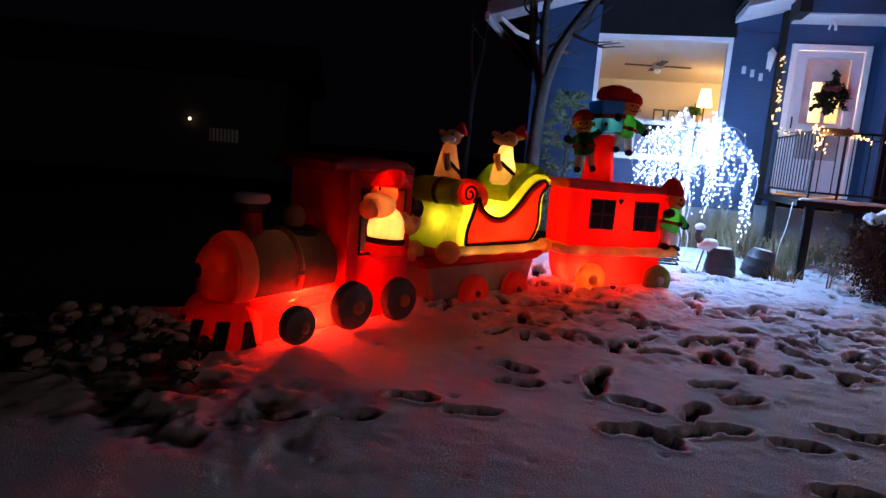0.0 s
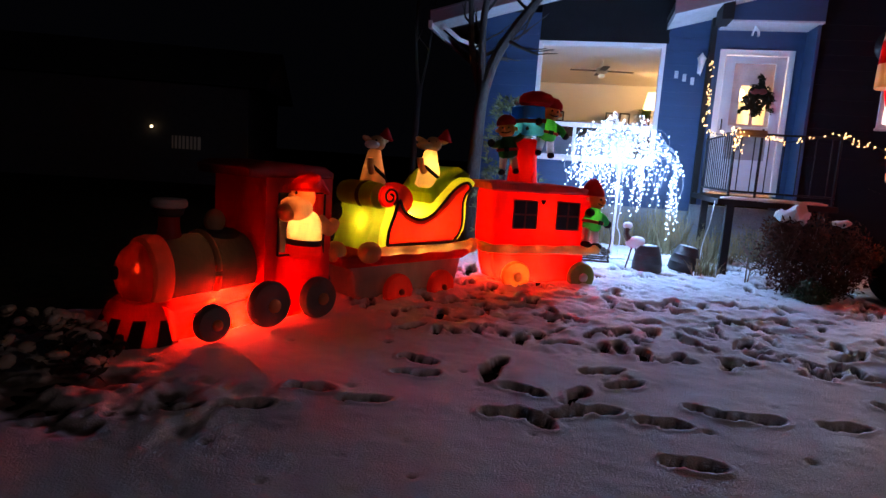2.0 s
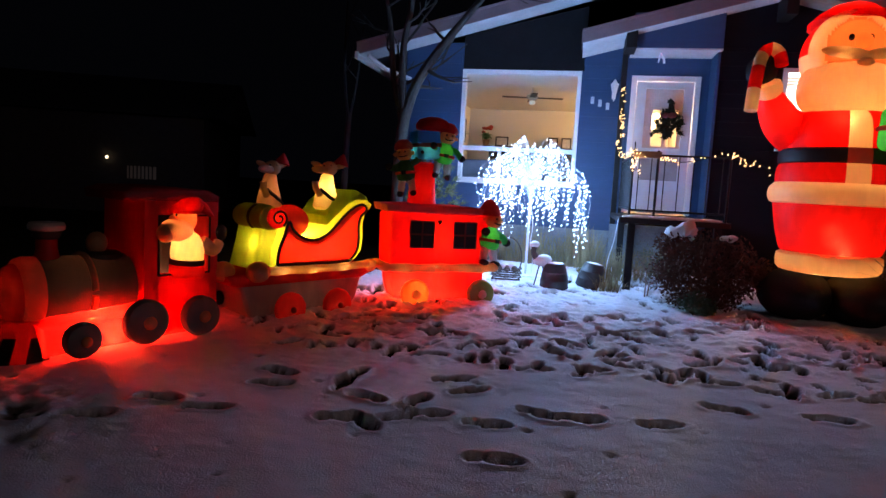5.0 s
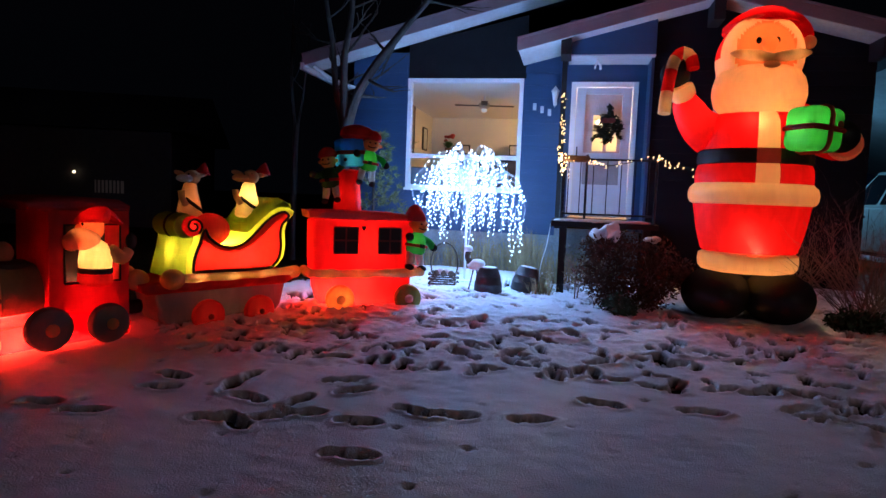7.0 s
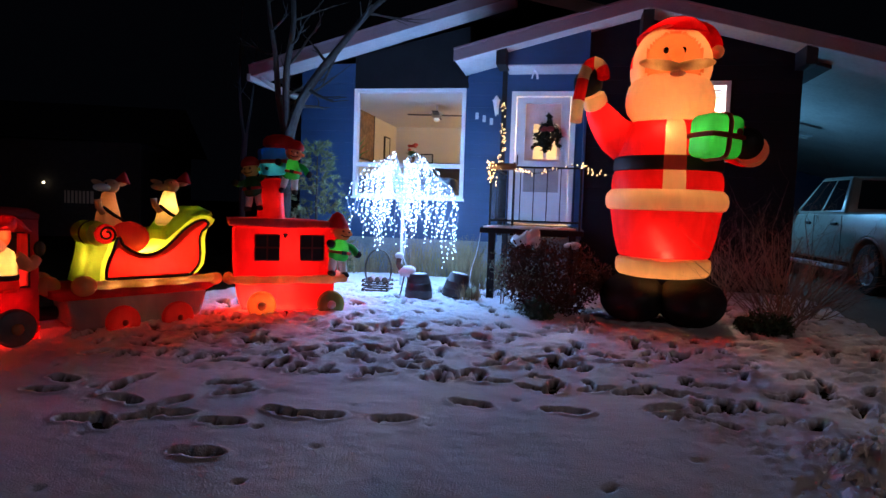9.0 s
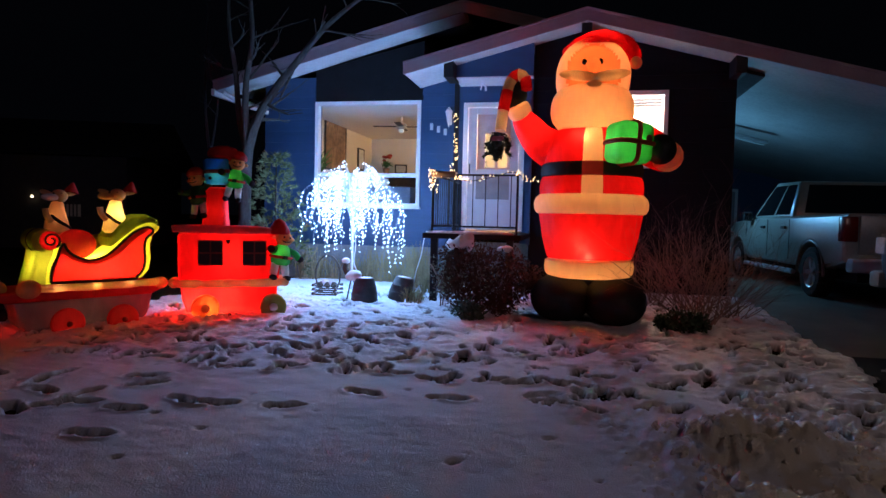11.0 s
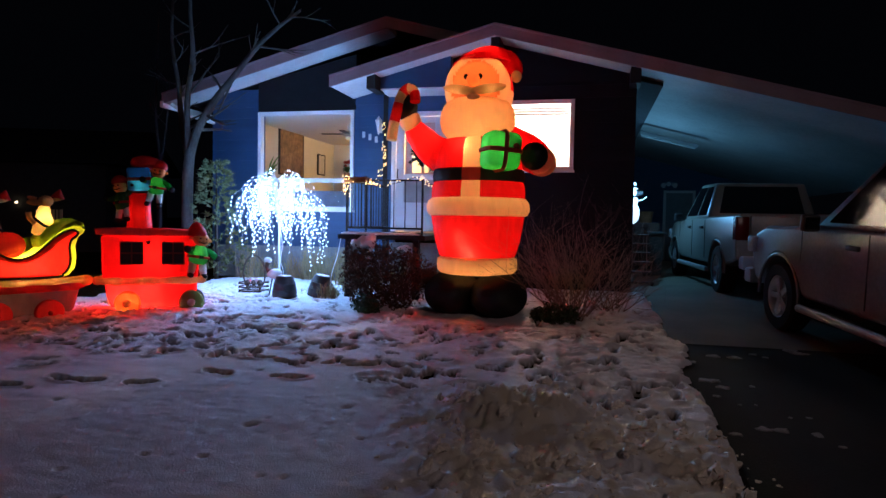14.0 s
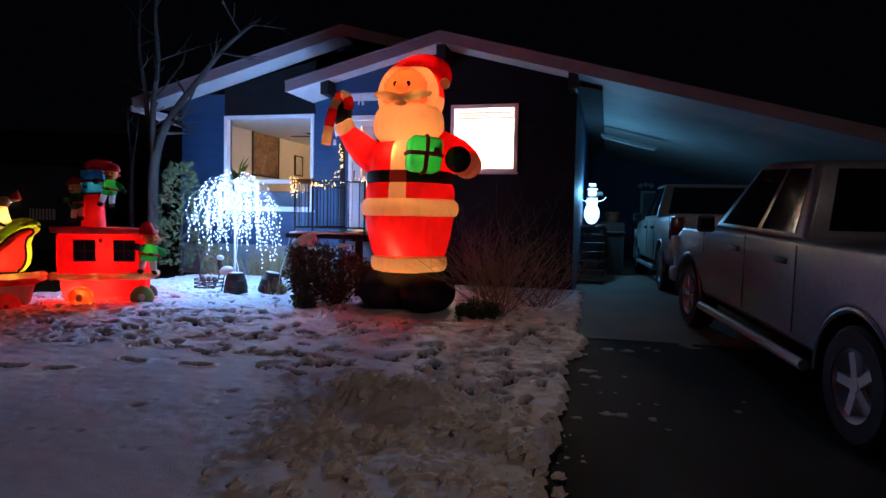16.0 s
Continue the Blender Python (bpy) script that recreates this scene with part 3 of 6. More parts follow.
def window(name, x0, x1, z0, z1, y, bars, label):
    w = tagged(new(name), label, "window", "", "structure")
    t = 0.065
    bm = B()
    for lo, hi in (((x0 - t, y - 0.03, z1), (x1 + t, y + 0.1, z1 + t)), ((x0 - t, y - 0.03, z0 - t), (x1 + t, y + 0.1, z0)),
                   ((x0 - t, y - 0.03, z0), (x0, y + 0.1, z1)), ((x1, y - 0.03, z0), (x1 + t, y + 0.1, z1))):
        box(bm, lo, hi, bevel=0.004)
    part("window_frame", bm, WHITE, w, smooth=False)
    bm = B()
    box(bm, (x0 - t - 0.02, y - 0.06, z0 - t - 0.03), (x1 + t + 0.02, y - 0.0, z0 - t + 0.005), bevel=0.004)
    part("window_sill", bm, WHITE, w, smooth=False)
    for lo, hi in bars:
        bm = B()
        box(bm, lo, hi)
        part("mullion", bm, WHITE, w, smooth=False)
    bm = B()
    box(bm, (x0, y + 0.05, z0), (x1, y + 0.054, z1))
    pane = part("pane", bm, PANE, w, smooth=False)
    pane.visible_shadow = False
    return w


window("window_1", WX0 + 0.03, WX1 - 0.03, WZ0 + 0.03, WZ1 - 0.03, 10.0, [((WX0, 9.99, 1.98), (WX1, 10.09, 2.05)), ((0.62, 9.99, 1.5), (0.67, 10.09, 1.98))], "large white framed living room window, lit inside")
window("window_2", GW0 + 0.05, GW1 - 0.05, GZ0 + 0.05, GZ1 - 0.05, 9.45, [], "white framed kitchen window with a raised blind")
blind = tagged(new("window_blind"), "white roller blind drawn over a bright window", "blind")
for i in range(3):
    bm = B()
    box(bm, (GW0 + 0.06, 9.56, GZ1 - 0.12 - 0.045 * i), (GW1 - 0.06, 9.585, GZ1 - 0.085 - 0.045 * i), bevel=0.004)
    part("slat", bm, WHITE, blind, smooth=False)
SHEER = fabric("sheer_curtain", (0.9, 0.85, 0.75), 0.75, 0.1, sheer=0.5)
bm = B()
box(bm, (GW0 + 0.06, 9.59, GZ0), (GW1 - 0.06, 9.594, GZ1 - 0.2))
part("cloth", bm, SHEER, blind, smooth=False)

# ---- inside ----
def room(name, lo, hi, material, label, cat):
    bm = B()
    box(bm, lo, hi)
    return structure(name, bm, material, label, cat)


room("room_floor", (-0.88, 10.2, 1.0), (6.68, 15.6, 1.08), WOOD, "brown wooden living room floor", "floor")
room("room_ceiling", (-0.88, 10.2, 3.34), (6.68, 15.6, 3.42), CEILING, "cream painted room ceiling", "ceiling")
room("kitchen_ceiling", (3.84, 9.6, 3.34), (6.68, 10.2, 3.42), CEILING, "cream painted kitchen ceiling", "ceiling")
room("kitchen_floor", (3.84, 9.6, 1.0), (6.68, 10.2, 1.08), WOOD, "brown kitchen floor", "floor")
room("room_wall_back", (-0.88, 15.5, 1.08), (6.68, 15.6, 3.34), PLASTER, "cream painted back wall of the room", "wall")
room("room_wall_west", (-0.88, 10.2, 1.08), (-0.82, 15.5, 3.34), PLASTER, "cream painted side wall of the room", "wall")
room("room_wall_hall", (2.60, 10.2, 1.08), (2.66, 12.5, 3.34), PLASTER, "cream wall between room and hall", "wall")
room("room_wall_kitchen", (4.0, 10.0, 1.08), (4.06, 15.5, 3.34), PLASTER, "cream wall of the kitchen", "wall")
ob = part("mantel_shelf", box(box(B(), (-0.4, 15.1, 2.30), (2.4, 15.5, 2.42), bevel=0.01), (-0.25, 15.2, 1.08), (2.25, 15.5, 2.30)), DARKWOOD, None)
tagged(ob, "long dark wooden sideboard against the back wall", "sideboard")


def picture(loc, w, h, col, rz, label):
    p = thing("picture", pose(*loc, 0, 0, rz), label, "picture")
    bm = B()
    for lo, hi in (((-w, -0.02, -h), (-w + 0.03, 0.02, h)), ((w - 0.03, -0.02, -h), (w, 0.02, h)), ((-w, -0.02, h - 0.03), (w, 0.02, h)), ((-w, -0.02, -h), (w, 0.02, -h + 0.03))):
        box(bm, lo, hi)
    part("frame", bm, DARKWOOD, p, smooth=False)
    part("canvas", box(B(), (-w + 0.03, -0.008, -h + 0.03), (w - 0.03, 0.008, h - 0.03)), col, p, smooth=False)
    return p


ART = paint("brown_painting", (0.30, 0.17, 0.08), 0.6, vary=0.7, scale=3, bump=0.1, fine=9)
PAPER = paint("pale_print", (0.6, 0.58, 0.5), 0.7, vary=0.4, scale=12)
picture((-0.80, 12.9, 2.85), 0.62, 0.55, ART, 90, "large brown abstract painting on the room wall")
picture((-0.80, 14.6, 2.72), 0.22, 0.27, PAPER, 90, "small framed print on the room wall")
picture((0.05, 15.3, 2.54), 0.16, 0.12, PAPER, 0, "small framed photograph standing on the sideboard")
picture((1.30, 15.3, 2.54), 0.12, 0.14, PAPER, 0, "small framed photograph standing on the sideboard")
picture((1.62, 15.3, 2.54), 0.12, 0.14, PAPER, 0, "small framed photograph standing on the sideboard")
LEAF = paint("house_plant_leaf", (0.10, 0.22, 0.05), 0.5, vary=0.4)
PETAL = paint("red_petal", (0.45, 0.05, 0.03), 0.6, vary=0.3)


def plant(loc, leaves, size, flowers=0):
    p = thing("house_plant", pose(*loc), "potted green house plant" + (" with red flowers" if flowers else "") + " indoors by the wall", "plant")
    part("pot", lathe(B(), [(0.06, 0), (0.09, 0.14), (0.095, 0.15), (0.08, 0.15)]), paint("pot_clay", (0.35, 0.2, 0.12)), p)
    rng = random.Random(int(loc[0] * 100))
    bm = B()
    for _ in range(leaves):
        a, e, r = rng.uniform(0, 6.3), rng.uniform(0.2, 1.3), rng.uniform(0.5, 1) * size
        tip = Vector((math.cos(a) * math.cos(e), math.sin(a) * math.cos(e), math.sin(e))) * r
        side = tip.cross(Vector((0, 0, 1))).normalized() * 0.035
        base, mid = Vector((0, 0, 0.14)), Vector((0, 0, 0.2)) + tip * 0.6
        vs = [bm.verts.new(v) for v in (base, mid + side, tip + Vector((0, 0, 0.1)), mid - side)]
        bm.faces.new(vs)
    part("leaves", bm, LEAF, p)
    for _ in range(flowers):
        part("flower", ball(B(), (rng.uniform(-0.2, 0.2), rng.uniform(-0.1, 0.1), size + rng.uniform(0.05, 0.2)), (0.05, 0.05, 0.04), n=8, k=6), PETAL, p)
    return p


plant((-0.35, 15.3, 2.42), 26, 0.28, 7)
plant((2.1, 15.3, 2.42), 30, 0.42)
plant((-0.55, 11.2, 1.85), 36, 0.9)
fan = thing("ceiling_fan", pose(0.98, 12.0, 3.34), "white ceiling fan with dark blades and a light", "ceiling fan")
part("rod", tube(B(), [(0, 0, 0), (0, 0, -0.14)], 0.02), WHITE, fan)
part("motor", lathe(B(), [(0.03, -0.12), (0.11, -0.15), (0.11, -0.22), (0.05, -0.25)]), paint("fan_metal", (0.5, 0.45, 0.35), 0.4, 0.5), fan)
for i in range(4):
    part("blade", box(B(), (0.1, -0.06, -0.2), (0.58, 0.06, -0.188), m=pose(0, 0, 0, 0, 0, 90 * i + 8)), DARKWOOD, fan, smooth=False)
part("globe", ball(B(), (0, 0, -0.28), (0.06, 0.06, 0.05)), glow("fan_globe", (1, 0.9, 0.7), 0.12), fan)
fl = thing("floor_lamp", pose(2.05, 13.6, 1.08), "standing floor lamp with a lit cream shade", "floor lamp")
part("base", lathe(B(), [(0.15, 0), (0.15, 0.02), (0.02, 0.03)]), IRON, fl)
part("pole", tube(B(), [(0, 0, 0.02), (0, 0, 1.75)], 0.012), IRON, fl)
part("shade", lathe(B(), [(0.15, 1.55), (0.09, 1.90)], ends=False), glow("lamp_shade", (1, 0.8, 0.45), 2.2), fl)
bowl = solid("sofa", box(B(), (-0.6, 10.5, 1.08), (1.6, 11.2, 1.85), bevel=0.06), paint("sofa_cloth", (0.16, 0.18, 0.22), 0.9), Matrix(), "dark grey sofa with its back to the window", "sofa")

# ---- entrance ----
DOORW = paint("white_door", (0.62, 0.62, 0.64), 0.4, vary=0.06, bump=0.05)
door = tagged(new("door_1"), "white half-glazed storm door with a wreath", "door", "", "structure")
bm = B()
for lo, hi in (((2.66, 9.85, 1.10), (2.74, 9.93, 3.22)), ((3.60, 9.85, 1.10), (3.68, 9.93, 3.22)), ((2.74, 9.85, 3.14), (3.60, 9.93, 3.22))):
    box(bm, lo, hi, bevel=0.004)
part("door_frame", bm, WHITE, door, smooth=False)
bm = B()
for lo, hi in (((2.75, 9.87, 1.12), (2.89, 9.91, 3.13)), ((3.45, 9.87, 1.12), (3.59, 9.91, 3.13)), ((2.89, 9.87, 3.03), (3.45, 9.91, 3.13)), ((2.89, 9.87, 2.02), (3.45, 9.91, 2.12)), ((2.89, 9.87, 1.12), (3.45, 9.91, 1.62))):
    box(bm, lo, hi, bevel=0.004)
part("door_stile", bm, DOORW, door, smooth=False)
part("kick_panel", box(B(), (2.89, 9.885, 1.62), (3.45, 9.90, 2.02)), paint("door_grey", (0.30, 0.28, 0.28), 0.5), door, smooth=False)
ob = part("pane", box(B(), (2.89, 9.885, 2.12), (3.45, 9.889, 3.03)), PANE, door, smooth=False)
ob.visible_shadow = False
bm = B()
for lo, hi in (((2.89, 9.95, 1.1), (3.02, 9.99, 3.1)), ((3.40, 9.95, 1.1), (3.46, 9.99, 3.1)), ((3.02, 9.95, 2.72), (3.40, 9.99, 3.1)), ((3.02, 9.95, 1.1), (3.40, 9.99, 2.15)), ((3.19, 9.95, 2.15), (3.24, 9.99, 2.72))):
    box(bm, lo, hi)
part("inner_door", bm, paint("inner_door", (0.55, 0.40, 0.36), 0.5), door, smooth=False)
part("handle", tube(B(), [(2.79, 9.86, 2.05), (2.79, 9.82, 2.05), (2.79, 9.82, 2.2), (2.79, 9.86, 2.2)], 0.01), IRON, door)


def leafball(bm, c, r, count, size, rng, flat=1.0, mi=0):
    """Many small leaf-like blades scattered in a lump."""
    c = Vector(c)
    for _ in range(count):
        d = Vector((rng.gauss(0, 1), rng.gauss(0, 1), rng.gauss(0, 1) * flat)).normalized() * r * rng.uniform(0.35, 1.05)
        o = Vector((rng.gauss(0, 1), rng.gauss(0, 1), rng.gauss(0, 1))).normalized() * size
        q = o.cross(d).normalized() * size * 0.4
        p = c + d
        f = bm.faces.new([bm.verts.new(v) for v in (p - o, p + q, p + o, p - q)])
        f.material_index = mi


EVERGREEN = paint("evergreen_needles", (0.045, 0.075, 0.035), 0.7, vary=0.5, scale=14)
rng = random.Random(9)
wreath = thing("wreath", pose(3.24, 9.84, 2.50), "dark evergreen wreath with a red bow on the door", "wreath")
bm = B()
for i in range(46):
    a, q = rng.uniform(0, 6.283), math.sqrt(rng.random())
    leafball(bm, (0.18 * q * math.cos(a) + 0.02, rng.uniform(-0.03, 0.03), 0.24 * q * math.sin(a) * (1 - 0.5 * abs(q * math.cos(a)))), 0.065, 30, 0.034, rng)
for i in range(7):
    leafball(bm, (0.03 + rng.uniform(-0.03, 0.03), -0.01, 0.22 + 0.022 * i), 0.04, 12, 0.035, rng)
for sx in (-1, 1):
    for i in range(6):
        leafball(bm, (sx * (0.15 + 0.015 * i), 0, -0.10 - 0.012 * i + rng.uniform(-0.02, 0.02)), 0.035, 10, 0.03, rng)
part("greenery", bm, paint("dark_wreath_needles", (0.02, 0.022, 0.014), 0.85, vary=0.5, scale=14, spec=0.1), wreath)
part("bow", ball(ball(B(), (-0.05, -0.05, 0.12), (0.07, 0.03, 0.045)), (0.05, -0.05, 0.12), (0.07, 0.03, 0.045)), paint("bow_red", (0.14, 0.02, 0.02), 0.7), wreath)

sconce = thing("wall_lantern", pose(2.41, 9.98, 2.95), "white unlit carriage lantern on the blue wall", "wall lantern")
part("bracket", box(B(), (-0.03, -0.02, -0.08), (0.03, 0.0, 0.1)), WHITE, sconce, smooth=False)
part("arm", tube(B(), [(0, 0, 0.0), (0, -0.10, -0.06), (0, -0.12, 0.0)], 0.012), WHITE, sconce)
part("glass", lathe(B(), [(0.035, 0.0), (0.06, 0.12), (0.03, 0.13)], pose(0, -0.12, 0), n=6), paint("frosted_glass", (0.7, 0.72, 0.72), 0.3), sconce)
part("cap", lathe(B(), [(0.07, 0.12), (0.03, 0.17), (0.01, 0.2), (0.0, 0.21)], pose(0, -0.12, 0), n=6), WHITE, sconce)
part("finial", lathe(B(), [(0.0, -0.14), (0.02, -0.08), (0.036, 0.0)], pose(0, -0.12, 0), n=6), WHITE, sconce)
plate = thing("number_sign", pose(2.06, 9.972, 2.85), "three small pale metal bars on the blue wall", "sign")
for i in range(3):
    part("bar", box(B(), (0.12 * i, 0, -0.06 - 0.045 * i), (0.12 * i + 0.055, 0.012, 0.05 - 0.045 * i), bevel=0.004), paint("pale_metal", (0.6, 0.6, 0.62), 0.4, 0.3), plate, smooth=False)
hook = solid("entry_fixture", tube(tube(B(), [(0, 0, 0), (-0.02, 0, -0.1), (-0.03, 0, -0.14)], 0.012), [(0, 0, -0.02), (0.05, 0, -0.09), (0.055, 0, -0.15)], 0.018), WHITE, pose(3.02, 9.5, 3.49), "small white fixture hanging from the entry soffit", "ceiling fixture")

# porch with iron railing
PZ = 1.08
porch = tagged(new("porch_deck"), "dark raised porch deck with a snowy edge", "porch", "", "structure")
part("deck", box(B(), (2.50, 7.80, PZ - 0.07), (3.84, 9.86, PZ), bevel=0.006), BEAM, porch, smooth=False)
for x, y in ((2.66, 7.86), (3.70, 7.86), (2.66, 9.6)):
    part("post", box(B(), (x - 0.045, y - 0.045, 0.0), (x + 0.045, y + 0.045, PZ - 0.07)), BEAM, porch, smooth=False)
bm = B()
rng = random.Random(3)
pts = [(2.54 + 0.1 * i, 7.86 + rng.uniform(-0.02, 0.03), PZ + 0.012) for i in range(13)]
tube(bm, pts, [0.02] + [rng.uniform(0.035, 0.06) for _ in pts[2:]] + [0.02], 10, flat=0.55)
solid("snow_ridge", bm, SNOW, Matrix(), "ridge of snow along the porch edge", "snow", kind="stuff")
rail = thing("porch_railing", pose(0, 0, PZ), "black wrought iron porch railing", "railing")


def rail_run(a, b, count, top=0.80):
    a, b = Vector(a), Vector(b)
    for z in (top, 0.10):
        part("rail", tube(B(), [a + Vector((0, 0, z)), b + Vector((0, 0, z))], 0.013, 8), IRON, rail)
    for i in range(count):
        p = a.lerp(b, (i + 0.5) / count)
        part("baluster", tube(B(), [p + Vector((0, 0, 0.1)), p + Vector((0, 0, top))], 0.007, 6), IRON, rail)


for x, y, t in ((2.62, 7.86, 0.86), (2.62, 9.80, 0.86), (2.92, 7.86, 0.86), (3.78, 7.86, 0.83)):
    part("newel", tube(B(), [(x, y, 0), (x, y, t)], 0.016, 8), IRON, rail)
rail_run((2.92, 7.86, 0), (3.78, 7.86, 0), 5)
rail_run((2.62, 7.86, 0), (2.62, 9.80, 0), 14)
rail_run((2.62, 7.86, 0), (2.92, 7.86, 0), 2)
mail = solid("planter_box", box(B(), (-0.17, -0.08, -0.04), (0.17, 0.08, 0.04), bevel=0.01), WOOD, pose(2.78, 7.84, PZ + 0.80), "small wooden box on the porch rail", "box")

# ---- tall inflatable figure ----
def column(bm, rows, n=48, mi=0):
    """A closed tube from rows of (z, centre x, centre y, half width, half depth); mi as in lathe."""
    rings = [[bm.verts.new((cx + rx * math.cos(2 * math.pi * i / n), cy + ry * math.sin(2 * math.pi * i / n), z)) for i in range(n)] for z, cx, cy, rx, ry in rows]
    ring_faces(bm, rings, mi)
    a, b = (mi[0], mi[-1]) if isinstance(mi, (list, tuple)) else (mi, mi)
    cap(bm, rings[0][::-1], a if not callable(a) else a(0, 0))
    cap(bm, rings[-1], b if not callable(b) else b(0, 0))


def tall_figure():
    R, C, K, S, G, T, E, D, N = range(9)
    bm = B()
    front = lambda base, trim: (lambda i, k: trim if i in (46, 47, 48, 49) else base)
    rows, mi = [], []

    def add(z, r, m=None, sq=0.94):
        cy = 0.05 + 0.03 * max(0, z - 1.5) ** 1.3
        rows.append((z, 0.0, cy, 0.965 * r, 0.965 * r * sq))
        mi.append(m)

    for z, r in ((0.62, 0.42), (0.64, 0.50), (0.68, 0.535), (0.75, 0.545), (0.82, 0.535)):
        add(z, r, C)
    for z, r in ((0.845, 0.49), (0.86, 0.515), (0.95, 0.545), (1.08, 0.58), (1.22, 0.605), (1.34, 0.625)):
        add(z, r, R)
    for z, r in ((1.37, 0.63), (1.385, 0.665), (1.43, 0.69), (1.49, 0.695), (1.55, 0.68), (1.585, 0.645)):
        add(z, r, C)
    for z, r in ((1.60, 0.628), (1.68, 0.63), (1.76, 0.62)):
        add(z, r, front(R, C))
    for z, r in ((1.805, 0.60), (1.815, 0.615), (1.88, 0.62), (1.95, 0.61)):
        add(z, r, front(K, D))
    for z, r in ((1.965, 0.59), (2.05, 0.585), (2.15, 0.575), (2.25, 0.55), (2.32, 0.50), (2.38, 0.40)):
        add(z, r, front(R, C))
    add(2.41, 0.22, R)
    column(bm, rows, 64, mi[:-1])
    for sx in (-1, 1):
        ball(bm, (0.31 * sx, -0.02 - 0.06 * sx, 0.36), (0.37, 0.50, 0.30), K, n=20, k=12)
    # head, beard, hat
    bm.verts.ensure_lookup_table()
    v0 = len(bm.verts)
    n0 = len(bm.faces)
    ball(bm, (-0.05, 0.36, 2.98), (0.47, 0.44, 0.46), S, n=128, k=88)
    bm.faces.ensure_lookup_table()
    ax, mid, brim = Vector((0, -1, 0.06)).normalized(), Vector((-0.05, 0.36, 2.98)), {}
    for f in list(bm.faces)[n0:]:
        d = (f.calc_center_median() - mid).normalized()
        a = math.degrees(d.angle(ax))
        f.material_index = S if a < 45 else C if a < 68 or d.z < 0.0 else R
    for v in {v for f in list(bm.faces)[n0:] for v in f.verts}:
        d = (v.co - mid).normalized()
        a = math.degrees(d.angle(ax))
        if d.z > -0.35:
            v.co += d * 0.055 * max(0, 1 - ((a - 57) / 13) ** 2) ** 0.5 if abs(a - 57) < 13 else Vector()
    column(bm, [(z, -0.05, 0.20 + 0.05 * (z - 2.4), 0.52 * r, 0.44 * r) for z, r in ((2.30, 0.45), (2.33, 0.66), (2.38, 0.82), (2.46, 0.95), (2.56, 1.0), (2.66, 0.99), (2.75, 0.94), (2.82, 0.84), (2.86, 0.68), (2.88, 0.4))], 40, C)
    for sx in (-1, 1):
        ball(bm, (-0.04 + 0.19 * sx, -0.17, 2.925), (0.25, 0.09, 0.058), T, pose(0, 0, 0, 0, -9 * sx, 16 * sx))
        ball(bm, (-0.067 + 0.097 * sx, -0.075, 3.10), (0.032, 0.025, 0.036), E, n=12, k=8)
    ball(bm, (-0.04, -0.19, 2.83), (0.09, 0.06, 0.035), C)
    ball(bm, (-0.055, -0.12, 3.055), (0.09, 0.085, 0.08), S)
    column(bm, [(3.30, -0.05, 0.44, 0.40, 0.34), (3.36, -0.02, 0.42, 0.43, 0.39), (3.48, 0.02, 0.48, 0.34, 0.32), (3.57, 0.06, 0.53, 0.22, 0.21), (3.61, 0.08, 0.55, 0.10, 0.10)], 32, R)
    tail = smooth_line([(0.10, 0.50, 3.42), (0.32, 0.44, 3.40), (0.44, 0.36, 3.28), (0.46, 0.30, 3.18)], 3)
    tube(bm, tail, [0.17 - 0.011 * i for i in range(len(tail))], 12, R)
    ball(bm, (0.47, 0.24, 3.15), 0.075, C)
    for v in list(bm.verts)[v0:]:
        v.co = Vector((-0.02 + 0.93 * (v.co.x + 0.05), v.co.y - 0.20, v.co.z))
    # raised arm with a striped cane
    arm = smooth_line([(-0.40, 0.12, 2.12), (-0.60, 0.02, 2.22), (-0.76, -0.12, 2.40), (-0.83, -0.20, 2.51)], 4)
    line = arm + [Vector(p) for p in ((-0.835, -0.205, 2.52), (-0.855, -0.22, 2.57), (-0.875, -0.235, 2.62), (-0.88, -0.24, 2.63))]
    tube(bm, line, [0.265 - 0.0125 * i for i in range(len(arm))] + [0.135, 0.14, 0.13, 0.09], 16, [R] * (len(arm) - 1) + [C] * 4)
    ball(bm, (-0.93, -0.18, 2.76), (0.16, 0.13, 0.17), K)
    cane = smooth_line([(-1.05, -0.39, 2.31), (-1.03, -0.35, 2.54), (-0.99, -0.29, 2.78), (-0.95, -0.25, 2.92), (-0.87, -0.25, 2.985), (-0.79, -0.27, 2.92), (-0.77, -0.30, 2.80)], 2)
    tube(bm, cane, 0.066, 14, [R if (i // 2) % 2 else C for i in range(len(cane) - 1)])
    # arm that holds the parcel
    arm = smooth_line([(0.38, 0.16, 2.28), (0.62, 0.14, 2.20), (0.80, 0.02, 2.07), (0.83, -0.10, 2.04)], 4)
    line = arm + [Vector(p) for p in ((0.832, -0.105, 2.04), (0.825, -0.15, 2.05), (0.81, -0.20, 2.06), (0.805, -0.215, 2.06))]
    tube(bm, line, [0.27 - 0.010 * i for i in range(len(arm))] + [0.175, 0.178, 0.165, 0.11], 16, [R] * (len(arm) - 1) + [C] * 4)
    ball(bm, (0.74, -0.28, 2.11), (0.17, 0.18, 0.17), K)
    M = pose(0.37, -0.58, 2.14, 0, 4, 28)
    out = bmesh.ops.create_cube(bm, size=1, matrix=M @ Matrix.Diagonal((0.42, 0.40, 0.44, 1)))
    for f in {f for v in out["verts"] for f in v.link_faces}:
        f.material_index = G
    ed = list({e for v in out["verts"] for e in v.link_edges})
    bmesh.ops.bevel(bm, geom=ed, offset=0.09, segments=4, affect="EDGES", profile=0.5, material=-1)
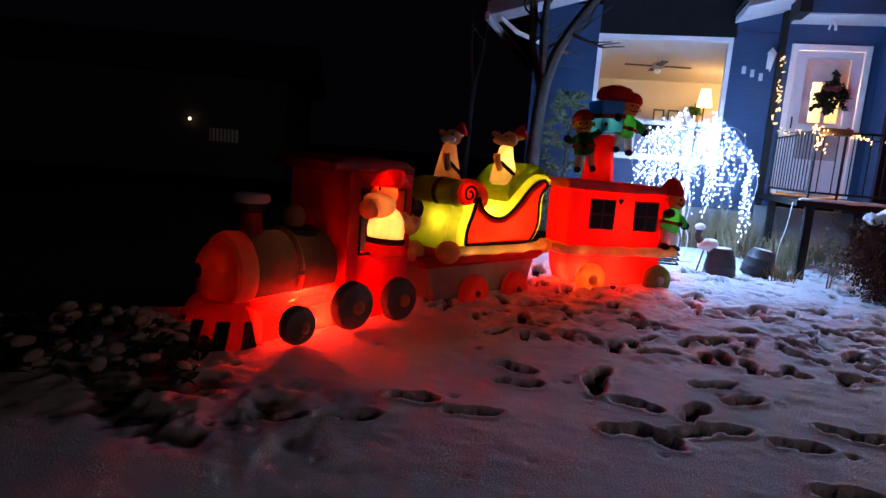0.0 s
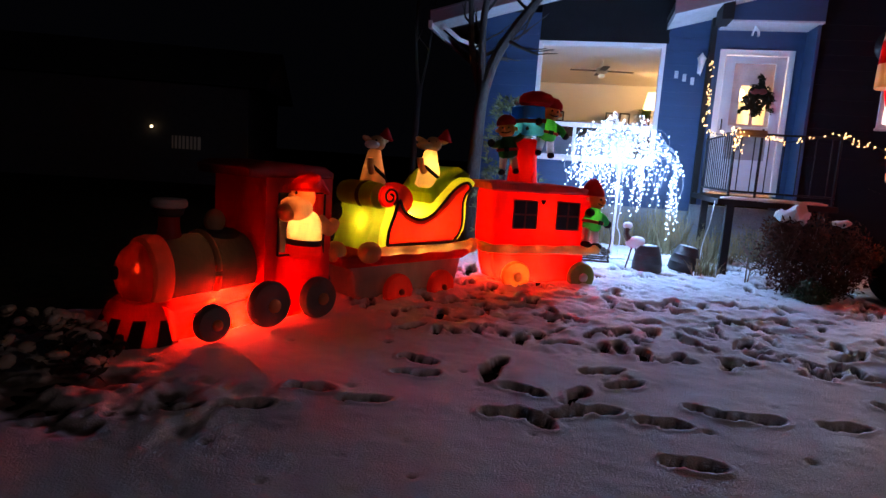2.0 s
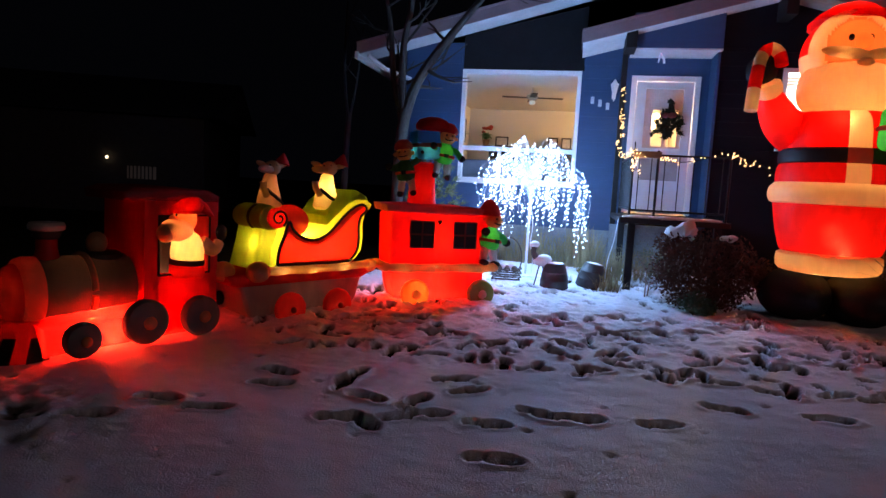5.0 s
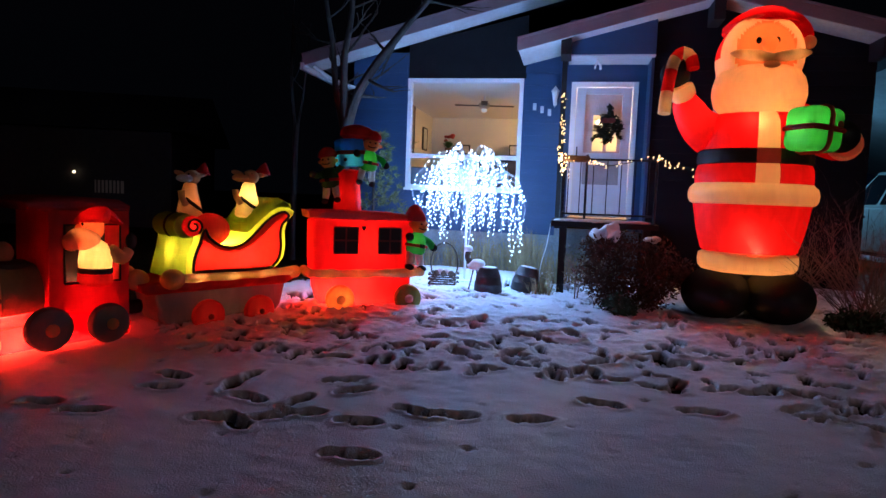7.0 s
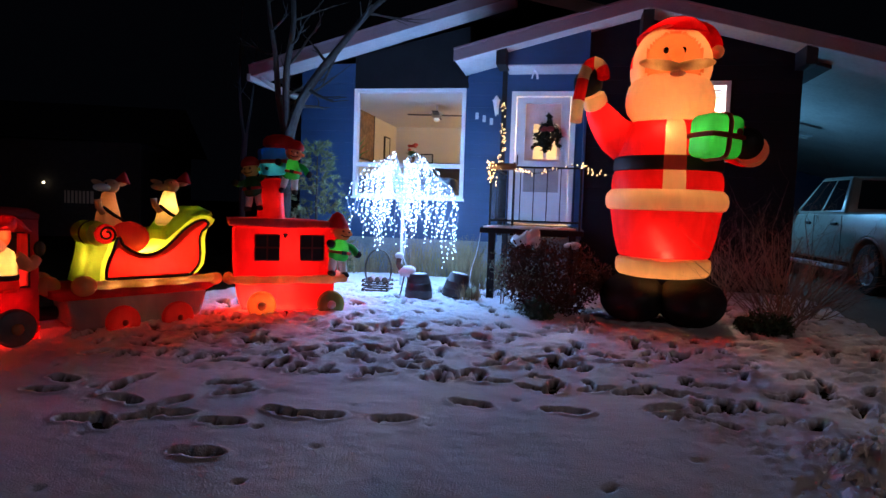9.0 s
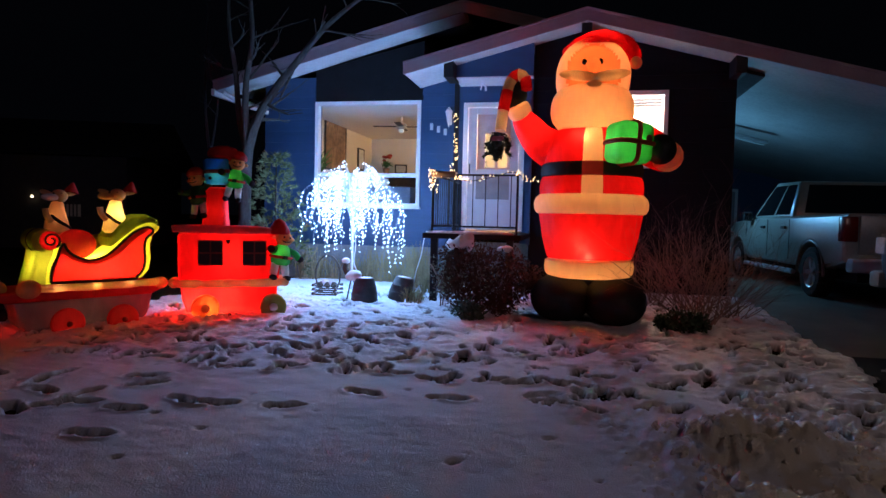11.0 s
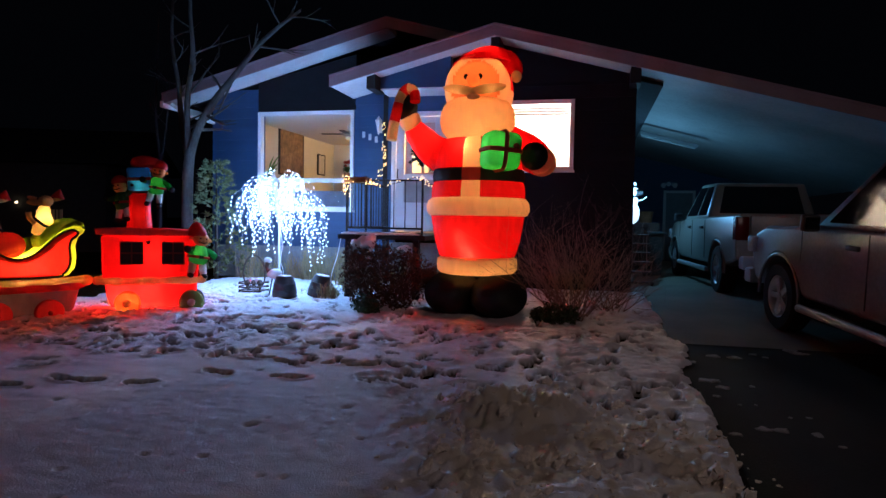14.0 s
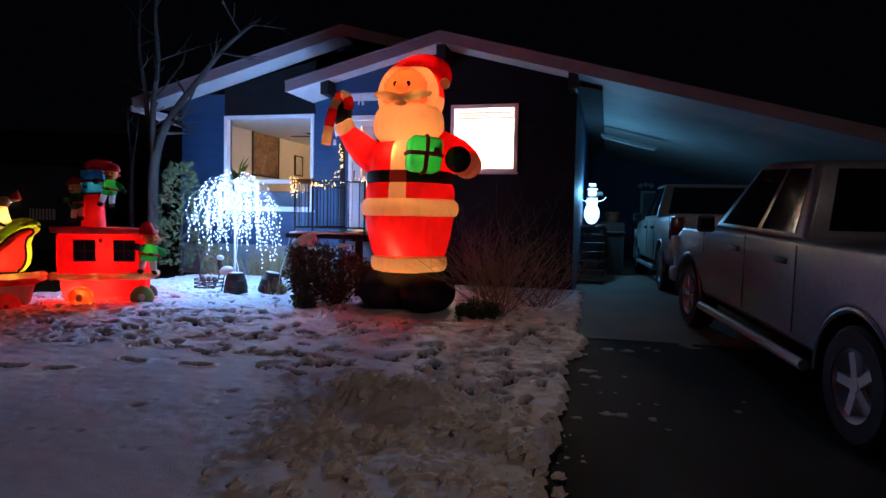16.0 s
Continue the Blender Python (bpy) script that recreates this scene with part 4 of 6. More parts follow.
    for (w, h), put in (((0.212, 0.202), lambda a, b: (a, b, 0.0)), ((0.202, 0.222), lambda a, b: (0.0, a, b))):
        loop = [(w * 1.0, -h + 0.09), (w, h - 0.09), (w - 0.025, h - 0.025), (w - 0.09, h), (-w + 0.09, h), (-w + 0.025, h - 0.025), (-w, h - 0.09), (-w, -h + 0.09), (-w + 0.025, -h + 0.025), (-w + 0.09, -h), (w - 0.09, -h), (w - 0.025, -h + 0.025), (w, -h + 0.09)]
        tube(bm, [M @ Vector(put(a, b)) for a, b in loop], 0.026, 8, N)
    ball(bm, (0.55, -0.66, 2.18), (0.06, 0.06, 0.06), D)
    return bm


BELTF = fabric("dark_red_nylon", (0.24, 0.03, 0.02), 0.35)
MOUST = fabric("tan_plush", (0.64, 0.41, 0.19), 0.4)
fig = solid("inflatable_figure", tall_figure(), [RED, CREAM, BLACKF, SKIN, GREEN, MOUST, paint("glossy_black", (0.01, 0.01, 0.01), 0.2), BELTF, fabric("ribbon_nylon", (0.50, 0.03, 0.02), 0.5)], pose(4.72, 7.10, 0.0),
            "giant glowing inflatable figure in a red suit holding a parcel", "inflatable")
FX, FY = 4.72, 7.10
for x, y, z, w in ((-0.02, -0.385, 0.89, 7.0), (-0.08, -0.40, 0.99, 5.0), (-0.14, -0.40, 1.12, 3.0), (0.0, 0.05, 1.25, 6.5), (-0.14, -0.34, 2.22, 4.0), (0.05, 0.1, 2.05, 7.5), (-0.02, -0.10, 2.52, 7.0), (-0.05, 0.04, 3.02, 6.0), (-0.02, 0.26, 3.24, 7.0),
                   (0.0, 0.20, 3.47, 7.0), (-0.72, -0.08, 2.36, 6.0), (0.52, 0.15, 2.24, 3.0), (0.30, -0.62, 2.16, 7.0), (-0.21, -0.38, 2.925, 0.6), (0.19, -0.38, 2.925, 0.6), (-0.025, -0.32, 3.055, 0.45), (-1.04, -0.38, 2.40, 0.12), (-1.01, -0.32, 2.66, 0.12), (-0.88, -0.25, 2.98, 0.15)):
    lamp("figure_lamp", (FX + x, FY + y, z), w, WARM, 0.025)

# ---- inflatable train: engine, sleigh wagon, caboose ----
def disc_wheel(parent, x, z, r, y0, y1, material, hub, hub_r=None):
    bm = B()
    e = 0.35 * abs(y1 - y0)
    lathe(bm, [(0.0, -0.012), (r * 0.45, 0.0), (r - e, 0.0), (r - 0.3 * e, e * 0.35), (r, e), (r, abs(y1 - y0) - e), (r - e, abs(y1 - y0))], pose(x, y0, z, -90, 0, 0), n=32)
    w = part("wheel", bm, material, parent)
    part("hub", ball(B(), (x, y0 - 0.012, z), (hub_r or r * 0.3, 0.03, hub_r or r * 0.3)), hub, w, "bright puffed hub")
    return w


ENG = pose(-1.507, 3.381, 0.0, 0, 0, 62.9)
engine = thing("inflatable_engine", ENG, "inflatable toy steam engine in red and black, lit inside", "inflatable", "holiday train")
CY = 0.60
gE = -0.12
# boiler
bm = B()
rb = 0.265
lathe(bm, [(rb * 0.98, -0.18), (rb * 1.02, -0.05), (rb * 1.03, 0.14), (rb * 1.03, 0.30), (rb, 0.60)], Matrix.Translation((0.03, CY, 0.355)) @ pose(0, 0, 0, 0, 90, 0), n=36)
boiler = part("boiler", bm, OLIVE, engine, "black boiler barrel")
part("smokebox_rim", lathe(B(), [(rb * 0.86, -0.31), (rb * 1.0, -0.29), (rb * 1.06, -0.24), (rb * 1.04, -0.17), (rb * 0.9, -0.15)], Matrix.Translation((0.03, CY, 0.355)) @ pose(0, 0, 0, 0, 90, 0), n=36), TAN, boiler, "orange front rim")
part("smokebox_door", ball(B(), (-0.24, CY, 0.345), (0.19, rb * 0.90, rb * 0.92), n=28, k=16), RED_DULL, boiler, "domed red front")
part("headlamp", ball(B(), (-0.435, CY + 0.02, 0.37), (0.03, 0.045, 0.05)), BLACKF, boiler)
ring = [(0.20 + 0.0 * a, CY + (rb + 0.012) * math.cos(a), 0.355 + (rb + 0.012) * math.sin(a)) for a in [math.pi * (0.02 + 0.96 * k / 28) + 0.0 for k in range(29)]]
part("boiler_band", tube(B(), [(x, y, z) for x, y, z in ring], 0.026, 8), TAN, boiler, "orange band")
ring = [(0.20, CY + (rb + 0.012) * math.cos(a), 0.355 + (rb + 0.012) * math.sin(a)) for a in [math.pi + math.pi * (0.02 + 0.45 * k / 14) for k in range(15)]]
part("boiler_band", tube(B(), ring, 0.026, 8), TAN, boiler, "orange band")
stack = part("chimney", lathe(B(), [(0.085, 0.55), (0.09, 0.62), (0.075, 0.70), (0.075, 0.79), (0.085, 0.80)], pose(-0.05, CY, -0.01), n=24), RED_DULL, engine, "red chimney")
part("chimney_collar", lathe(B(), [(0.08, 0.775), (0.098, 0.79), (0.11, 0.835), (0.10, 0.845)], pose(-0.05, CY, -0.01), n=24), OLIVE, stack)
part("chimney_cap", lathe(B(), [(0.10, 0.835), (0.128, 0.85), (0.132, 0.88), (0.118, 0.905), (0.06, 0.91)], pose(-0.05, CY, -0.01), n=24), WHITEF, stack, "cream chimney cap")
dome = part("steam_dome", lathe(B(), [(0.14, 0.60), (0.135, 0.64), (0.10, 0.665)], pose(0.36, CY, -0.01), n=24, sx=1.2), OLIVE, engine)
part("dome_top", ball(B(), (0.32, CY, 0.72), (0.082, 0.082, 0.095)), TAN, dome, "orange dome top")
# cab with a window opening on each side
bm = B()
x0, x1, yn, yf, zb, zt = 0.54, 1.20, 0.24, 0.97, 0.05, 1.10
wx0, wx1, wz0, wz1 = 0.66, 1.12, 0.47, 0.97
for y0, y1 in ((yn, yn + 0.10), (yf - 0.10, yf)):
    for lo, hi in (((x0, y0, zb), (wx0, y1, zt)), ((wx1, y0, zb), (x1, y1, zt)), ((wx0, y0, zb), (wx1, y1, wz0)), ((wx0, y0, wz1), (wx1, y1, zt))):
        box(bm, lo, hi)
box(bm, (x0, yn + 0.10, zb), (x0 + 0.08, yf - 0.10, zt))
box(bm, (x1 - 0.08, yn + 0.10, zb), (x1, yf - 0.10, zt))
bmesh.ops.remove_doubles(bm, verts=bm.verts, dist=0.0005)
cabp = part("cab", bm, RED_DULL, engine, "dull red cab", smooth=False)
bm = B()
puff(bm, [(x0 - 0.16, 1.09), (x0 - 0.02, 1.08), (x1 + 0.01, 1.08), (x1 + 0.02, 1.14), (x1 - 0.08, 1.19), (x0 + 0.25, 1.21), (x0 - 0.08, 1.20), (x0 - 0.18, 1.16)], yn - 0.015, yf + 0.015, 0.045)
part("cab_roof", bm, fabric("maroon_nylon", (0.30, 0.02, 0.018), 0.3), cabp, "darker red rounded roof")
ed = [(wx0, wz0), (wx0, wz1), (wx1, wz1), (wx1, wz0), (wx0, wz0)]
part("window_piping", tube(B(), [(x, yn - 0.003, z) for x, z in ed], 0.011, 6), BLACKF, cabp, "black window edge")
part("cab_lining", box(B(), (wx0 - 0.04, yn + 0.3, wz0 - 0.04), (wx1 + 0.04, yn + 0.32, wz1 + 0.04)), BLACKF, cabp, "black inner wall", smooth=False)
# lower skirt, glowing
bm = B()
puff(bm, [(-0.22, gE + 0.05), (x1 - 0.02, gE + 0.10), (x1, 0.10), (0.9, 0.20), (0.55, 0.24), (0.2, 0.215), (-0.1, 0.19), (-0.24, 0.16)], 0.16, 1.04, 0.05)
part("skirt", bm, RED, engine, "glowing red lower body")
part("skirt_seam", tube(B(), [(-0.1, 0.155, 0.12), (0.1, 0.152, 0.145), (0.3, 0.152, 0.17), (0.5, 0.154, 0.18)], 0.005, 6), BLACKF, engine)
# flared front guard with black openings
bm = B()
n = 20
rings = []
for k, (z, r, xo) in enumerate(((0.17, 0.29, 0.0), (0.13, 0.325, -0.01), (-0.01, 0.365, -0.035), (-0.15, 0.40, -0.06), (-0.215, 0.415, -0.07), (-0.225, 0.36, -0.06))):
    rings.append([bm.verts.new((-0.12 + xo - r * 1.05 * math.sin(math.pi * i / n) * 1.0, CY - r * math.cos(math.pi * i / n), z)) for i in range(n + 1)])
ring_faces(bm, rings, 0, close=False)
for i in (0, -1):
    bm.faces.new([r[i] for r in rings])
bm.faces.new(rings[0]); bm.faces.new(rings[-1])
guard = part("front_guard", bm, fabric("brown_red_nylon", (0.34, 0.06, 0.04), 0.3), engine, "flared red front guard")
for a0 in (14, 42, 70, 98, 126, 154):
    bm = B()
    rr = []
    for z, r in ((0.07, 0.345), (-0.13, 0.398)):
        xo = -0.02 if z > 0 else -0.056
        rr.append([bm.verts.new((-0.12 + xo - (r + 0.006) * 1.05 * math.sin(radians(a0 + d)), CY - (r + 0.006) * math.cos(radians(a0 + d)), z)) for d in (-7, -2, 2, 7)])
    ring_faces(bm, rr, 0, close=False)
    bmesh.ops.solidify(bm, geom=list(bm.faces), thickness=0.006)
    part("guard_slot", bm, BLACKF, guard, "black opening")
for x, z, r in ((0.0, 0.056, 0.135), (0.474, 0.132, 0.180), (0.945, 0.128, 0.170)):
    disc_wheel(engine, x, z, r, 0.0, 0.14, WHEELF, TAN)
    disc_wheel(engine, x, z, r, 1.06, 1.20, WHEELF, TAN)
part("coupling", tube(B(), [(1.15, CY, 0.14), (1.48, CY + 0.03, 0.14)], 0.07, 12), BLACKF, engine, "black coupling sleeve")
W = lambda M, p: M @ Vector(p)
lamp("engine_lamp", W(ENG, (0.26, 0.215, 0.02)), 9.0, WARM, 0.02)
lamp("engine_lamp", W(ENG, (0.22, 0.40, 0.13)), 105.0, WARM, 0.03)
lamp("engine_lamp", W(ENG, (0.70, 0.40, 0.08)), 52.0, WARM, 0.04)
lamp("engine_lamp", W(ENG, (0.15, 0.60, 0.40)), 1.8, WARM, 0.03)
lamp("engine_lamp", W(ENG, (-0.26, 0.60, 0.38)), 2.0, WARM, 0.02)
lamp("engine_lamp", W(ENG, (0.85, 0.42, 0.35)), 7.0, WARM, 0.03)
lamp("engine_lamp", W(ENG, (-0.14, 0.36, 0.05)), 1.6, WARM, 0.02)


# driver leaning out of the cab window
bm = B()
column(bm, [(0.0, 0, 0, 0.15, 0.11), (0.03, 0, 0, 0.175, 0.13), (0.075, 0, 0, 0.17, 0.13), (0.10, 0, 0, 0.165, 0.125)], 28, 0)
column(bm, [(0.10, 0, 0, 0.165, 0.125), (0.115, 0, 0, 0.172, 0.13), (0.145, 0, 0, 0.17, 0.13)], 28, 1)
column(bm, [(0.145, 0, 0, 0.16, 0.12), (0.20, 0, 0, 0.165, 0.125), (0.28, 0, 0, 0.15, 0.115), (0.34, 0.0, 0, 0.11, 0.09), (0.37, 0, 0, 0.05, 0.05)], 28, 2)
ball(bm, (-0.01, -0.10, 0.385), (0.145, 0.135, 0.095), 3)
ball(bm, (-0.01, -0.20, 0.36), (0.085, 0.07, 0.075), 3)
ball(bm, (-0.02, -0.02, 0.47), (0.115, 0.10, 0.115), 4)
ball(bm, (-0.03, -0.125, 0.475), (0.03, 0.03, 0.028), 4)
ball(bm, (-0.03, -0.115, 0.445), (0.085, 0.03, 0.022), 3)
column(bm, [(0.520, -0.01, -0.03, 0.135, 0.130), (0.545, 0.0, -0.02, 0.142, 0.135), (0.59, 0.015, 0.0, 0.125, 0.115), (0.63, 0.03, 0.02, 0.085, 0.085), (0.65, 0.04, 0.03, 0.04, 0.04)], 24, 0)
tube(bm, smooth_line([(0.02, 0.04, 0.60), (0.03, 0.12, 0.57), (0.03, 0.18, 0.53), (0.03, 0.23, 0.50)], 3), [0.055, 0.053, 0.05, 0.046, 0.04, 0.036, 0.03, 0.025, 0.02, 0.016], 10, 0)
tube(bm, smooth_line([(0.08, 0.08, 0.29), (0.10, 0.19, 0.22), (0.09, 0.26, 0.28)], 3), [0.06, 0.062, 0.06, 0.056, 0.052, 0.048, 0.046], 12, 3)
ball(bm, (0.09, 0.28, 0.36), (0.045, 0.05, 0.07), 1)
for sx in (-1, 1):
    ball(bm, (-0.03 + 0.04 * sx, -0.115, 0.505), (0.011, 0.01, 0.013), 1, n=8, k=6)
YEL = fabric("pale_yellow_nylon", (0.85, 0.66, 0.30), 0.55)
drv = solid("inflatable_driver", bm, [RED, BLACKF, YEL, TAN, SKIN], ENG @ pose(0.89, 0.20, 0.45, 0, 0, -84) @ Matrix.Diagonal((1.0, 0.98, 1.05, 1)), "small glowing bearded inflatable figure leaning from the cab window", "inflatable")
lamp("driver_lamp", W(ENG, (0.90, 0.19, 0.68)), 3.2, WARM, 0.02)
lamp("driver_lamp", W(ENG, (0.90, 0.18, 0.50)), 0.6, WARM, 0.02)
lamp("driver_lamp", W(ENG, (0.865, 0.215, 0.95)), 1.0, WARM, 0.02)
lamp("driver_lamp", W(ENG, (0.88, 0.21, 1.05)), 1.6, WARM, 0.02)
lamp("driver_lamp", W(ENG, (0.795, 0.20, 0.855)), 1.3, WARM, 0.02)

# sleigh wagon
SL = pose(-0.84, 4.963, 0.0, 0, 0, 56.2)
sleigh = thing("inflatable_sleigh_wagon", SL, "inflatable wagon carrying a red and lime sleigh, lit inside", "inflatable", "holiday train")
SW = 0.62
gS = 0.0
part("tub", puff(B(), [(-0.30, 0.33), (-0.24, 0.06), (-0.18, -0.01), (0.98, 0.03), (1.04, 0.10), (1.10, 0.35)], 0.04, SW, 0.05), GREYF, sleigh, "grey lower tub")
part("tray", puff(B(), [(-0.46, 0.42), (-0.44, 0.34), (-0.36, 0.31), (1.06, 0.33), (1.17, 0.38), (1.18, 0.46), (-0.2, 0.44)], -0.03, SW + 0.03, 0.045), RED_DULL, sleigh, "red tray")
trim = part("fur_trim", tube(B(), smooth_line([(-0.1, -0.03, 0.455), (0.3, -0.035, 0.455), (0.8, -0.035, 0.46), (1.18, -0.02, 0.475)], 4), [0.036 + 0.006 * (i % 3) for i in range(13)], 12), CREAM, sleigh, "cream fur edge")
for x, y, r in ((-0.44, 0.10, 0.095), (-0.17, -0.05, 0.10), (-0.42, 0.50, 0.10), (1.16, -0.01, 0.07)):
    part("fur_ball", ball(B(), (x, y, 0.455), (r * 1.15, r, r)), TAN, sleigh, "peach puffed ball")
P = [(0, .49), (.0, .58), (.02, .68), (.07, .80), (.10, .90), (.13, .95), (.17, .87), (.25, .80), (.36, .755), (.47, .75), (.6, .80), (.72, .90), (.85, 1.03), (.98, 1.12), (1.09, 1.15), (1.15, 1.11), (1.13, 1.06), (1.07, 1.01), (1.04, .90), (1.05, .75), (1.03, .62), (.96, .53), (.85, .49)]
P2 = [(0.50 + 0.895 * (x - 0.525), 0.79 + 0.90 * (z - 0.80)) for x, z in P]
shell = part("sleigh_shell", puff(B(), P, -0.045, SW - 0.02, 0.05, inner=P2), [LIME, RED], sleigh, "lime green sleigh body with a glowing red side")
part("piping", tube(B(), smooth_line([(x, -0.052, z) for x, z in P2 + [P2[0]]], 3), 0.014, 8), BLACKF, sleigh, "black piping round the panel")
sp = [(0.035 + 0.085 * (1 - 0.78 * k / 22) * math.cos(-1.0 + k * 0.42), -0.05, 0.955 + 0.085 * (1 - 0.78 * k / 22) * math.sin(-1.0 + k * 0.42)) for k in range(23)]
part("scroll_line", tube(B(), sp, 0.011, 8), BLACKF, sleigh, "black scroll line")
part("scroll", lathe(B(), [(0.07, 0.0), (0.095, 0.015), (0.10, 0.05), (0.09, 0.09)], Matrix.Translation((0.035, -0.045, 0.955)) @ pose(0, 0, 0, -90, 0, 0), n=28), RED, sleigh, "red front scroll")
part("front_roll", lathe(B(), [(0.06, 0.0), (0.115, 0.03), (0.125, 0.10), (0.125, 0.50), (0.11, 0.58), (0.05, 0.60)], Matrix.Translation((-0.01, 0.01, 0.95)) @ pose(0, 0, 0, -90, 0, 0), n=28), LIME, sleigh, "lime rolled front")
part("roll_strap", lathe(B(), [(0.128, 0.2), (0.132, 0.21), (0.132, 0.25), (0.128, 0.26)], Matrix.Translation((-0.01, 0.01, 0.95)) @ pose(0, 0, 0, -90, 0, 0), n=28, ends=False), OLIVE, sleigh)
part("front_board", puff(B(), [(-0.16, 0.46), (0.06, 0.47), (0.09, 0.9), (-0.07, 0.92), (-0.10, 0.72)], 0.05, SW - 0.04, 0.05), LIME, sleigh, "lime front board")
part("rear_roll", puff(B(), [(0.66, 0.88), (0.78, 0.98), (0.92, 1.10), (1.07, 1.17), (1.17, 1.14), (1.16, 1.19), (1.02, 1.25), (0.86, 1.21), (0.74, 1.12), (0.64, 0.98)], 0.06, SW - 0.03, 0.045), LIME, sleigh, "lime padded back")
part("sack", ball(B(), (0.36, 0.32, 0.90), (0.20, 0.20, 0.17)), RED_DULL, sleigh, "dull red toy sack")
for x in (0.19, 0.74):
    disc_wheel(sleigh, x, 0.070, 0.165, -0.09, 0.02, RED_DULL, BELTF, 0.03)
    disc_wheel(sleigh, x, 0.075, 0.135, SW - 0.02, SW + 0.1, RED_DULL, BELTF, 0.03)
lamp("sleigh_lamp", W(SL, (0.12, 0.02, 0.70)), 1.6, WARM, 0.015)
lamp("sleigh_lamp", W(SL, (0.55, 0.24, 0.66)), 42.0, WARM, 0.03)
lamp("sleigh_lamp", W(SL, (0.92, 0.28, 0.85)), 5.0, WARM, 0.03)
lamp("sleigh_lamp", W(SL, (0.035, -0.005, 0.955)), 0.5, WARM, 0.015)
for x in (0.1, 0.45, 0.8, 1.1):
    lamp("sleigh_lamp", W(SL, (x, -0.034, 0.458)), 0.22, WARM, 0.01)
lamp("sleigh_lamp", W(SL, (0.36, 0.32, 0.90)), 0.5, WARM, 0.02)
lamp("sleigh_lamp", W(SL, (-0.03, 0.20, 0.70)), 3.0, WARM, 0.03)
lamp("sleigh_lamp", W(SL, (0.4, 0.3, 0.20)), 0.5, WARM, 0.02)
for x in (0.19, 0.74):
    lamp("sleigh_lamp", W(SL, (x, -0.035, 0.07)), 0.2, WARM, 0.015)


def deer(M, lit, label):
    bm = B()
    column(bm, [(0.0, 0, 0, 0.09, 0.09), (0.03, 0, 0, 0.12, 0.11), (0.14, 0, 0, 0.10, 0.095), (0.26, 0.0, 0, 0.07, 0.07), (0.33, 0.005, 0, 0.055, 0.055), (0.36, 0.01, 0, 0.03, 0.03)], 20, 1 if lit else 0)
    ball(bm, (0.02, -0.01, 0.40), (0.075, 0.07, 0.07), 0)
    ball(bm, (-0.075, -0.04, 0.385), (0.085, 0.042, 0.038), 3 if not lit else 0)
    for sx in (-1, 1):
        ball(bm, (0.02 + 0.115 * sx, 0.0, 0.43), (0.062, 0.018, 0.026), 0, pose(0, 0, 0, 0, -18 * sx, 0))
        ball(bm, (-0.02 + 0.035 * sx, -0.065, 0.425), 0.010, 4, n=8, k=6)
    lathe(bm, [(0.07, 0.45), (0.055, 0.48), (0.02, 0.54), (0.005, 0.56)], pose(0.04, 0, 0, 0, 12, 0), n=16, mi=2)
    tube(bm, [(-0.09, -0.07, 0.20), (0.0, -0.11, 0.12), (0.10, -0.06, 0.07)], 0.016, 8, 4)
    tube(bm, [(-0.08, -0.06, 0.14), (-0.13, -0.08, 0.20), (-0.14, -0.08, 0.27)], [0.03, 0.028, 0.03], 10, 0)
    return solid("inflatable_deer", bm, [TAN, YEL, RED_DULL, WHITEF, BLACKF], M @ Matrix.Diagonal((1.15, 1.15, 1.08, 1)), label, "inflatable", "deer in the sleigh")


deer(SL @ pose(0.74, 0.24, 1.03, 0, 0, -12), True, "inflatable deer in a red cap, glowing yellow, sitting in the sleigh")
deer(SL @ pose(0.20, 0.45, 1.0, 0, 0, 12), False, "dimly lit tan inflatable deer in a red cap in the sleigh")
lamp("deer_lamp", W(SL, (0.74, 0.22, 1.25)), 2.2, WARM, 0.02)
# weak lamp added inside the tan deer to brighten it
lamp("deer_lamp", W(SL, (0.20, 0.45, 1.2)), 0.5, WARM, 0.02)

# caboose
CB = pose(0.02, 5.94, 0.0, 0, 0, 31.0)
cab = thing("inflatable_caboose", CB, "inflatable red caboose with dark windows, lit inside", "inflatable", "holiday train")
CL, CW = 1.17, 0.50
body = [(0.02, 0.40), (0.0, 0.60), (-0.005, 1.01), (0.03, 1.06), (CL * 0.5, 1.05), (CL - 0.03, 1.06), (CL, 1.01), (CL - 0.01, 0.60), (CL - 0.03, 0.40)]
low_body = [(0.10, 0.10), (0.05, 0.25), (0.03, 0.42), (CL - 0.03, 0.42), (CL - 0.04, 0.25), (CL - 0.08, 0.10), (CL * 0.5, 0.04)]
part("body", puff(B(), body, 0.0, CW, 0.045), RED, cab, "glowing red body")
part("underframe", puff(B(), low_body, 0.04, CW - 0.04, 0.045), RED, cab, "glowing red lower body")
part("roof", puff(B(), [(-0.05, 1.05), (CL * 0.5, 1.035), (CL + 0.05, 1.05), (CL + 0.07, 1.10), (CL * 0.75, 1.13), (CL * 0.5, 1.135), (CL * 0.25, 1.14), (-0.07, 1.13)], -0.05, CW + 0.05, 0.03), fabric("pink_red_nylon", (0.72, 0.10, 0.08), 0.35), cab, "paler red roof")
belt = smooth_line([(-0.03, CW, 0.44), (-0.05, CW * 0.5, 0.45), (-0.05, 0.0, 0.455), (0.0, -0.05, 0.45), (0.3, -0.055, 0.445), (0.7, -0.055, 0.45), (CL, -0.05, 0.455), (CL + 0.05, 0.02, 0.46), (CL + 0.05, CW, 0.46)], 4)
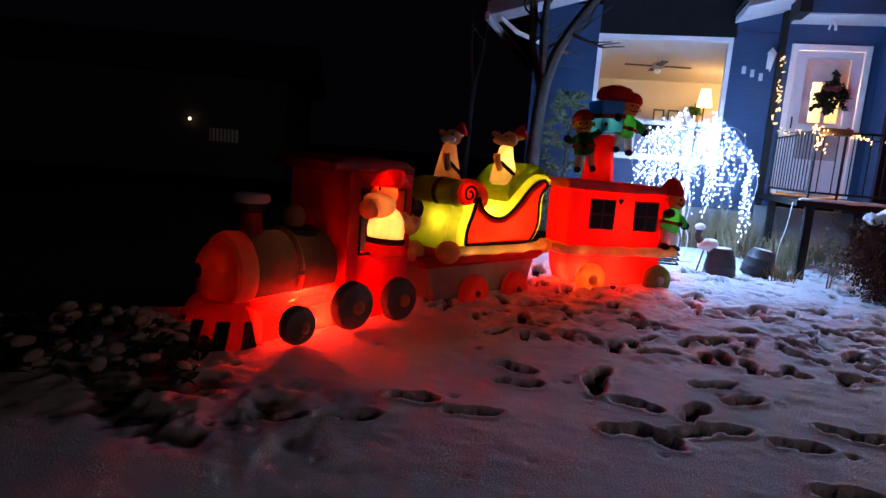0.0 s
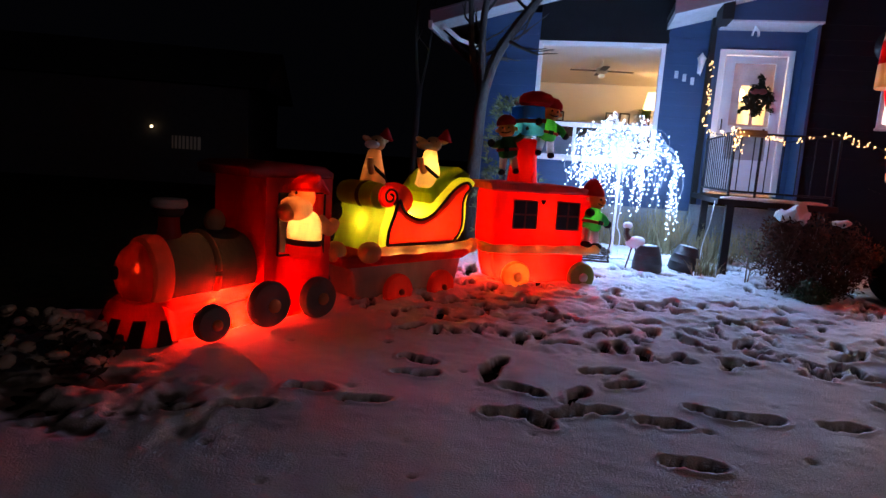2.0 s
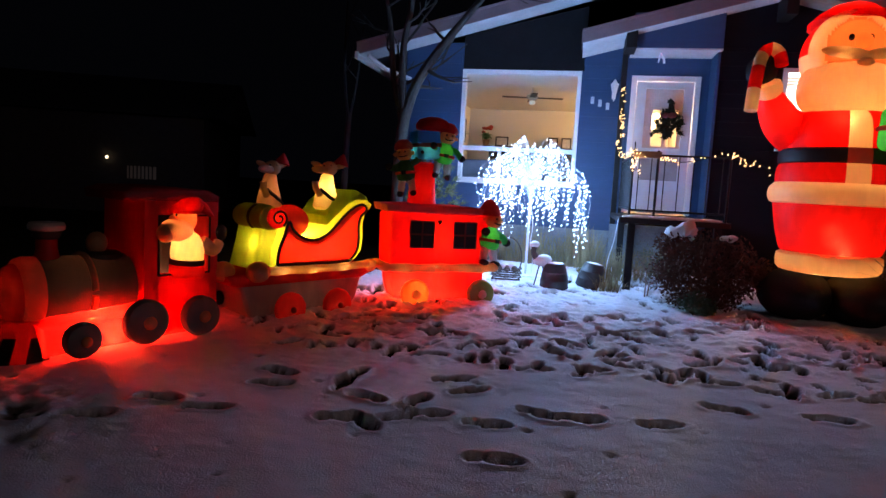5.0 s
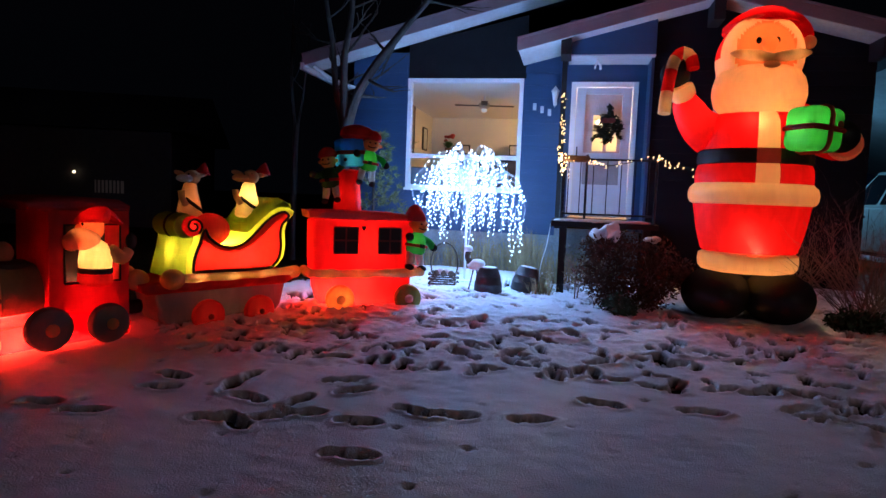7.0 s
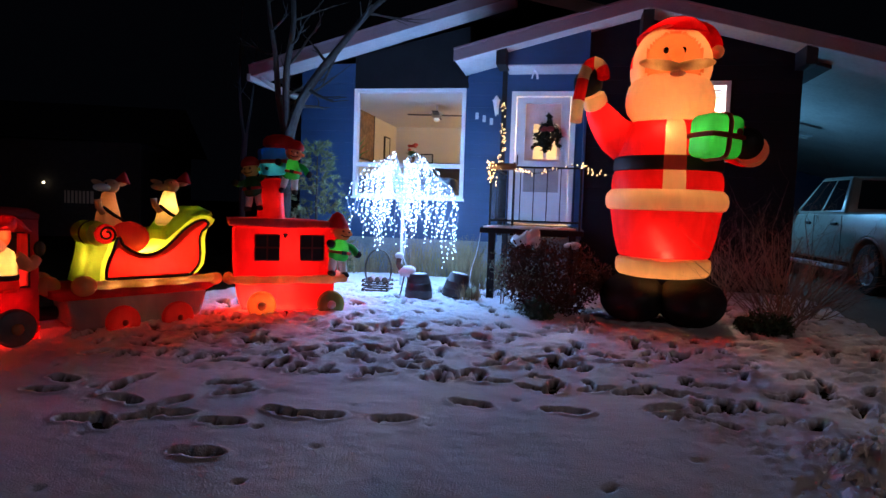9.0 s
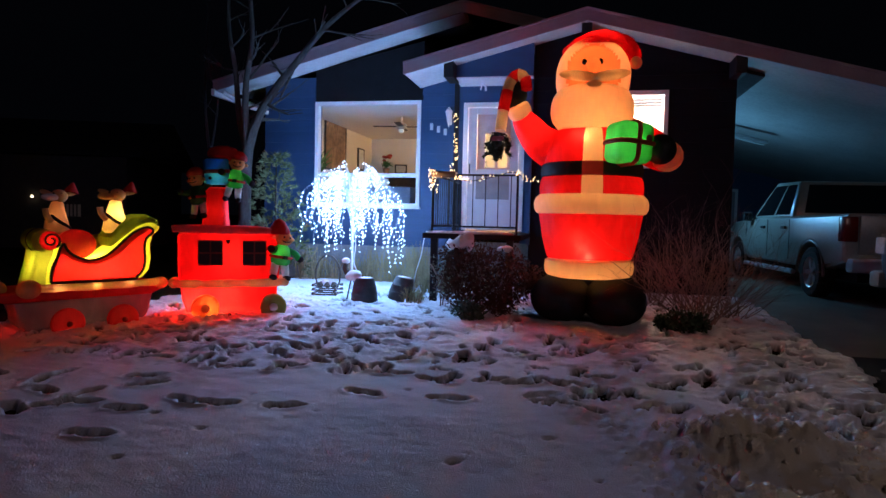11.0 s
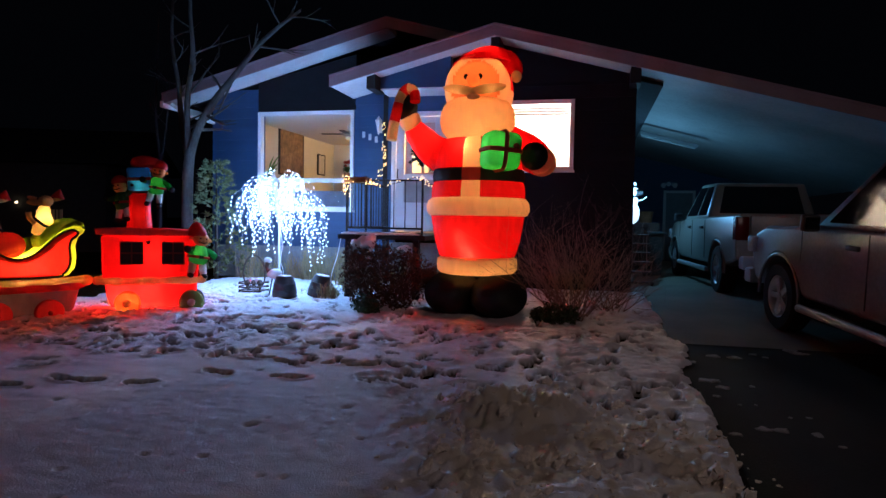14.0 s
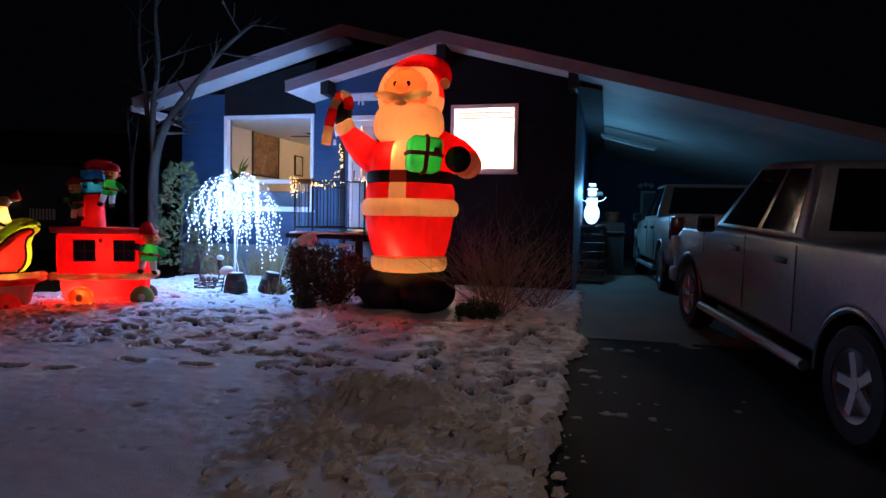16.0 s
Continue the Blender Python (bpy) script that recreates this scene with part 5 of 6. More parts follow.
part("fur_belt", tube(B(), belt, [0.042 + 0.004 * (i % 4) for i in range(len(belt))], 12), TAN, cab, "tan padded belt")
DARKWIN = fabric("dark_window_nylon", (0.03, 0.01, 0.01), 0.15)
for x in (0.235, 0.735):
    fr = part("window_patch", box(B(), (x, -0.012, 0.67), (x + 0.255, 0.01, 0.95), bevel=0.004), DARKWIN, cab, "near-black printed window", smooth=False)
    bm = B()
    for lo, hi in (((x + 0.118, -0.017, 0.67), (x + 0.136, -0.008, 0.95)), ((x, -0.017, 0.80), (x + 0.255, -0.008, 0.82)), ((x - 0.012, -0.017, 0.658), (x + 0.267, -0.008, 0.672)), ((x - 0.012, -0.017, 0.948), (x + 0.267, -0.008, 0.962)),
                   ((x - 0.012, -0.017, 0.658), (x + 0.0, -0.008, 0.962)), ((x + 0.255, -0.017, 0.658), (x + 0.267, -0.008, 0.962))):
        box(bm, lo, hi)
    part("muntin", bm, BELTF, fr, smooth=False)
part("chimney", lathe(B(), [(0.17, 1.06), (0.165, 1.12), (0.145, 1.30), (0.13, 1.56), (0.135, 1.58), (0.10, 1.60)], pose(0.42, 0.27, 0), n=4 * 6), RED, cab, "tapered red chimney")
for x in (0.31, 1.09):
    disc_wheel(cab, x, 0.155, 0.158, -0.06, 0.05, fabric("wheel_gold", (0.62, 0.46, 0.10), 0.6) if x < 0.5 else fabric("wheel_olive", (0.30, 0.34, 0.10), 0.55), TAN if x < 0.5 else WHITEF, 0.05)
    disc_wheel(cab, x, 0.145, 0.135, CW - 0.05, CW + 0.06, OLIVE, TAN, 0.05)
part("blower", box(box(B(), (0.50, -0.06, 0.02), (0.66, 0.02, 0.05)), (0.56, -0.04, 0.0), (0.60, 0.0, 0.09)), BLACKF, cab, "black fan fitting", smooth=False)
part("hook", lathe(B(), [(0.03, 0.97), (0.015, 0.93), (0.002, 0.92)], pose(0.56, -0.01, 0), n=8), BLACKF, cab)
lamp("caboose_lamp", W(CB, (0.22, 0.11, 0.28)), 6.0, WARM, 0.02)
lamp("caboose_lamp", W(CB, (0.55, 0.25, 0.28)), 26.0, WARM, 0.03)
lamp("caboose_lamp", W(CB, (0.60, 0.25, 0.75)), 16.0, WARM, 0.04)
lamp("caboose_lamp", W(CB, (0.16, 0.16, 0.20)), 14.0, WARM, 0.02)
lamp("caboose_lamp", W(CB, (0.33, -0.005, 0.18)), 0.5, WARM, 0.015)
for x in (0.15, 0.5, 0.85, 1.1):
    lamp("caboose_lamp", W(CB, (x, -0.054, 0.449)), 0.12, WARM, 0.01)
lamp("caboose_lamp", W(CB, (0.42, 0.27, 1.30)), 1.0, WARM, 0.02)


def elf(M, label, coat, lean=0.0, arm=1, tall=0.0):
    bm = B()
    K, C, S, H, T = 0, 1, 2, 3, 4
    column(bm, [(0.02, 0, 0, 0.075, 0.07), (0.05, 0, 0, 0.10, 0.09), (0.12, 0, 0, 0.105, 0.09), (0.20, 0, 0, 0.085, 0.075), (0.25, 0, 0, 0.05, 0.05)], 20, K)
    tube(bm, [(0.107 * math.cos(a), 0.092 * math.sin(a), 0.11) for a in [2 * math.pi * k / 20 for k in range(21)]], 0.017, 6, H)
    box(bm, (-0.025, -0.115, 0.09), (0.025, -0.10, 0.13), T)
    ball(bm, (0, -0.01, 0.32), (0.09, 0.085, 0.085), S)
    ball(bm, (0, -0.10, 0.31), 0.018, S, n=8, k=6)
    for sx in (-1, 1):
        ball(bm, (0.095 * sx, 0, 0.32), (0.03, 0.012, 0.022), S, n=8, k=6)
        ball(bm, (0.032 * sx, -0.087, 0.335), 0.011, T, n=8, k=6)
        tube(bm, [(0.05 * sx, 0, 0.05), (0.06 * sx, -0.02, -0.04), (0.07 * sx, -0.03, -0.09)], [0.042, 0.04, 0.036], 10, C)
        ball(bm, (0.075 * sx, -0.05, -0.12), (0.035, 0.06, 0.032), T)
    tube(bm, [(-0.045, -0.078, 0.295), (-0.02, -0.09, 0.283), (0.02, -0.09, 0.283), (0.045, -0.078, 0.295)], 0.006, 6, T)
    lathe(bm, [(0.10, 0.365), (0.107, 0.39), (0.095, 0.43), (0.05, 0.47 + tall), (0.008, 0.48 + tall * 1.4)], pose(0.0, 0, 0, 0, lean, 0), n=18, mi=H)
    tube(bm, smooth_line([(0.06, 0, 0.20), (0.14, -0.02, 0.20 + 0.03 * arm), (0.19, -0.03, 0.20 + 0.09 * arm)], 3), 0.034, 10, K)
    ball(bm, (0.20, -0.03, 0.215 + 0.10 * arm), 0.04, T)
    tube(bm, smooth_line([(-0.06, 0, 0.20), (-0.12, -0.05, 0.17), (-0.15, -0.09, 0.18)], 3), 0.034, 10, K)
    ball(bm, (-0.16, -0.10, 0.19), 0.04, T)
    return solid("inflatable_elf", bm, [coat, WHITEF, SKIN, RED_DULL, BLACKF], M, label, "inflatable", "elves on the train")


elf(CB @ pose(CL - 0.01, 0.02, 0.64, 0, 8, 20) @ Matrix.Diagonal((1.2, 1.2, 1.1, 1)), "green inflatable elf clinging to the caboose end", GREEN, -8, -1, 0.04)
elf(CB @ pose(0.62, 0.20, 1.57, 0, 8, -5), "green inflatable elf holding a blue parcel above the chimney", GREEN, 0, -1)
elf(CB @ pose(0.23, 0.24, 1.36, 0, -8, -30), "inflatable elf in dark green climbing the chimney", fabric("dark_green_nylon", (0.03, 0.12, 0.03), 0.3), 0, 1)
parcel = thing("inflatable_parcel", CB @ pose(0.42, 0.24, 1.785, 0, -4, 5), "blue inflatable gift parcel with a dark ribbon", "inflatable")
part("box", box(B(), (-0.14, -0.13, -0.155), (0.14, 0.13, 0.155), bevel=0.03), BLUEF, parcel)
part("ribbon", box(B(), (-0.145, -0.135, -0.022), (0.145, 0.135, 0.022), bevel=0.005), BELTF, parcel)
lamp("elf_lamp", W(CB, (CL, 0.0, 0.82)), 0.9, WARM, 0.02)
lamp("elf_lamp", W(CB, (0.62, 0.20, 1.72)), 0.5, WARM, 0.02)
lamp("parcel_lamp", W(CB, (0.40, 0.22, 1.74)), 1.3, WARM, 0.02)
hat = solid("inflatable_sack_hat", lathe(B(), [(0.14, 0.0), (0.185, 0.03), (0.185, 0.08), (0.15, 0.13), (0.06, 0.16)], n=24), RED_DULL, CB @ pose(0.50, 0.24, 1.94), "puffed red bundle on top of the parcel", "inflatable")

# ---- lit willow ----
WILLOW = (1.33, 8.24)
BULB = glow("cool_white_bulb", (0.62, 0.82, 1.0), 6.0)
WIRE = paint("white_wire", (0.75, 0.77, 0.8), 0.5)
STRAND = paint("strand_wire", (0.40, 0.42, 0.45), 0.5)
willow = thing("light_willow", pose(WILLOW[0], WILLOW[1], 0.17), "artificial weeping willow of cool white lights, lit", "light tree")
part("base_plate", lathe(B(), [(0.16, 0.0), (0.16, 0.015), (0.03, 0.03)]), WIRE, willow)
part("pole", tube(B(), [(0, 0, 0.0), (0, 0, 0.6), (0.0, 0, 1.25)], 0.018, 10), WIRE, willow, "white trunk pole")


def bulb(bm, p, r, rng):
    """A small pointed blossom round a diode."""
    vs = [bm.verts.new(p + Vector(d) * r * rng.uniform(0.7, 1.3)) for d in ((1, 0, 0), (0, 1, 0), (-1, 0, 0), (0, -1, 0), (0.3, 0, 1.5), (-0.3, 0, -1.5))]
    for a, b in ((0, 1), (1, 2), (2, 3), (3, 0)):
        bm.faces.new((vs[a], vs[b], vs[4]))
        bm.faces.new((vs[b], vs[a], vs[5]))


rng = random.Random(12)
BULB_MESH, rest, singles = [], B(), 0
for i in range(4):
    bm = B()
    bulb(bm, Vector(), 0.0088, rng)
    me = bpy.data.meshes.new("bulb")
    bm.to_mesh(me)
    bm.free()
    me.materials.append(BULB)
    BULB_MESH.append(me)
for s in range(84):
    a = rng.uniform(0, 2 * math.pi)
    R = 0.90 * math.sqrt(rng.uniform(0.04, 1.0))
    ex, ey = R * math.cos(a) * 0.92, R * math.sin(a) * 0.6
    top = 1.88 - 0.40 * R * R + rng.uniform(-0.16, 0.06)
    end = rng.uniform(0.55, 1.15) if R > 0.45 else rng.uniform(0.75, 1.25)
    if ex > 0.62:
        top, end = top - 0.1, rng.uniform(0.42, 0.8)
    pts = [Vector((0, 0, rng.uniform(0.95, 1.25))), Vector((ex * 0.35, ey * 0.35, top - 0.12)), Vector((ex * 0.72, ey * 0.72, top)), Vector((ex * 0.97, ey * 0.97, top - 0.12))]
    z = top - 0.12
    while z > end:
        z -= rng.uniform(0.10, 0.16)
        pts.append(Vector((ex + rng.uniform(-0.035, 0.035), ey + rng.uniform(-0.03, 0.03), z)))
    line = smooth_line(pts, 4)
    st = part("strand", tube(B(), line, 0.0024, 4), STRAND, willow)
    for p in line[7::2]:
        if rng.random() < 0.85:
            q = p + Vector((rng.uniform(-0.02, 0.02), rng.uniform(-0.02, 0.02), rng.uniform(-0.01, 0.01)))
            if singles < 300 and ey < 0.1:
                ob = new("bulb", BULB_MESH[singles % 4])
                ob.parent, ob.location = st, q
                singles += 1
            else:
                bulb(rest, q, 0.0088, rng)
tagged(part("bulb_cluster", rest, BULB, willow, smooth=False), "", "", "", "stuff")
bm = B()
tube(bm, smooth_line([(0.02, 0, 0.95), (0.06, -0.02, 0.7), (0.04, -0.03, 0.45), (0.09, -0.04, 0.3), (0.08, -0.03, 0.05)], 4), 0.006, 6)
part("cord", bm, WIRE, willow)

# warm string lights on the porch
WBULB = glow("warm_bulb", (1.0, 0.60, 0.22), 5.0)
CORD = paint("green_cord", (0.01, 0.02, 0.01), 0.6)


def string_light(pts, count, label, seed, spread=0.04):
    rng = random.Random(seed)
    s = thing("string_light", Matrix(), label, "string light", "warm string lights")
    line = smooth_line(pts, 8)
    part("cord", tube(B(), line, 0.005, 5), CORD, s)
    for _ in range(count):
        p = line[rng.randrange(len(line))] + Vector((rng.uniform(-spread, spread), rng.uniform(-0.03, 0.01) - 0.025, rng.uniform(-spread, spread)))
        bm = B()
        bulb(bm, p, 0.008, rng)
        part("bulb", bm, WBULB, s, smooth=False)


string_light([(2.56, 9.80, 3.05), (2.53, 9.78, 2.7), (2.57, 9.78, 2.4), (2.53, 9.72, 2.15), (2.56, 9.3, 1.97), (2.60, 8.6, 1.9), (2.61, 7.9, 1.9)], 70, "string of warm white lights hanging down the corner post", 4)
string_light([(2.58, 7.85, 1.92), (2.70, 7.80, 1.85), (2.85, 7.82, 1.88), (3.1, 7.82, 1.80), (3.4, 7.82, 1.84), (3.72, 7.82, 1.92), (3.9, 7.75, 1.82), (4.1, 7.7, 1.80), (4.3, 7.7, 1.62), (4.42, 7.7, 1.55)], 90, "string of warm white lights along the porch rail", 5, 0.03)
string_light([(2.62, 7.83, 1.90), (2.60, 7.82, 1.75), (2.66, 7.82, 1.68), (2.62, 7.82, 1.86)], 30, "bunch of warm white lights at the rail end", 6, 0.06)
lamp("string_glow", (2.66, 7.72, 1.82), 1.2, (1.0, 0.68, 0.32), 0.05)
lamp("string_glow", (2.50, 9.70, 2.5), 0.6, (1.0, 0.68, 0.32), 0.1)
bm = B()
tube(bm, smooth_line([(2.50, 7.95, 1.05), (2.46, 7.9, 0.75), (2.40, 7.85, 0.5), (2.38, 7.8, 0.2)], 4), 0.006, 6)
solid("power_cord", bm, WIRE, Matrix(), "white power cord hanging from the porch", "cord")

# ---- plants ----
BARK = paint("grey_bark", (0.05, 0.045, 0.04), 0.9, vary=0.45, scale=10, bump=0.8, fine=50, stretch=(1, 1, 0.3))
TWIG = paint("brown_twig", (0.26, 0.18, 0.15), 0.9, vary=0.4)
DRY = paint("dry_grass", (0.30, 0.24, 0.13), 0.9, vary=0.4)
BROWNLEAF = paint("brown_leaf", (0.11, 0.055, 0.04), 0.95, vary=0.5, scale=14, spec=0.05)
SAGE = paint("grey_green_leaf", (0.16, 0.17, 0.12), 0.8, vary=0.4, scale=12)


def limb(bm, p, d, length, r, depth, rng, spread=0.55):
    """A crooked limb that forks into thinner ones."""
    pts, radii = [p], [r]
    k = 5
    for i in range(k):
        d = (d + Vector((rng.gauss(0, 0.10), rng.gauss(0, 0.10), rng.gauss(0.03, 0.07)))).normalized()
        p = p + d * length / k
        pts.append(p)
        radii.append(r * (1 - 0.5 * (i + 1) / k))
        if depth and i >= 1 and rng.random() < 0.75:
            s = Vector((rng.gauss(0, 1), rng.gauss(0, 1), rng.gauss(0.2, 0.6))).normalized()
            limb(bm, p, (d + s * spread).normalized(), length * rng.uniform(0.4, 0.65), radii[-1] * 0.6, depth - 1, rng, spread)
    tube(bm, pts, radii, 6 if r < 0.02 else 10)


def bare_tree(m, stems, label, seed, bark):
    t = thing("bare_tree", m, label, "tree")
    rng = random.Random(seed)
    bm = B()
    tube(bm, smooth_line([(0.02, 0, -0.1), (0.0, 0.0, 0.3), (0.02, 0.0, 1.1), (0.05, -0.02, 1.9), (0.10, -0.02, 2.35)], 4), [0.115 - 0.002 * i for i in range(17)], 12)
    part("trunk", bm, bark, t, "bark trunk")
    for pts, r0 in stems:
        bm = B()
        line = smooth_line(pts, 4)
        radii = [r0 * (1 - 0.72 * i / (len(line) - 1)) for i in range(len(line))]
        tube(bm, line, radii, 10)
        for i in range(4, len(line) - 1, 2):
            s = Vector((rng.gauss(0, 1), rng.gauss(0, 0.6), rng.gauss(0.5, 0.5))).normalized()
            limb(bm, line[i], s, rng.uniform(0.4, 0.9), radii[i] * 0.45, 1, rng)
        part("limb", bm, bark, t)
    return t


bare_tree(pose(-0.75, 8.80, 0.12), [([(0.08, -0.02, 2.2), (0.22, 0.02, 2.7), (0.50, 0.1, 3.2), (0.78, 0.2, 3.6), (1.2, 0.3, 4.15), (1.6, 0.35, 4.5), (1.95, 0.4, 4.75)], 0.085),
                                      ([(0.08, -0.02, 2.2), (0.02, 0.0, 2.7), (0.0, 0.05, 3.3), (0.10, 0.05, 4.0), (0.08, 0.0, 4.9), (0.2, 0, 5.8)], 0.07),
                                      ([(0.06, 0.0, 2.1), (-0.15, 0.1, 2.8), (-0.22, 0.1, 3.5), (-0.35, 0.1, 4.3), (-0.3, 0.1, 5.4)], 0.06)],
          "bare leafless tree with forking grey limbs before the house", 3, BARK)
# this tree's dimness is put into the colour: near-black beam paint, not bark
bare_tree(pose(-1.9, 9.6, 0.12) @ Matrix.Diagonal((0.55, 0.55, 1, 1)), [([(0.08, -0.02, 2.2), (-0.1, 0.0, 3.0), (-0.12, 0.05, 4.0), (0.0, 0.05, 5.2)], 0.05), ([(0.08, 0, 2.2), (0.3, 0.0, 2.9), (0.45, 0.05, 4.0)], 0.04)], "slender bare tree in the dark beside the house", 8, BEAM)


def cedar(m, h, r, label, seed):
    t = thing("cedar_shrub", m, label, "shrub")
    rng = random.Random(seed)
    part("trunk", tube(B(), [(0, 0, -0.1), (0, 0, h * 0.9)], [0.04, 0.01], 8), BARK, t)
    bm = B()
    for i in range(320):
        z = h * rng.uniform(0.08, 1.0)
        rr = r * (1.08 - 0.85 * (z / h) ** 1.6) * rng.uniform(0.35, 1.08)
        a = rng.uniform(0, 6.283)
        c = Vector((rr * math.cos(a), rr * math.sin(a), z))
        out = Vector((math.cos(a), math.sin(a), rng.uniform(-0.1, 0.9))).normalized()
        for k in range(15):
            tip = (out + Vector((rng.gauss(0, 0.5), rng.gauss(0, 0.5), rng.gauss(0, 0.5)))).normalized() * rng.uniform(0.06, 0.13)
            s = tip.cross(Vector((rng.gauss(0, 1), rng.gauss(0, 1), rng.gauss(0, 1)))).normalized() * 0.011
            q = c + out * 0.03 * k / 15
            bm.faces.new([bm.verts.new(v) for v in (q - s, q + s, q + tip)])
    part("crown", bm, EVERGREEN_LIT, t, "feathery green sprays")
    return t


# paler than EVERGREEN: the willow's light on the cedar put into its colour
EVERGREEN_LIT = paint("cedar_sprays_lit", (0.14, 0.165, 0.075), 0.75, vary=0.4, scale=10)
cedar(pose(-0.28, 9.0, 0.15), 2.15, 0.55, "feathery evergreen cedar beside the window", 5)


def twig_shrub(m, h, r, stems, material, label, seed, lean=0.5, fork=1, thick=0.006):
    t = thing("bare_shrub", m, label, "shrub")
    rng = random.Random(seed)
    for _ in range(stems):
        a, q = rng.uniform(0, 6.283), math.sqrt(rng.random())
        d = Vector((math.cos(a) * lean * q, math.sin(a) * lean * q, 1)).normalized()
        bm = B()
        limb(bm, Vector((rng.uniform(-r, r) * 0.3, rng.uniform(-r, r) * 0.3, -0.03)), d, h * rng.uniform(0.55, 1.0), thick * rng.uniform(0.6, 1.1), fork, rng, 1.25)
        part("stem", bm, material, t)
    return t


twig_shrub(pose(5.95, 7.05, 0.1), 1.35, 0.5, 60, TWIG, "bare twiggy shrub beside the giant figure", 21, 1.25, 2, 0.007)
twig_shrub(pose(6.45, 7.7, 0.12), 1.0, 0.45, 34, TWIG, "bare twiggy shrub at the lawn corner", 22, 1.25, 2, 0.006)
twig_shrub(pose(5.6, 8.4, 0.14), 1.2, 0.5, 26, TWIG, "bare twiggy shrub below the kitchen window", 23, 1.1, 2, 0.006)


def tuft(m, h, r, count, material, label, seed):
    t = thing("dry_plant", m, label, "plant")
    rng = random.Random(seed)
    bm = B()
    for _ in range(count):
        a, q = rng.uniform(0, 6.283), rng.random()
        p = Vector((rng.uniform(-r, r) * 0.6, rng.uniform(-r, r) * 0.4, -0.02))
        tip = p + Vector((math.cos(a) * r * q, math.sin(a) * r * q * 0.6, h * rng.uniform(0.5, 1.0)))
        mid = p.lerp(tip, 0.55) + Vector((0, 0, 0.05))
        s = Vector((rng.gauss(0, 1), rng.gauss(0, 1), 0)).normalized() * 0.0055
        bm.faces.new([bm.verts.new(v) for v in (p - s, p + s, mid + s, mid - s)])
        bm.faces.new([bm.verts.new(v) for v in (mid - s, mid + s, tip)])
        if rng.random() < 0.5:
            leafball(bm, mid.lerp(tip, rng.random()), 0.03, 3, 0.014, rng)
    tagged(part("stalk_mass", bm, material, t), "", "", "", "stuff")
    return t


for i, (x, y, h, r, n) in enumerate(((0.45, 9.5, 0.55, 0.3, 90), (0.95, 9.6, 0.6, 0.35, 110), (1.75, 9.5, 0.65, 0.35, 120), (2.2, 8.9, 0.75, 0.28, 150), (2.48, 8.35, 0.55, 0.25, 90), (2.42, 7.6, 0.35, 0.2, 60), (0.15, 9.3, 0.7, 0.3, 110), (1.35, 9.45, 0.75, 0.3, 120), (2.05, 9.4, 0.8, 0.3, 130), (2.75, 8.6, 0.6, 0.3, 110), (3.2, 8.9, 0.6, 0.3, 110))):
    tuft(pose(x, y, ground_z(x, y)), h, r, n, DRY, "tuft of dry pale garden stalks by the foundation", 40 + i)


def leafy_shrub(name, m, lumps, leaf, count, size, caps, label, seed, droop=0):
    t = thing(name, m, label, "shrub")
    rng = random.Random(seed)
    bm = B()
    for x, y, z, r in lumps:
        leafball(bm, (x, y, z), r, count, size, rng)
    part("leaves", bm, leaf, t)
    bm = B()
    for x, y, z, r in lumps:
        for _ in range(8):
            a = rng.uniform(0, 6.283)
            tube(bm, [(x * 0.4, y * 0.4, -0.05), (x * 0.8, y * 0.8, z * 0.6), (x + r * 0.7 * math.cos(a), y + r * 0.7 * math.sin(a), z + rng.uniform(-0.3, 0.4) * r)], [0.01, 0.007, 0.003], 5)
    part("stems", bm, TWIG, t)
    for x, y, z, a, b, c in caps:
        bm = B()
        ball(bm, (x, y, z), (a, b, c), n=18, k=10)
        for v in bm.verts:
            v.co += Vector((0.5, 0.5, 1)) * 1.3 * c * noise.noise(v.co * 11 + Vector((seed, 0, 0)))
        part("snow_cap", bm, SNOW, t, "cap of old snow")
    return t


leafy_shrub("brown_shrub", pose(3.45, 7.15, 0.08), [(-0.35, 0, 0.72, 0.24), (-0.38, 0, 0.42, 0.26), (-0.05, 0.05, 0.68, 0.27), (0.0, 0, 0.38, 0.28), (0.32, 0.1, 0.62, 0.26), (0.34, 0, 0.34, 0.27), (-0.2, -0.05, 0.18, 0.25), (0.18, -0.05, 0.15, 0.25), (0.6, 0.15, 0.45, 0.2)],
            BROWNLEAF, 800, 0.028, [(-0.29, -0.02, 0.90, 0.18, 0.15, 0.075), (0.25, 0.1, 0.84, 0.10, 0.07, 0.03)], "dense dead brown shrub capped with snow", 31)
leafy_shrub("low_shrub", pose(3.30, 6.78, 0.08), [(0, 0, 0.10, 0.17), (0.12, 0, 0.08, 0.13)], EVERGREEN, 380, 0.035, [], "low dark evergreen clump in the snow", 32)
leafy_shrub("low_shrub", pose(5.72, 6.80, 0.08), [(0, 0, 0.10, 0.18), (0.2, 0.03, 0.08, 0.15), (-0.15, 0.05, 0.07, 0.12)], EVERGREEN, 380, 0.035, [], "low dark evergreen clump in the snow", 33)
leafy_shrub("silver_shrub", pose(2.85, 7.45, 0.1), [(0, 0, 0.55, 0.20), (0.05, 0, 0.3, 0.22)], SAGE, 160, 0.022, [], "thin grey twiggy shrub below the porch", 34)


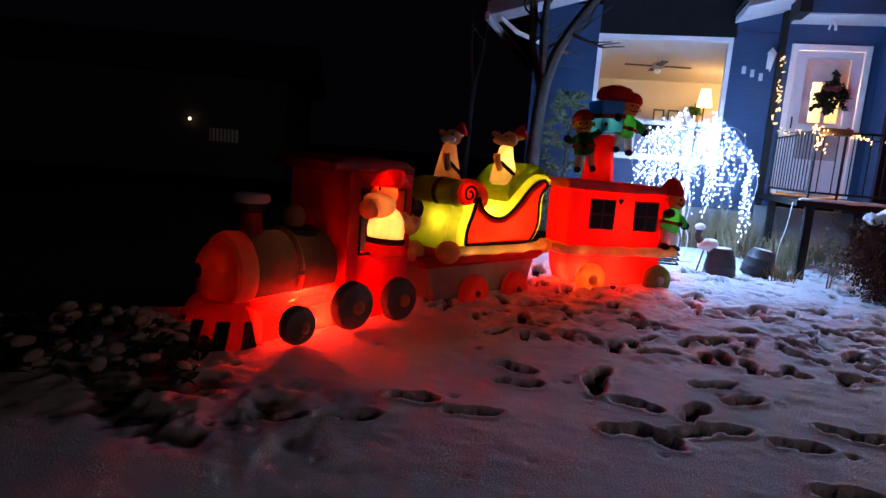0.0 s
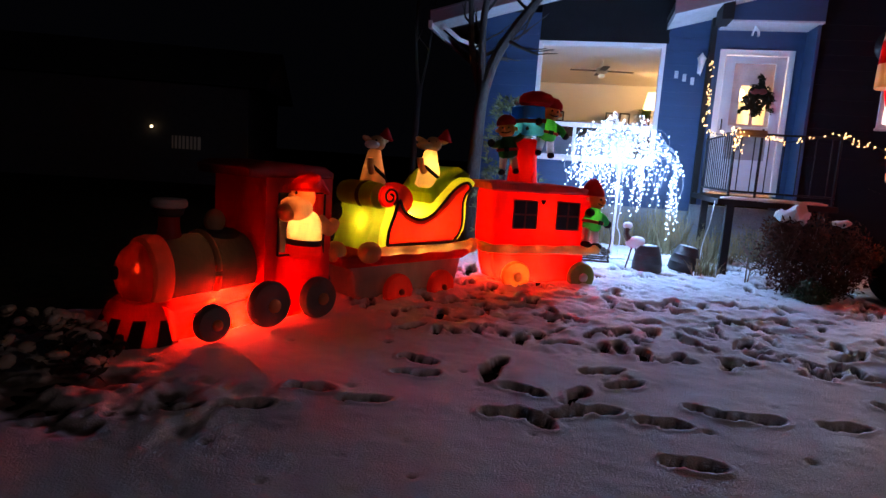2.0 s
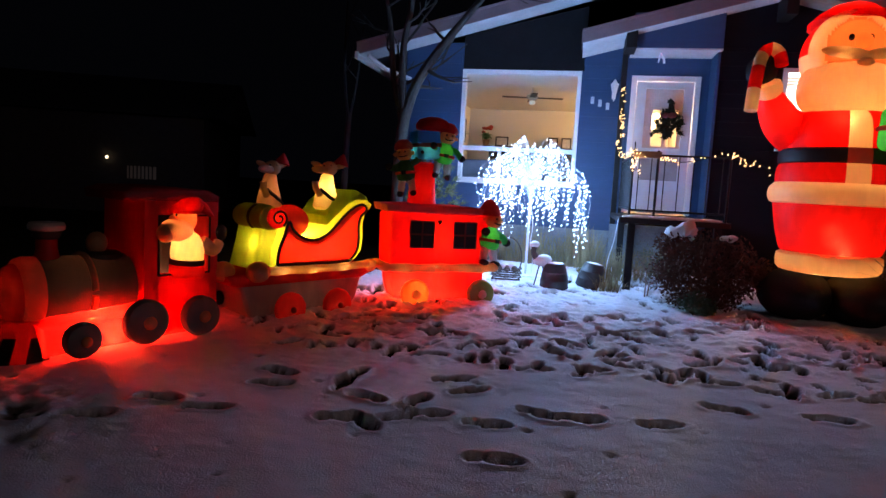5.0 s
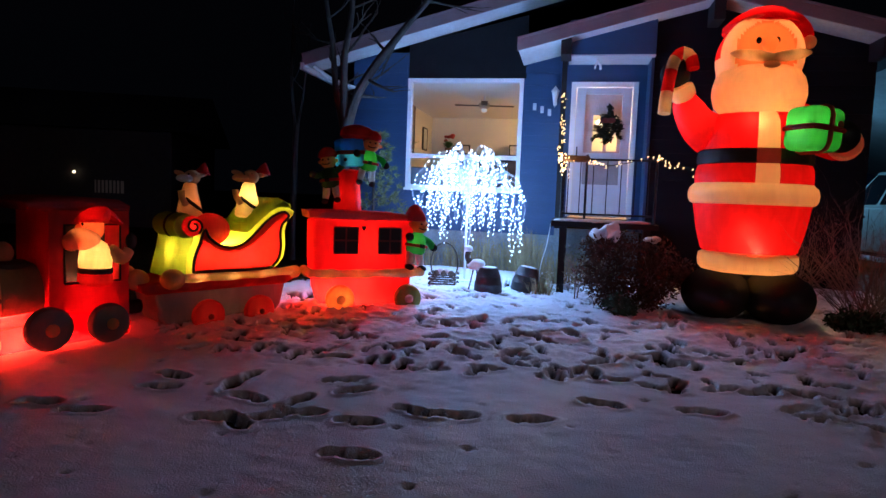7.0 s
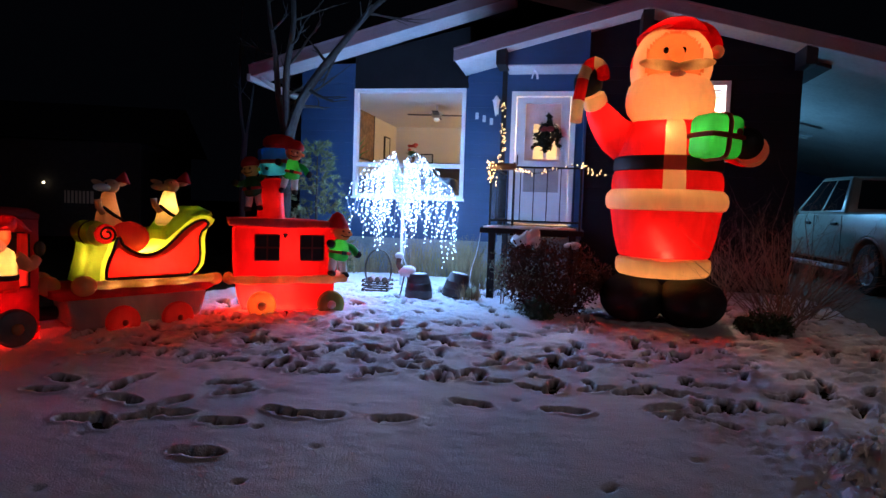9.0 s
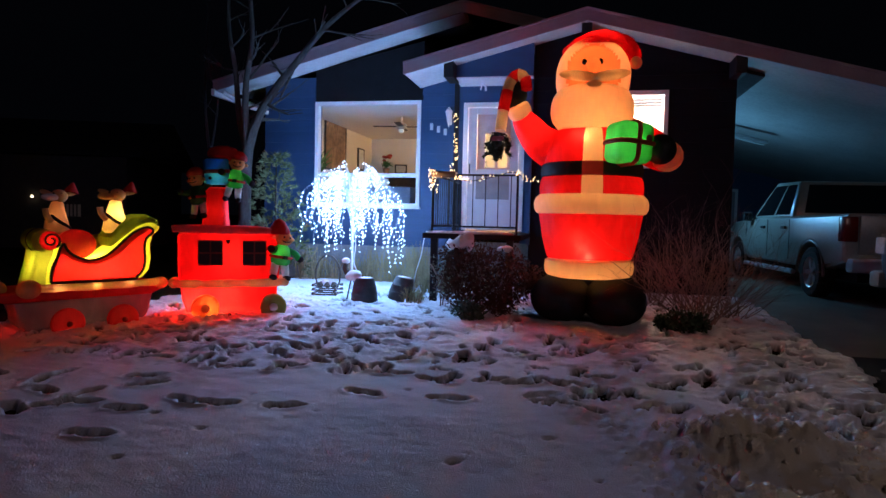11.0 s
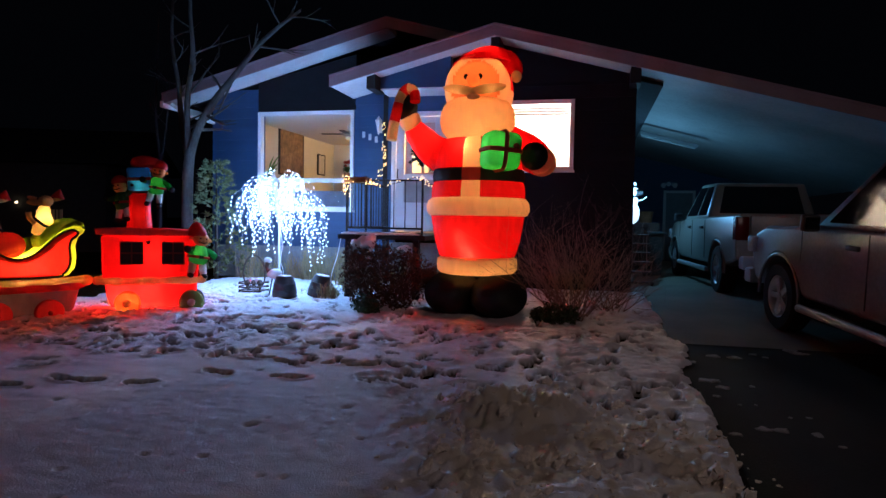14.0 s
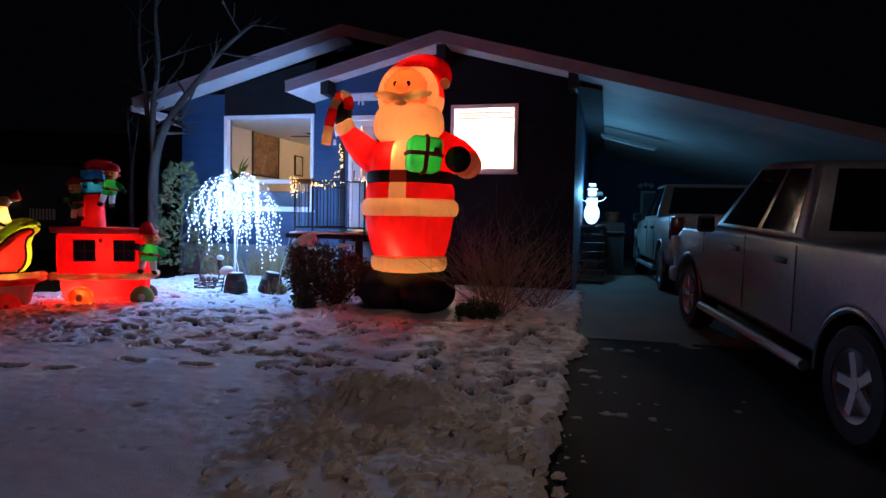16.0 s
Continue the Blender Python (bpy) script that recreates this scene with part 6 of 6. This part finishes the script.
# leafy shrub with snow on its leaves beside the engine
def snowy_leaves(m, label, seed):
    t = thing("leafy_shrub", m, label, "shrub")
    rng = random.Random(seed)
    dark, snowy = B(), B()
    for _ in range(330):
        u, v = rng.uniform(-0.85, 0.75), rng.uniform(-0.42, 0.42)
        h = max(0.03, 0.30 * (1 - (u / 0.95) ** 2) * (1 - (v / 0.6) ** 2)) * rng.uniform(0.5, 1.1)
        T = pose(u, v, h, rng.uniform(-35, 35), rng.uniform(-35, 35), rng.uniform(0, 360))
        L, W_ = rng.uniform(0.05, 0.085), rng.uniform(0.022, 0.036)
        ring = [(-L, 0, -0.012), (-0.3 * L, -W_, 0), (0.5 * L, -W_ * 0.8, 0), (L, 0, -0.015), (0.5 * L, W_ * 0.8, 0), (-0.3 * L, W_, 0)]
        dark.faces.new([dark.verts.new(T @ Vector(q)) for q in ring])
        if rng.random() < (0.62 if noise.noise((u * 3.2, v * 3.2, 1.7)) > 0.0 else 0.1) and h > 0.05:
            ball(snowy, T @ Vector((0, 0, 0.012)), (L * 0.8, W_ * 1.5, 0.030), 0, T.to_3x3().to_4x4(), n=8, k=5)
    part("leaves", dark, paint("dull_leaf", (0.05, 0.04, 0.03), 0.8, vary=0.5), t)
    part("leaf_snow", snowy, paint("leaf_snow", (0.55, 0.47, 0.40), 0.8, vary=0.2), t, "snow lying on the leaves")["kind"] = "stuff"
    return t


snowy_leaves(pose(-2.62, 2.62, -0.13, 0, 0, 25), "low leafy shrub dusted with snow beside the engine", 51)

# ---- garden ornaments ----
BASKETW = paint("grey_twig_wood", (0.10, 0.085, 0.07), 0.85, vary=0.5, scale=20)
bk = thing("twig_basket", pose(1.11, 7.85, 0.14), "rustic twig basket with a tall hoop handle in the snow", "basket")
for i in range(3):
    for y in (-0.12, 0.12):
        part("rail", tube(B(), [(-0.19, y, 0.03 + 0.06 * i), (0.19, y, 0.035 + 0.06 * i)], 0.012, 7), BASKETW, bk)
    for x in (-0.17, 0.17):
        part("rail", tube(B(), [(x, -0.14, 0.05 + 0.06 * i), (x, 0.14, 0.05 + 0.06 * i)], 0.012, 7), BASKETW, bk)
for k in range(2):
    part("hoop", tube(B(), [(0.185 * math.cos(a), 0.02 * k, 0.30 + 0.28 * math.sin(a)) for a in [math.pi * (-0.35 + 1.7 * j / 28) for j in range(29)]], 0.008, 7), BASKETW, bk, "bent twig hoop")
for i in range(5):
    part("ball", ball(B(), (-0.10 + 0.05 * i, 0.02 * (i % 2), 0.16 + 0.03 * (i % 2)), 0.045), SNOW if i % 2 else BASKETW, bk, "snowy ball")
bird = thing("bird_ornament", pose(1.53, 7.62, 0.14), "white ornamental bird on thin legs, capped with snow", "ornament")
part("body", ball(B(), (0.05, 0, 0.33), (0.12, 0.08, 0.075), m=pose(0, 0, 0, 0, -10, 0)), WHITE, bird)
part("neck", tube(B(), smooth_line([(-0.02, 0, 0.35), (-0.07, 0, 0.42), (-0.06, 0, 0.50)], 3), [0.05, 0.045, 0.04, 0.036, 0.034, 0.034, 0.034], 10), BASKETW, bird, "grey neck")
part("head", ball(B(), (-0.06, 0, 0.53), (0.06, 0.045, 0.045)), WHITE, bird)
for x in (-0.03, 0.06):
    part("leg", tube(B(), [(0.03 + x * 0.4, 0, 0.28), (0.02 + x, 0.0, 0.14), (0.0 + x * 1.3, 0.0, 0.0)], 0.01, 6), BASKETW, bird)
POT = paint("dark_glazed_pot", (0.05, 0.05, 0.052), 0.4, vary=0.3, scale=8, bump=0.2)
pot = thing("garden_pot", pose(1.745, 7.62, 0.12), "dark ribbed garden pot standing upside down in snow", "pot", "upturned pots")
bm = B()
lathe(bm, [(0.175, 0.0), (0.185, 0.02), (0.18, 0.05), (0.178, 0.10), (0.182, 0.11), (0.176, 0.12), (0.16, 0.20), (0.163, 0.21), (0.155, 0.22), (0.125, 0.31), (0.12, 0.32), (0.09, 0.325)], n=32)
part("body", bm, POT, pot)
part("snow_top", lathe(B(), [(0.10, 0.325), (0.10, 0.33), (0.05, 0.336)], n=20), SNOW, pot)
copy_thing(pot, pose(2.19, 7.86, 0.13, 4, 9, 40))
cb = B()
leafball(cb, (0, 0, 0.08), 0.10, 180, 0.035, random.Random(2))
solid("frosted_plant", cb, paint("pale_leaf", (0.45, 0.45, 0.25), 0.7), pose(2.45, 7.75, 0.12), "pale frosted leafy plant in the garden bed", "plant")

# ---- carport: steps, snowman, bins ----
steps = tagged(new("carport_steps"), "dark wooden steps up to the side door", "steps", "", "structure")
for i in range(7):
    part("tread", box(B(), (6.81, 11.1 + 0.25 * i, 0.21 + 0.17 * i), (7.30, 11.37 + 0.25 * i, 0.25 + 0.17 * i), bevel=0.004), DARKWOOD, steps, smooth=False)
part("landing", box(B(), (6.81, 12.85, 1.24), (7.30, 14.4, 1.30)), DARKWOOD, steps, smooth=False)
for x in (6.83, 7.27):
    part("post", box(B(), (x - 0.03, 12.9, 0.15), (x + 0.03, 12.98, 1.24)), DARKWOOD, steps, smooth=False)
    part("stringer", box(B(), (x - 0.02, 11.1, 0.15), (x + 0.02, 11.2, 0.25)), DARKWOOD, steps, smooth=False)
SNOWMAN = glow("lit_snowman", (0.62, 0.84, 1.0), 1.5)
sm = thing("light_snowman", pose(7.0, 13.3, 1.30), "glowing white wire snowman in a hat and scarf", "light ornament")
part("body", ball(ball(ball(B(), (0, 0, 0.24), (0.17, 0.15, 0.24)), (0, 0, 0.50), (0.13, 0.12, 0.15)), (0, 0, 0.68), (0.095, 0.09, 0.10)), SNOWMAN, sm, "glowing body")
part("hat", lathe(B(), [(0.12, 0.76), (0.12, 0.78), (0.075, 0.785), (0.08, 0.90)], n=20), SNOWMAN, sm)
part("hat_band", lathe(B(), [(0.085, 0.79), (0.087, 0.80), (0.087, 0.83), (0.085, 0.84)], n=20), BEAM, sm)
part("scarf", tube(tube(B(), [(0.11 * math.cos(a), 0.10 * math.sin(a), 0.60) for a in [6.283 * k / 20 for k in range(21)]], 0.022, 8), [(0.1, -0.06, 0.66), (0.22, -0.06, 0.68)], 0.05, 8), BEAM, sm, "dark scarf")
for sx in (-1, 1):
    part("arm", tube(B(), [(0.11 * sx, 0, 0.5), (0.24 * sx, 0, 0.54), (0.30 * sx, 0, 0.60)], 0.008, 6), SNOWMAN, sm)
BIN = paint("black_plastic", (0.02, 0.022, 0.022), 0.5)
bn = thing("waste_bin", pose(7.52, 13.6, 0.2), "black wheeled waste bin beside the steps", "bin")
part("body", lathe(B(), [(0.21, 0), (0.24, 0.85), (0.26, 0.88), (0.25, 0.9)], Matrix.Rotation(0.785, 4, "Z"), n=4), BIN, bn, smooth=False)
part("lid", box(B(), (-0.22, -0.22, 0.90), (0.22, 0.22, 0.95), bevel=0.02), BIN, bn)
bx = thing("storage_box", pose(7.45, 15.2, 0.2), "stacked garden boxes and a clay pot by the wall", "box")
part("crate", box(B(), (-0.3, -0.3, 0), (0.3, 0.3, 1.15), bevel=0.01), DARKWOOD, bx, smooth=False)
part("pot", lathe(B(), [(0.14, 1.15), (0.18, 1.40), (0.19, 1.42)], n=20), WOOD, bx)
dr = tagged(new("door_2"), "white framed side door at the carport's back", "door", "", "structure")
part("door_frame", box(box(box(B(), (8.34, 19.96, 0.2), (8.42, 20.0, 2.30)), (9.2, 19.96, 0.2), (9.28, 20.0, 2.30)), (8.34, 19.96, 2.30), (9.28, 20.0, 2.38)), WHITE, dr, smooth=False)
part("leaf", box(B(), (8.42, 19.97, 0.2), (9.2, 20.0, 2.30)), paint("dim_door", (0.25, 0.26, 0.28), 0.5), dr, smooth=False)
fd = thing("flood_lamp", pose(8.48, 19.98, 2.58), "white twin flood lamp, unlit, on the back wall", "flood lamp")
part("plate", lathe(B(), [(0.07, 0), (0.07, 0.03)], pose(0, 0, 0, 90, 0, 0), n=16), WHITE, fd)
for sx in (-1, 1):
    part("head", lathe(B(), [(0.03, 0), (0.06, 0.08), (0.08, 0.16)], pose(0.1 * sx, -0.06, 0, 110, 0, 30 * sx), n=16), WHITE, fd)
tb = thing("ceiling_tube_light", pose(7.75, 13.6, 3.17, 0, 14.7, 0), "long unlit fluorescent fixture on the carport ceiling", "ceiling light")
part("housing", box(B(), (-0.62, -0.07, -0.05), (0.62, 0.07, 0.02), bevel=0.01), paint("dull_metal", (0.22, 0.22, 0.21), 0.5), tb, smooth=False)
part("tube", tube(B(), [(-0.58, 0, -0.07), (0.58, 0, -0.07)], 0.02, 8), paint("grey_tube", (0.35, 0.35, 0.33), 0.4), tb)

# ---- pickups ----
def pickup(m, label, colour, dirty):
    """A crew cab pickup; u forwards, v to its left, w up."""
    t = thing("pickup_truck", m @ pose(0, 0, 0, 0, 0, 90), label, "pickup truck", "parked pickups")
    PAINT = paint("truck_paint_shaded", colour, 0.33, vary=dirty, scale=2.0, bump=0.02, fine=25, spec=0.5)
    TRIM = paint("truck_trim", (0.02, 0.02, 0.022), 0.5)
    CHROME = paint("chrome", (0.60, 0.60, 0.62), 0.28, metal=0.55, vary=0.1)
    TYRE = paint("tyre_rubber", (0.015, 0.015, 0.016), 0.85, vary=0.3)
    TINT = paint("tinted_glass", (0.006, 0.007, 0.008), 0.08, vary=0.1, bump=0.0, spec=0.3)
    RW, FW, WR = -1.78, 1.90, 0.40
    arch = lambda c: [(c + 0.50 * math.cos(a), WR + 0.50 * math.sin(a)) for a in [math.pi * (0.94 - 0.88 * k / 12) for k in range(13)]]
    poly = [(-2.86, 0.62), (-2.30, 0.50)] + arch(RW) + [(-1.2, 0.46), (1.36, 0.46)] + arch(FW) + [(2.48, 0.45), (2.86, 0.50), (2.92, 0.80), (2.86, 1.08), (2.5, 1.20), (1.25, 1.27), (-0.80, 1.30), (-2.86, 1.33)]
    bm = puff(B(), poly, -0.98, 0.98, 0.05)
    for z in (0.58, 0.70, 0.82, 0.94, 1.06, 1.18):
        bmesh.ops.bisect_plane(bm, geom=list(bm.verts) + list(bm.edges) + list(bm.faces), plane_co=(0, 0, z), plane_no=(0, 0, 1))
    for x in (-2.6, -1.2, -0.4, 0.4, 1.2, 1.6, 2.0, 2.4, 2.7):
        bmesh.ops.bisect_plane(bm, geom=list(bm.verts) + list(bm.edges) + list(bm.faces), plane_co=(x, 0, 0), plane_no=(1, 0, 0))
    for v in bm.verts:
        x, z = v.co.x, v.co.z
        v.co.y *= 1 - 0.07 * min(1, abs(z - 0.86) / 0.5) ** 2 - 0.10 * max(0, (x - 1.7) / 1.2) ** 2
        for c in (RW, FW):
            v.co.y *= 1 + 0.022 * math.exp(-(((math.hypot(x - c, z - WR) - 0.52) / 0.10) ** 2))
        if abs(v.co.y) < 0.6 and x > 1.3 and z > 1.1:
            v.co.z += 0.05
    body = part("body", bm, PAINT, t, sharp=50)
    # cab
    lo = [(-0.84, 0.93, 1.27), (1.30, 0.93, 1.25), (1.30, -0.93, 1.25), (-0.84, -0.93, 1.27)]
    hi = [(-0.68, 0.76, 1.93), (0.42, 0.76, 1.95), (0.42, -0.76, 1.95), (-0.68, -0.76, 1.93)]
    bm = B()
    a, b = [bm.verts.new(p) for p in lo], [bm.verts.new(p) for p in hi]
    ring_faces(bm, [a, b])
    cap(bm, a[::-1])
    cap(bm, b)
    bmesh.ops.bevel(bm, geom=[e for e in bm.edges], offset=0.05, segments=3, affect="EDGES", profile=0.5)
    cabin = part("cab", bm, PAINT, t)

    def face(q, out, name, material, s0, s1, t0, t1):
        """A flush pane on the quad q (near low, far low, far high, near high)."""
        q = [Vector(p) for p in q]
        at = lambda s, r: q[0].lerp(q[1], s).lerp(q[3].lerp(q[2], s), r)
        bm = B()
        c = [at(s0, t0), at(s1, t0), at(s1, t1), at(s0, t1)]
        nrm = (c[1] - c[0]).cross(c[3] - c[0]).normalized() * out
        f = [bm.verts.new(p + nrm * 0.008) for p in c]
        g = [bm.verts.new(p - nrm * 0.03) for p in c]
        ring_faces(bm, [f, g]); cap(bm, f); cap(bm, g)
        part(name, bm, material, cabin, smooth=False)

    for sgn in (1, -1):
        ql = [Vector((p[0], p[1] * sgn, p[2])) for p in (lo[0], lo[1], hi[1], hi[0])]
        o = -1 if sgn > 0 else 1
        face(ql, o, "rear_side_window", TINT, 0.07, 0.40, 0.10, 0.90)
        face(ql, o, "front_side_window", TINT, 0.45, 0.90, 0.10, 0.90)
        for u in (1.42, 0.20, -0.86):
            part("door_seam", box(B(), (u - 0.006, 0.977 * sgn, 0.55), (u + 0.006, 0.984 * sgn, 1.25)), TRIM, body, smooth=False)
        for u in (0.34, -0.70):
            part("door_handle", box(B(), (u - 0.0, 0.97 * sgn, 1.08), (u + 0.20, 1.005 * sgn, 1.13), bevel=0.01), TRIM, body, "dark handle")
        mir = part("mirror", box(B(), (1.04, 0.98 * sgn, 1.22), (1.14, 1.16 * sgn, 1.40), bevel=0.03), TRIM, t, "dark wing mirror")
        part("mirror_glass", box(B(), (1.034, 1.0 * sgn, 1.25), (1.04, 1.14 * sgn, 1.37)), TINT, mir, smooth=False)
        part("side_step", tube(B(), [(-1.15, 1.0 * sgn, 0.36), (1.35, 1.0 * sgn, 0.36)], 0.045, 10), CHROME, t, "chrome side step")
        part("tail_lamp", box(B(), (-2.90, 0.80 * sgn, 0.92), (-2.70, 0.99 * sgn, 1.28), bevel=0.02), paint("red_lens", (0.12, 0.006, 0.006), 0.2), t, "dark red tail lamp")
        part("headlamp", box(B(), (2.74, 0.66 * sgn, 0.84), (2.92, 0.96 * sgn, 1.05), bevel=0.03), paint("lens", (0.5, 0.5, 0.52), 0.1), t)
        for c in (RW, FW):
            T = Matrix.Translation((c, 0.74 * sgn, WR)) @ pose(0, 0, 0, -90 * sgn, 0, 0)
            w = part("wheel", lathe(B(), [(0.24, 0.0), (0.37, 0.0), (0.40, 0.03), (0.40, 0.22), (0.37, 0.25), (0.25, 0.25), (0.24, 0.18)], T, n=32, ends=False), TYRE, t, "black tyre")
            bm = B()
            lathe(bm, [(0.001, 0.238), (0.05, 0.235), (0.06, 0.18), (0.20, 0.15), (0.225, 0.225), (0.252, 0.245)], T, n=32, ends=False)
            part("rim", bm, CHROME, w, "bright rim")
            for k in range(5):
                part("spoke", box(B(), (0.03, -0.035, 0.19), (0.22, 0.035, 0.225), m=T @ pose(0, 0, 0, 0, 0, 72 * k)), CHROME, w, smooth=False)
            ar = [(c + 0.50 * math.cos(a), 0.985 * sgn, WR + 0.50 * math.sin(a)) for a in [math.pi * (1.02 - 1.04 * k / 16) for k in range(17)]]
            part("arch_lip", tube(B(), ar, 0.022, 6), PAINT, body)
    face([lo[1], lo[2], hi[2], hi[1]], -1, "windscreen", TINT, 0.07, 0.93, 0.08, 0.92)
    face([lo[3], lo[0], hi[0], hi[3]], -1, "rear_window", TINT, 0.10, 0.90, 0.15, 0.90)
    part("rear_bumper", box(B(), (-3.02, -0.92, 0.48), (-2.80, 0.92, 0.68), bevel=0.04), CHROME, t, "chrome rear bumper")
    part("tailgate", box(B(), (-2.90, -0.78, 0.74), (-2.84, 0.78, 1.30), bevel=0.015), PAINT, t)
    part("badge", box(B(), (-2.906, -0.5, 1.0), (-2.895, 0.5, 1.05)), CHROME, t, "bright lettering strip", smooth=False)
    part("grille", box(B(), (2.86, -0.62, 0.62), (2.95, 0.62, 1.05), bevel=0.02), TRIM, t)
    part("front_bumper", box(B(), (2.82, -0.94, 0.42), (3.02, 0.94, 0.62), bevel=0.04), CHROME, t)
    part("underbody", box(B(), (-2.7, -0.70, 0.32), (2.7, 0.70, 0.70)), BEAM, t, "black underbody", smooth=False)
    return t


# white and silver bodies given dark grey paint that stands in for shade
pickup(pose(9.12, 12.36, 0.165, 0, 0, 3.5), "white crew cab pickup under the carport, paint darkened for shade", (0.22, 0.22, 0.19), 0.15)
pickup(pose(9.61, 5.49, -0.022, 3.1, 0, 9.5), "silver crew cab pickup on the driveway, paint darkened for shade", (0.14, 0.14, 0.155), 0.3)

# ---- neighbour's house in the dark ----
nb = thing("neighbour_house", pose(-14.0, 13.6, 0.15, 0, 0, 20), "dark neighbouring bungalow with one lit window", "house")
DARKWALL = paint("dark_stucco", (0.06, 0.055, 0.05), 0.9, vary=0.3)
part("wall", box(B(), (-6, 0, 0), (6, 6, 2.7)), DARKWALL, nb, smooth=False)
bm = B()
f, g = [bm.verts.new(p) for p in ((-6.5, -0.5, 2.7), (6.5, -0.5, 2.7), (6.5, 3, 4.1), (-6.5, 3, 4.1))], [bm.verts.new(p) for p in ((-6.5, 6.5, 2.7), (6.5, 6.5, 2.7), (6.5, 3.01, 4.1), (-6.5, 3.01, 4.1))]
bm.faces.new(f); bm.faces.new(g)
bm.faces.new((f[0], f[3], g[3], g[0])); bm.faces.new((f[1], g[1], g[2], f[2])); bm.faces.new((f[3], f[2], g[2], g[3]))
part("roof", bm, SHINGLE, nb, smooth=False)
part("porch_bulb", ball(B(), (3.5, -0.12, 1.50), 0.04), glow("porch_bulb", (1.0, 0.8, 0.5), 3.0), nb, "small lit porch bulb")
nw = part("window", box(B(), (4.0, -0.04, 0.95), (4.75, 0.0, 1.30)), glow("dim_window", (0.55, 0.45, 0.32), 0.009), nb, "dim window with blinds", smooth=False)
for i in range(7):
    part("blind_slat", box(B(), (4.05 + 0.1 * i, -0.06, 0.95), (4.08 + 0.1 * i, -0.042, 1.30)), DARKWALL, nw, smooth=False)
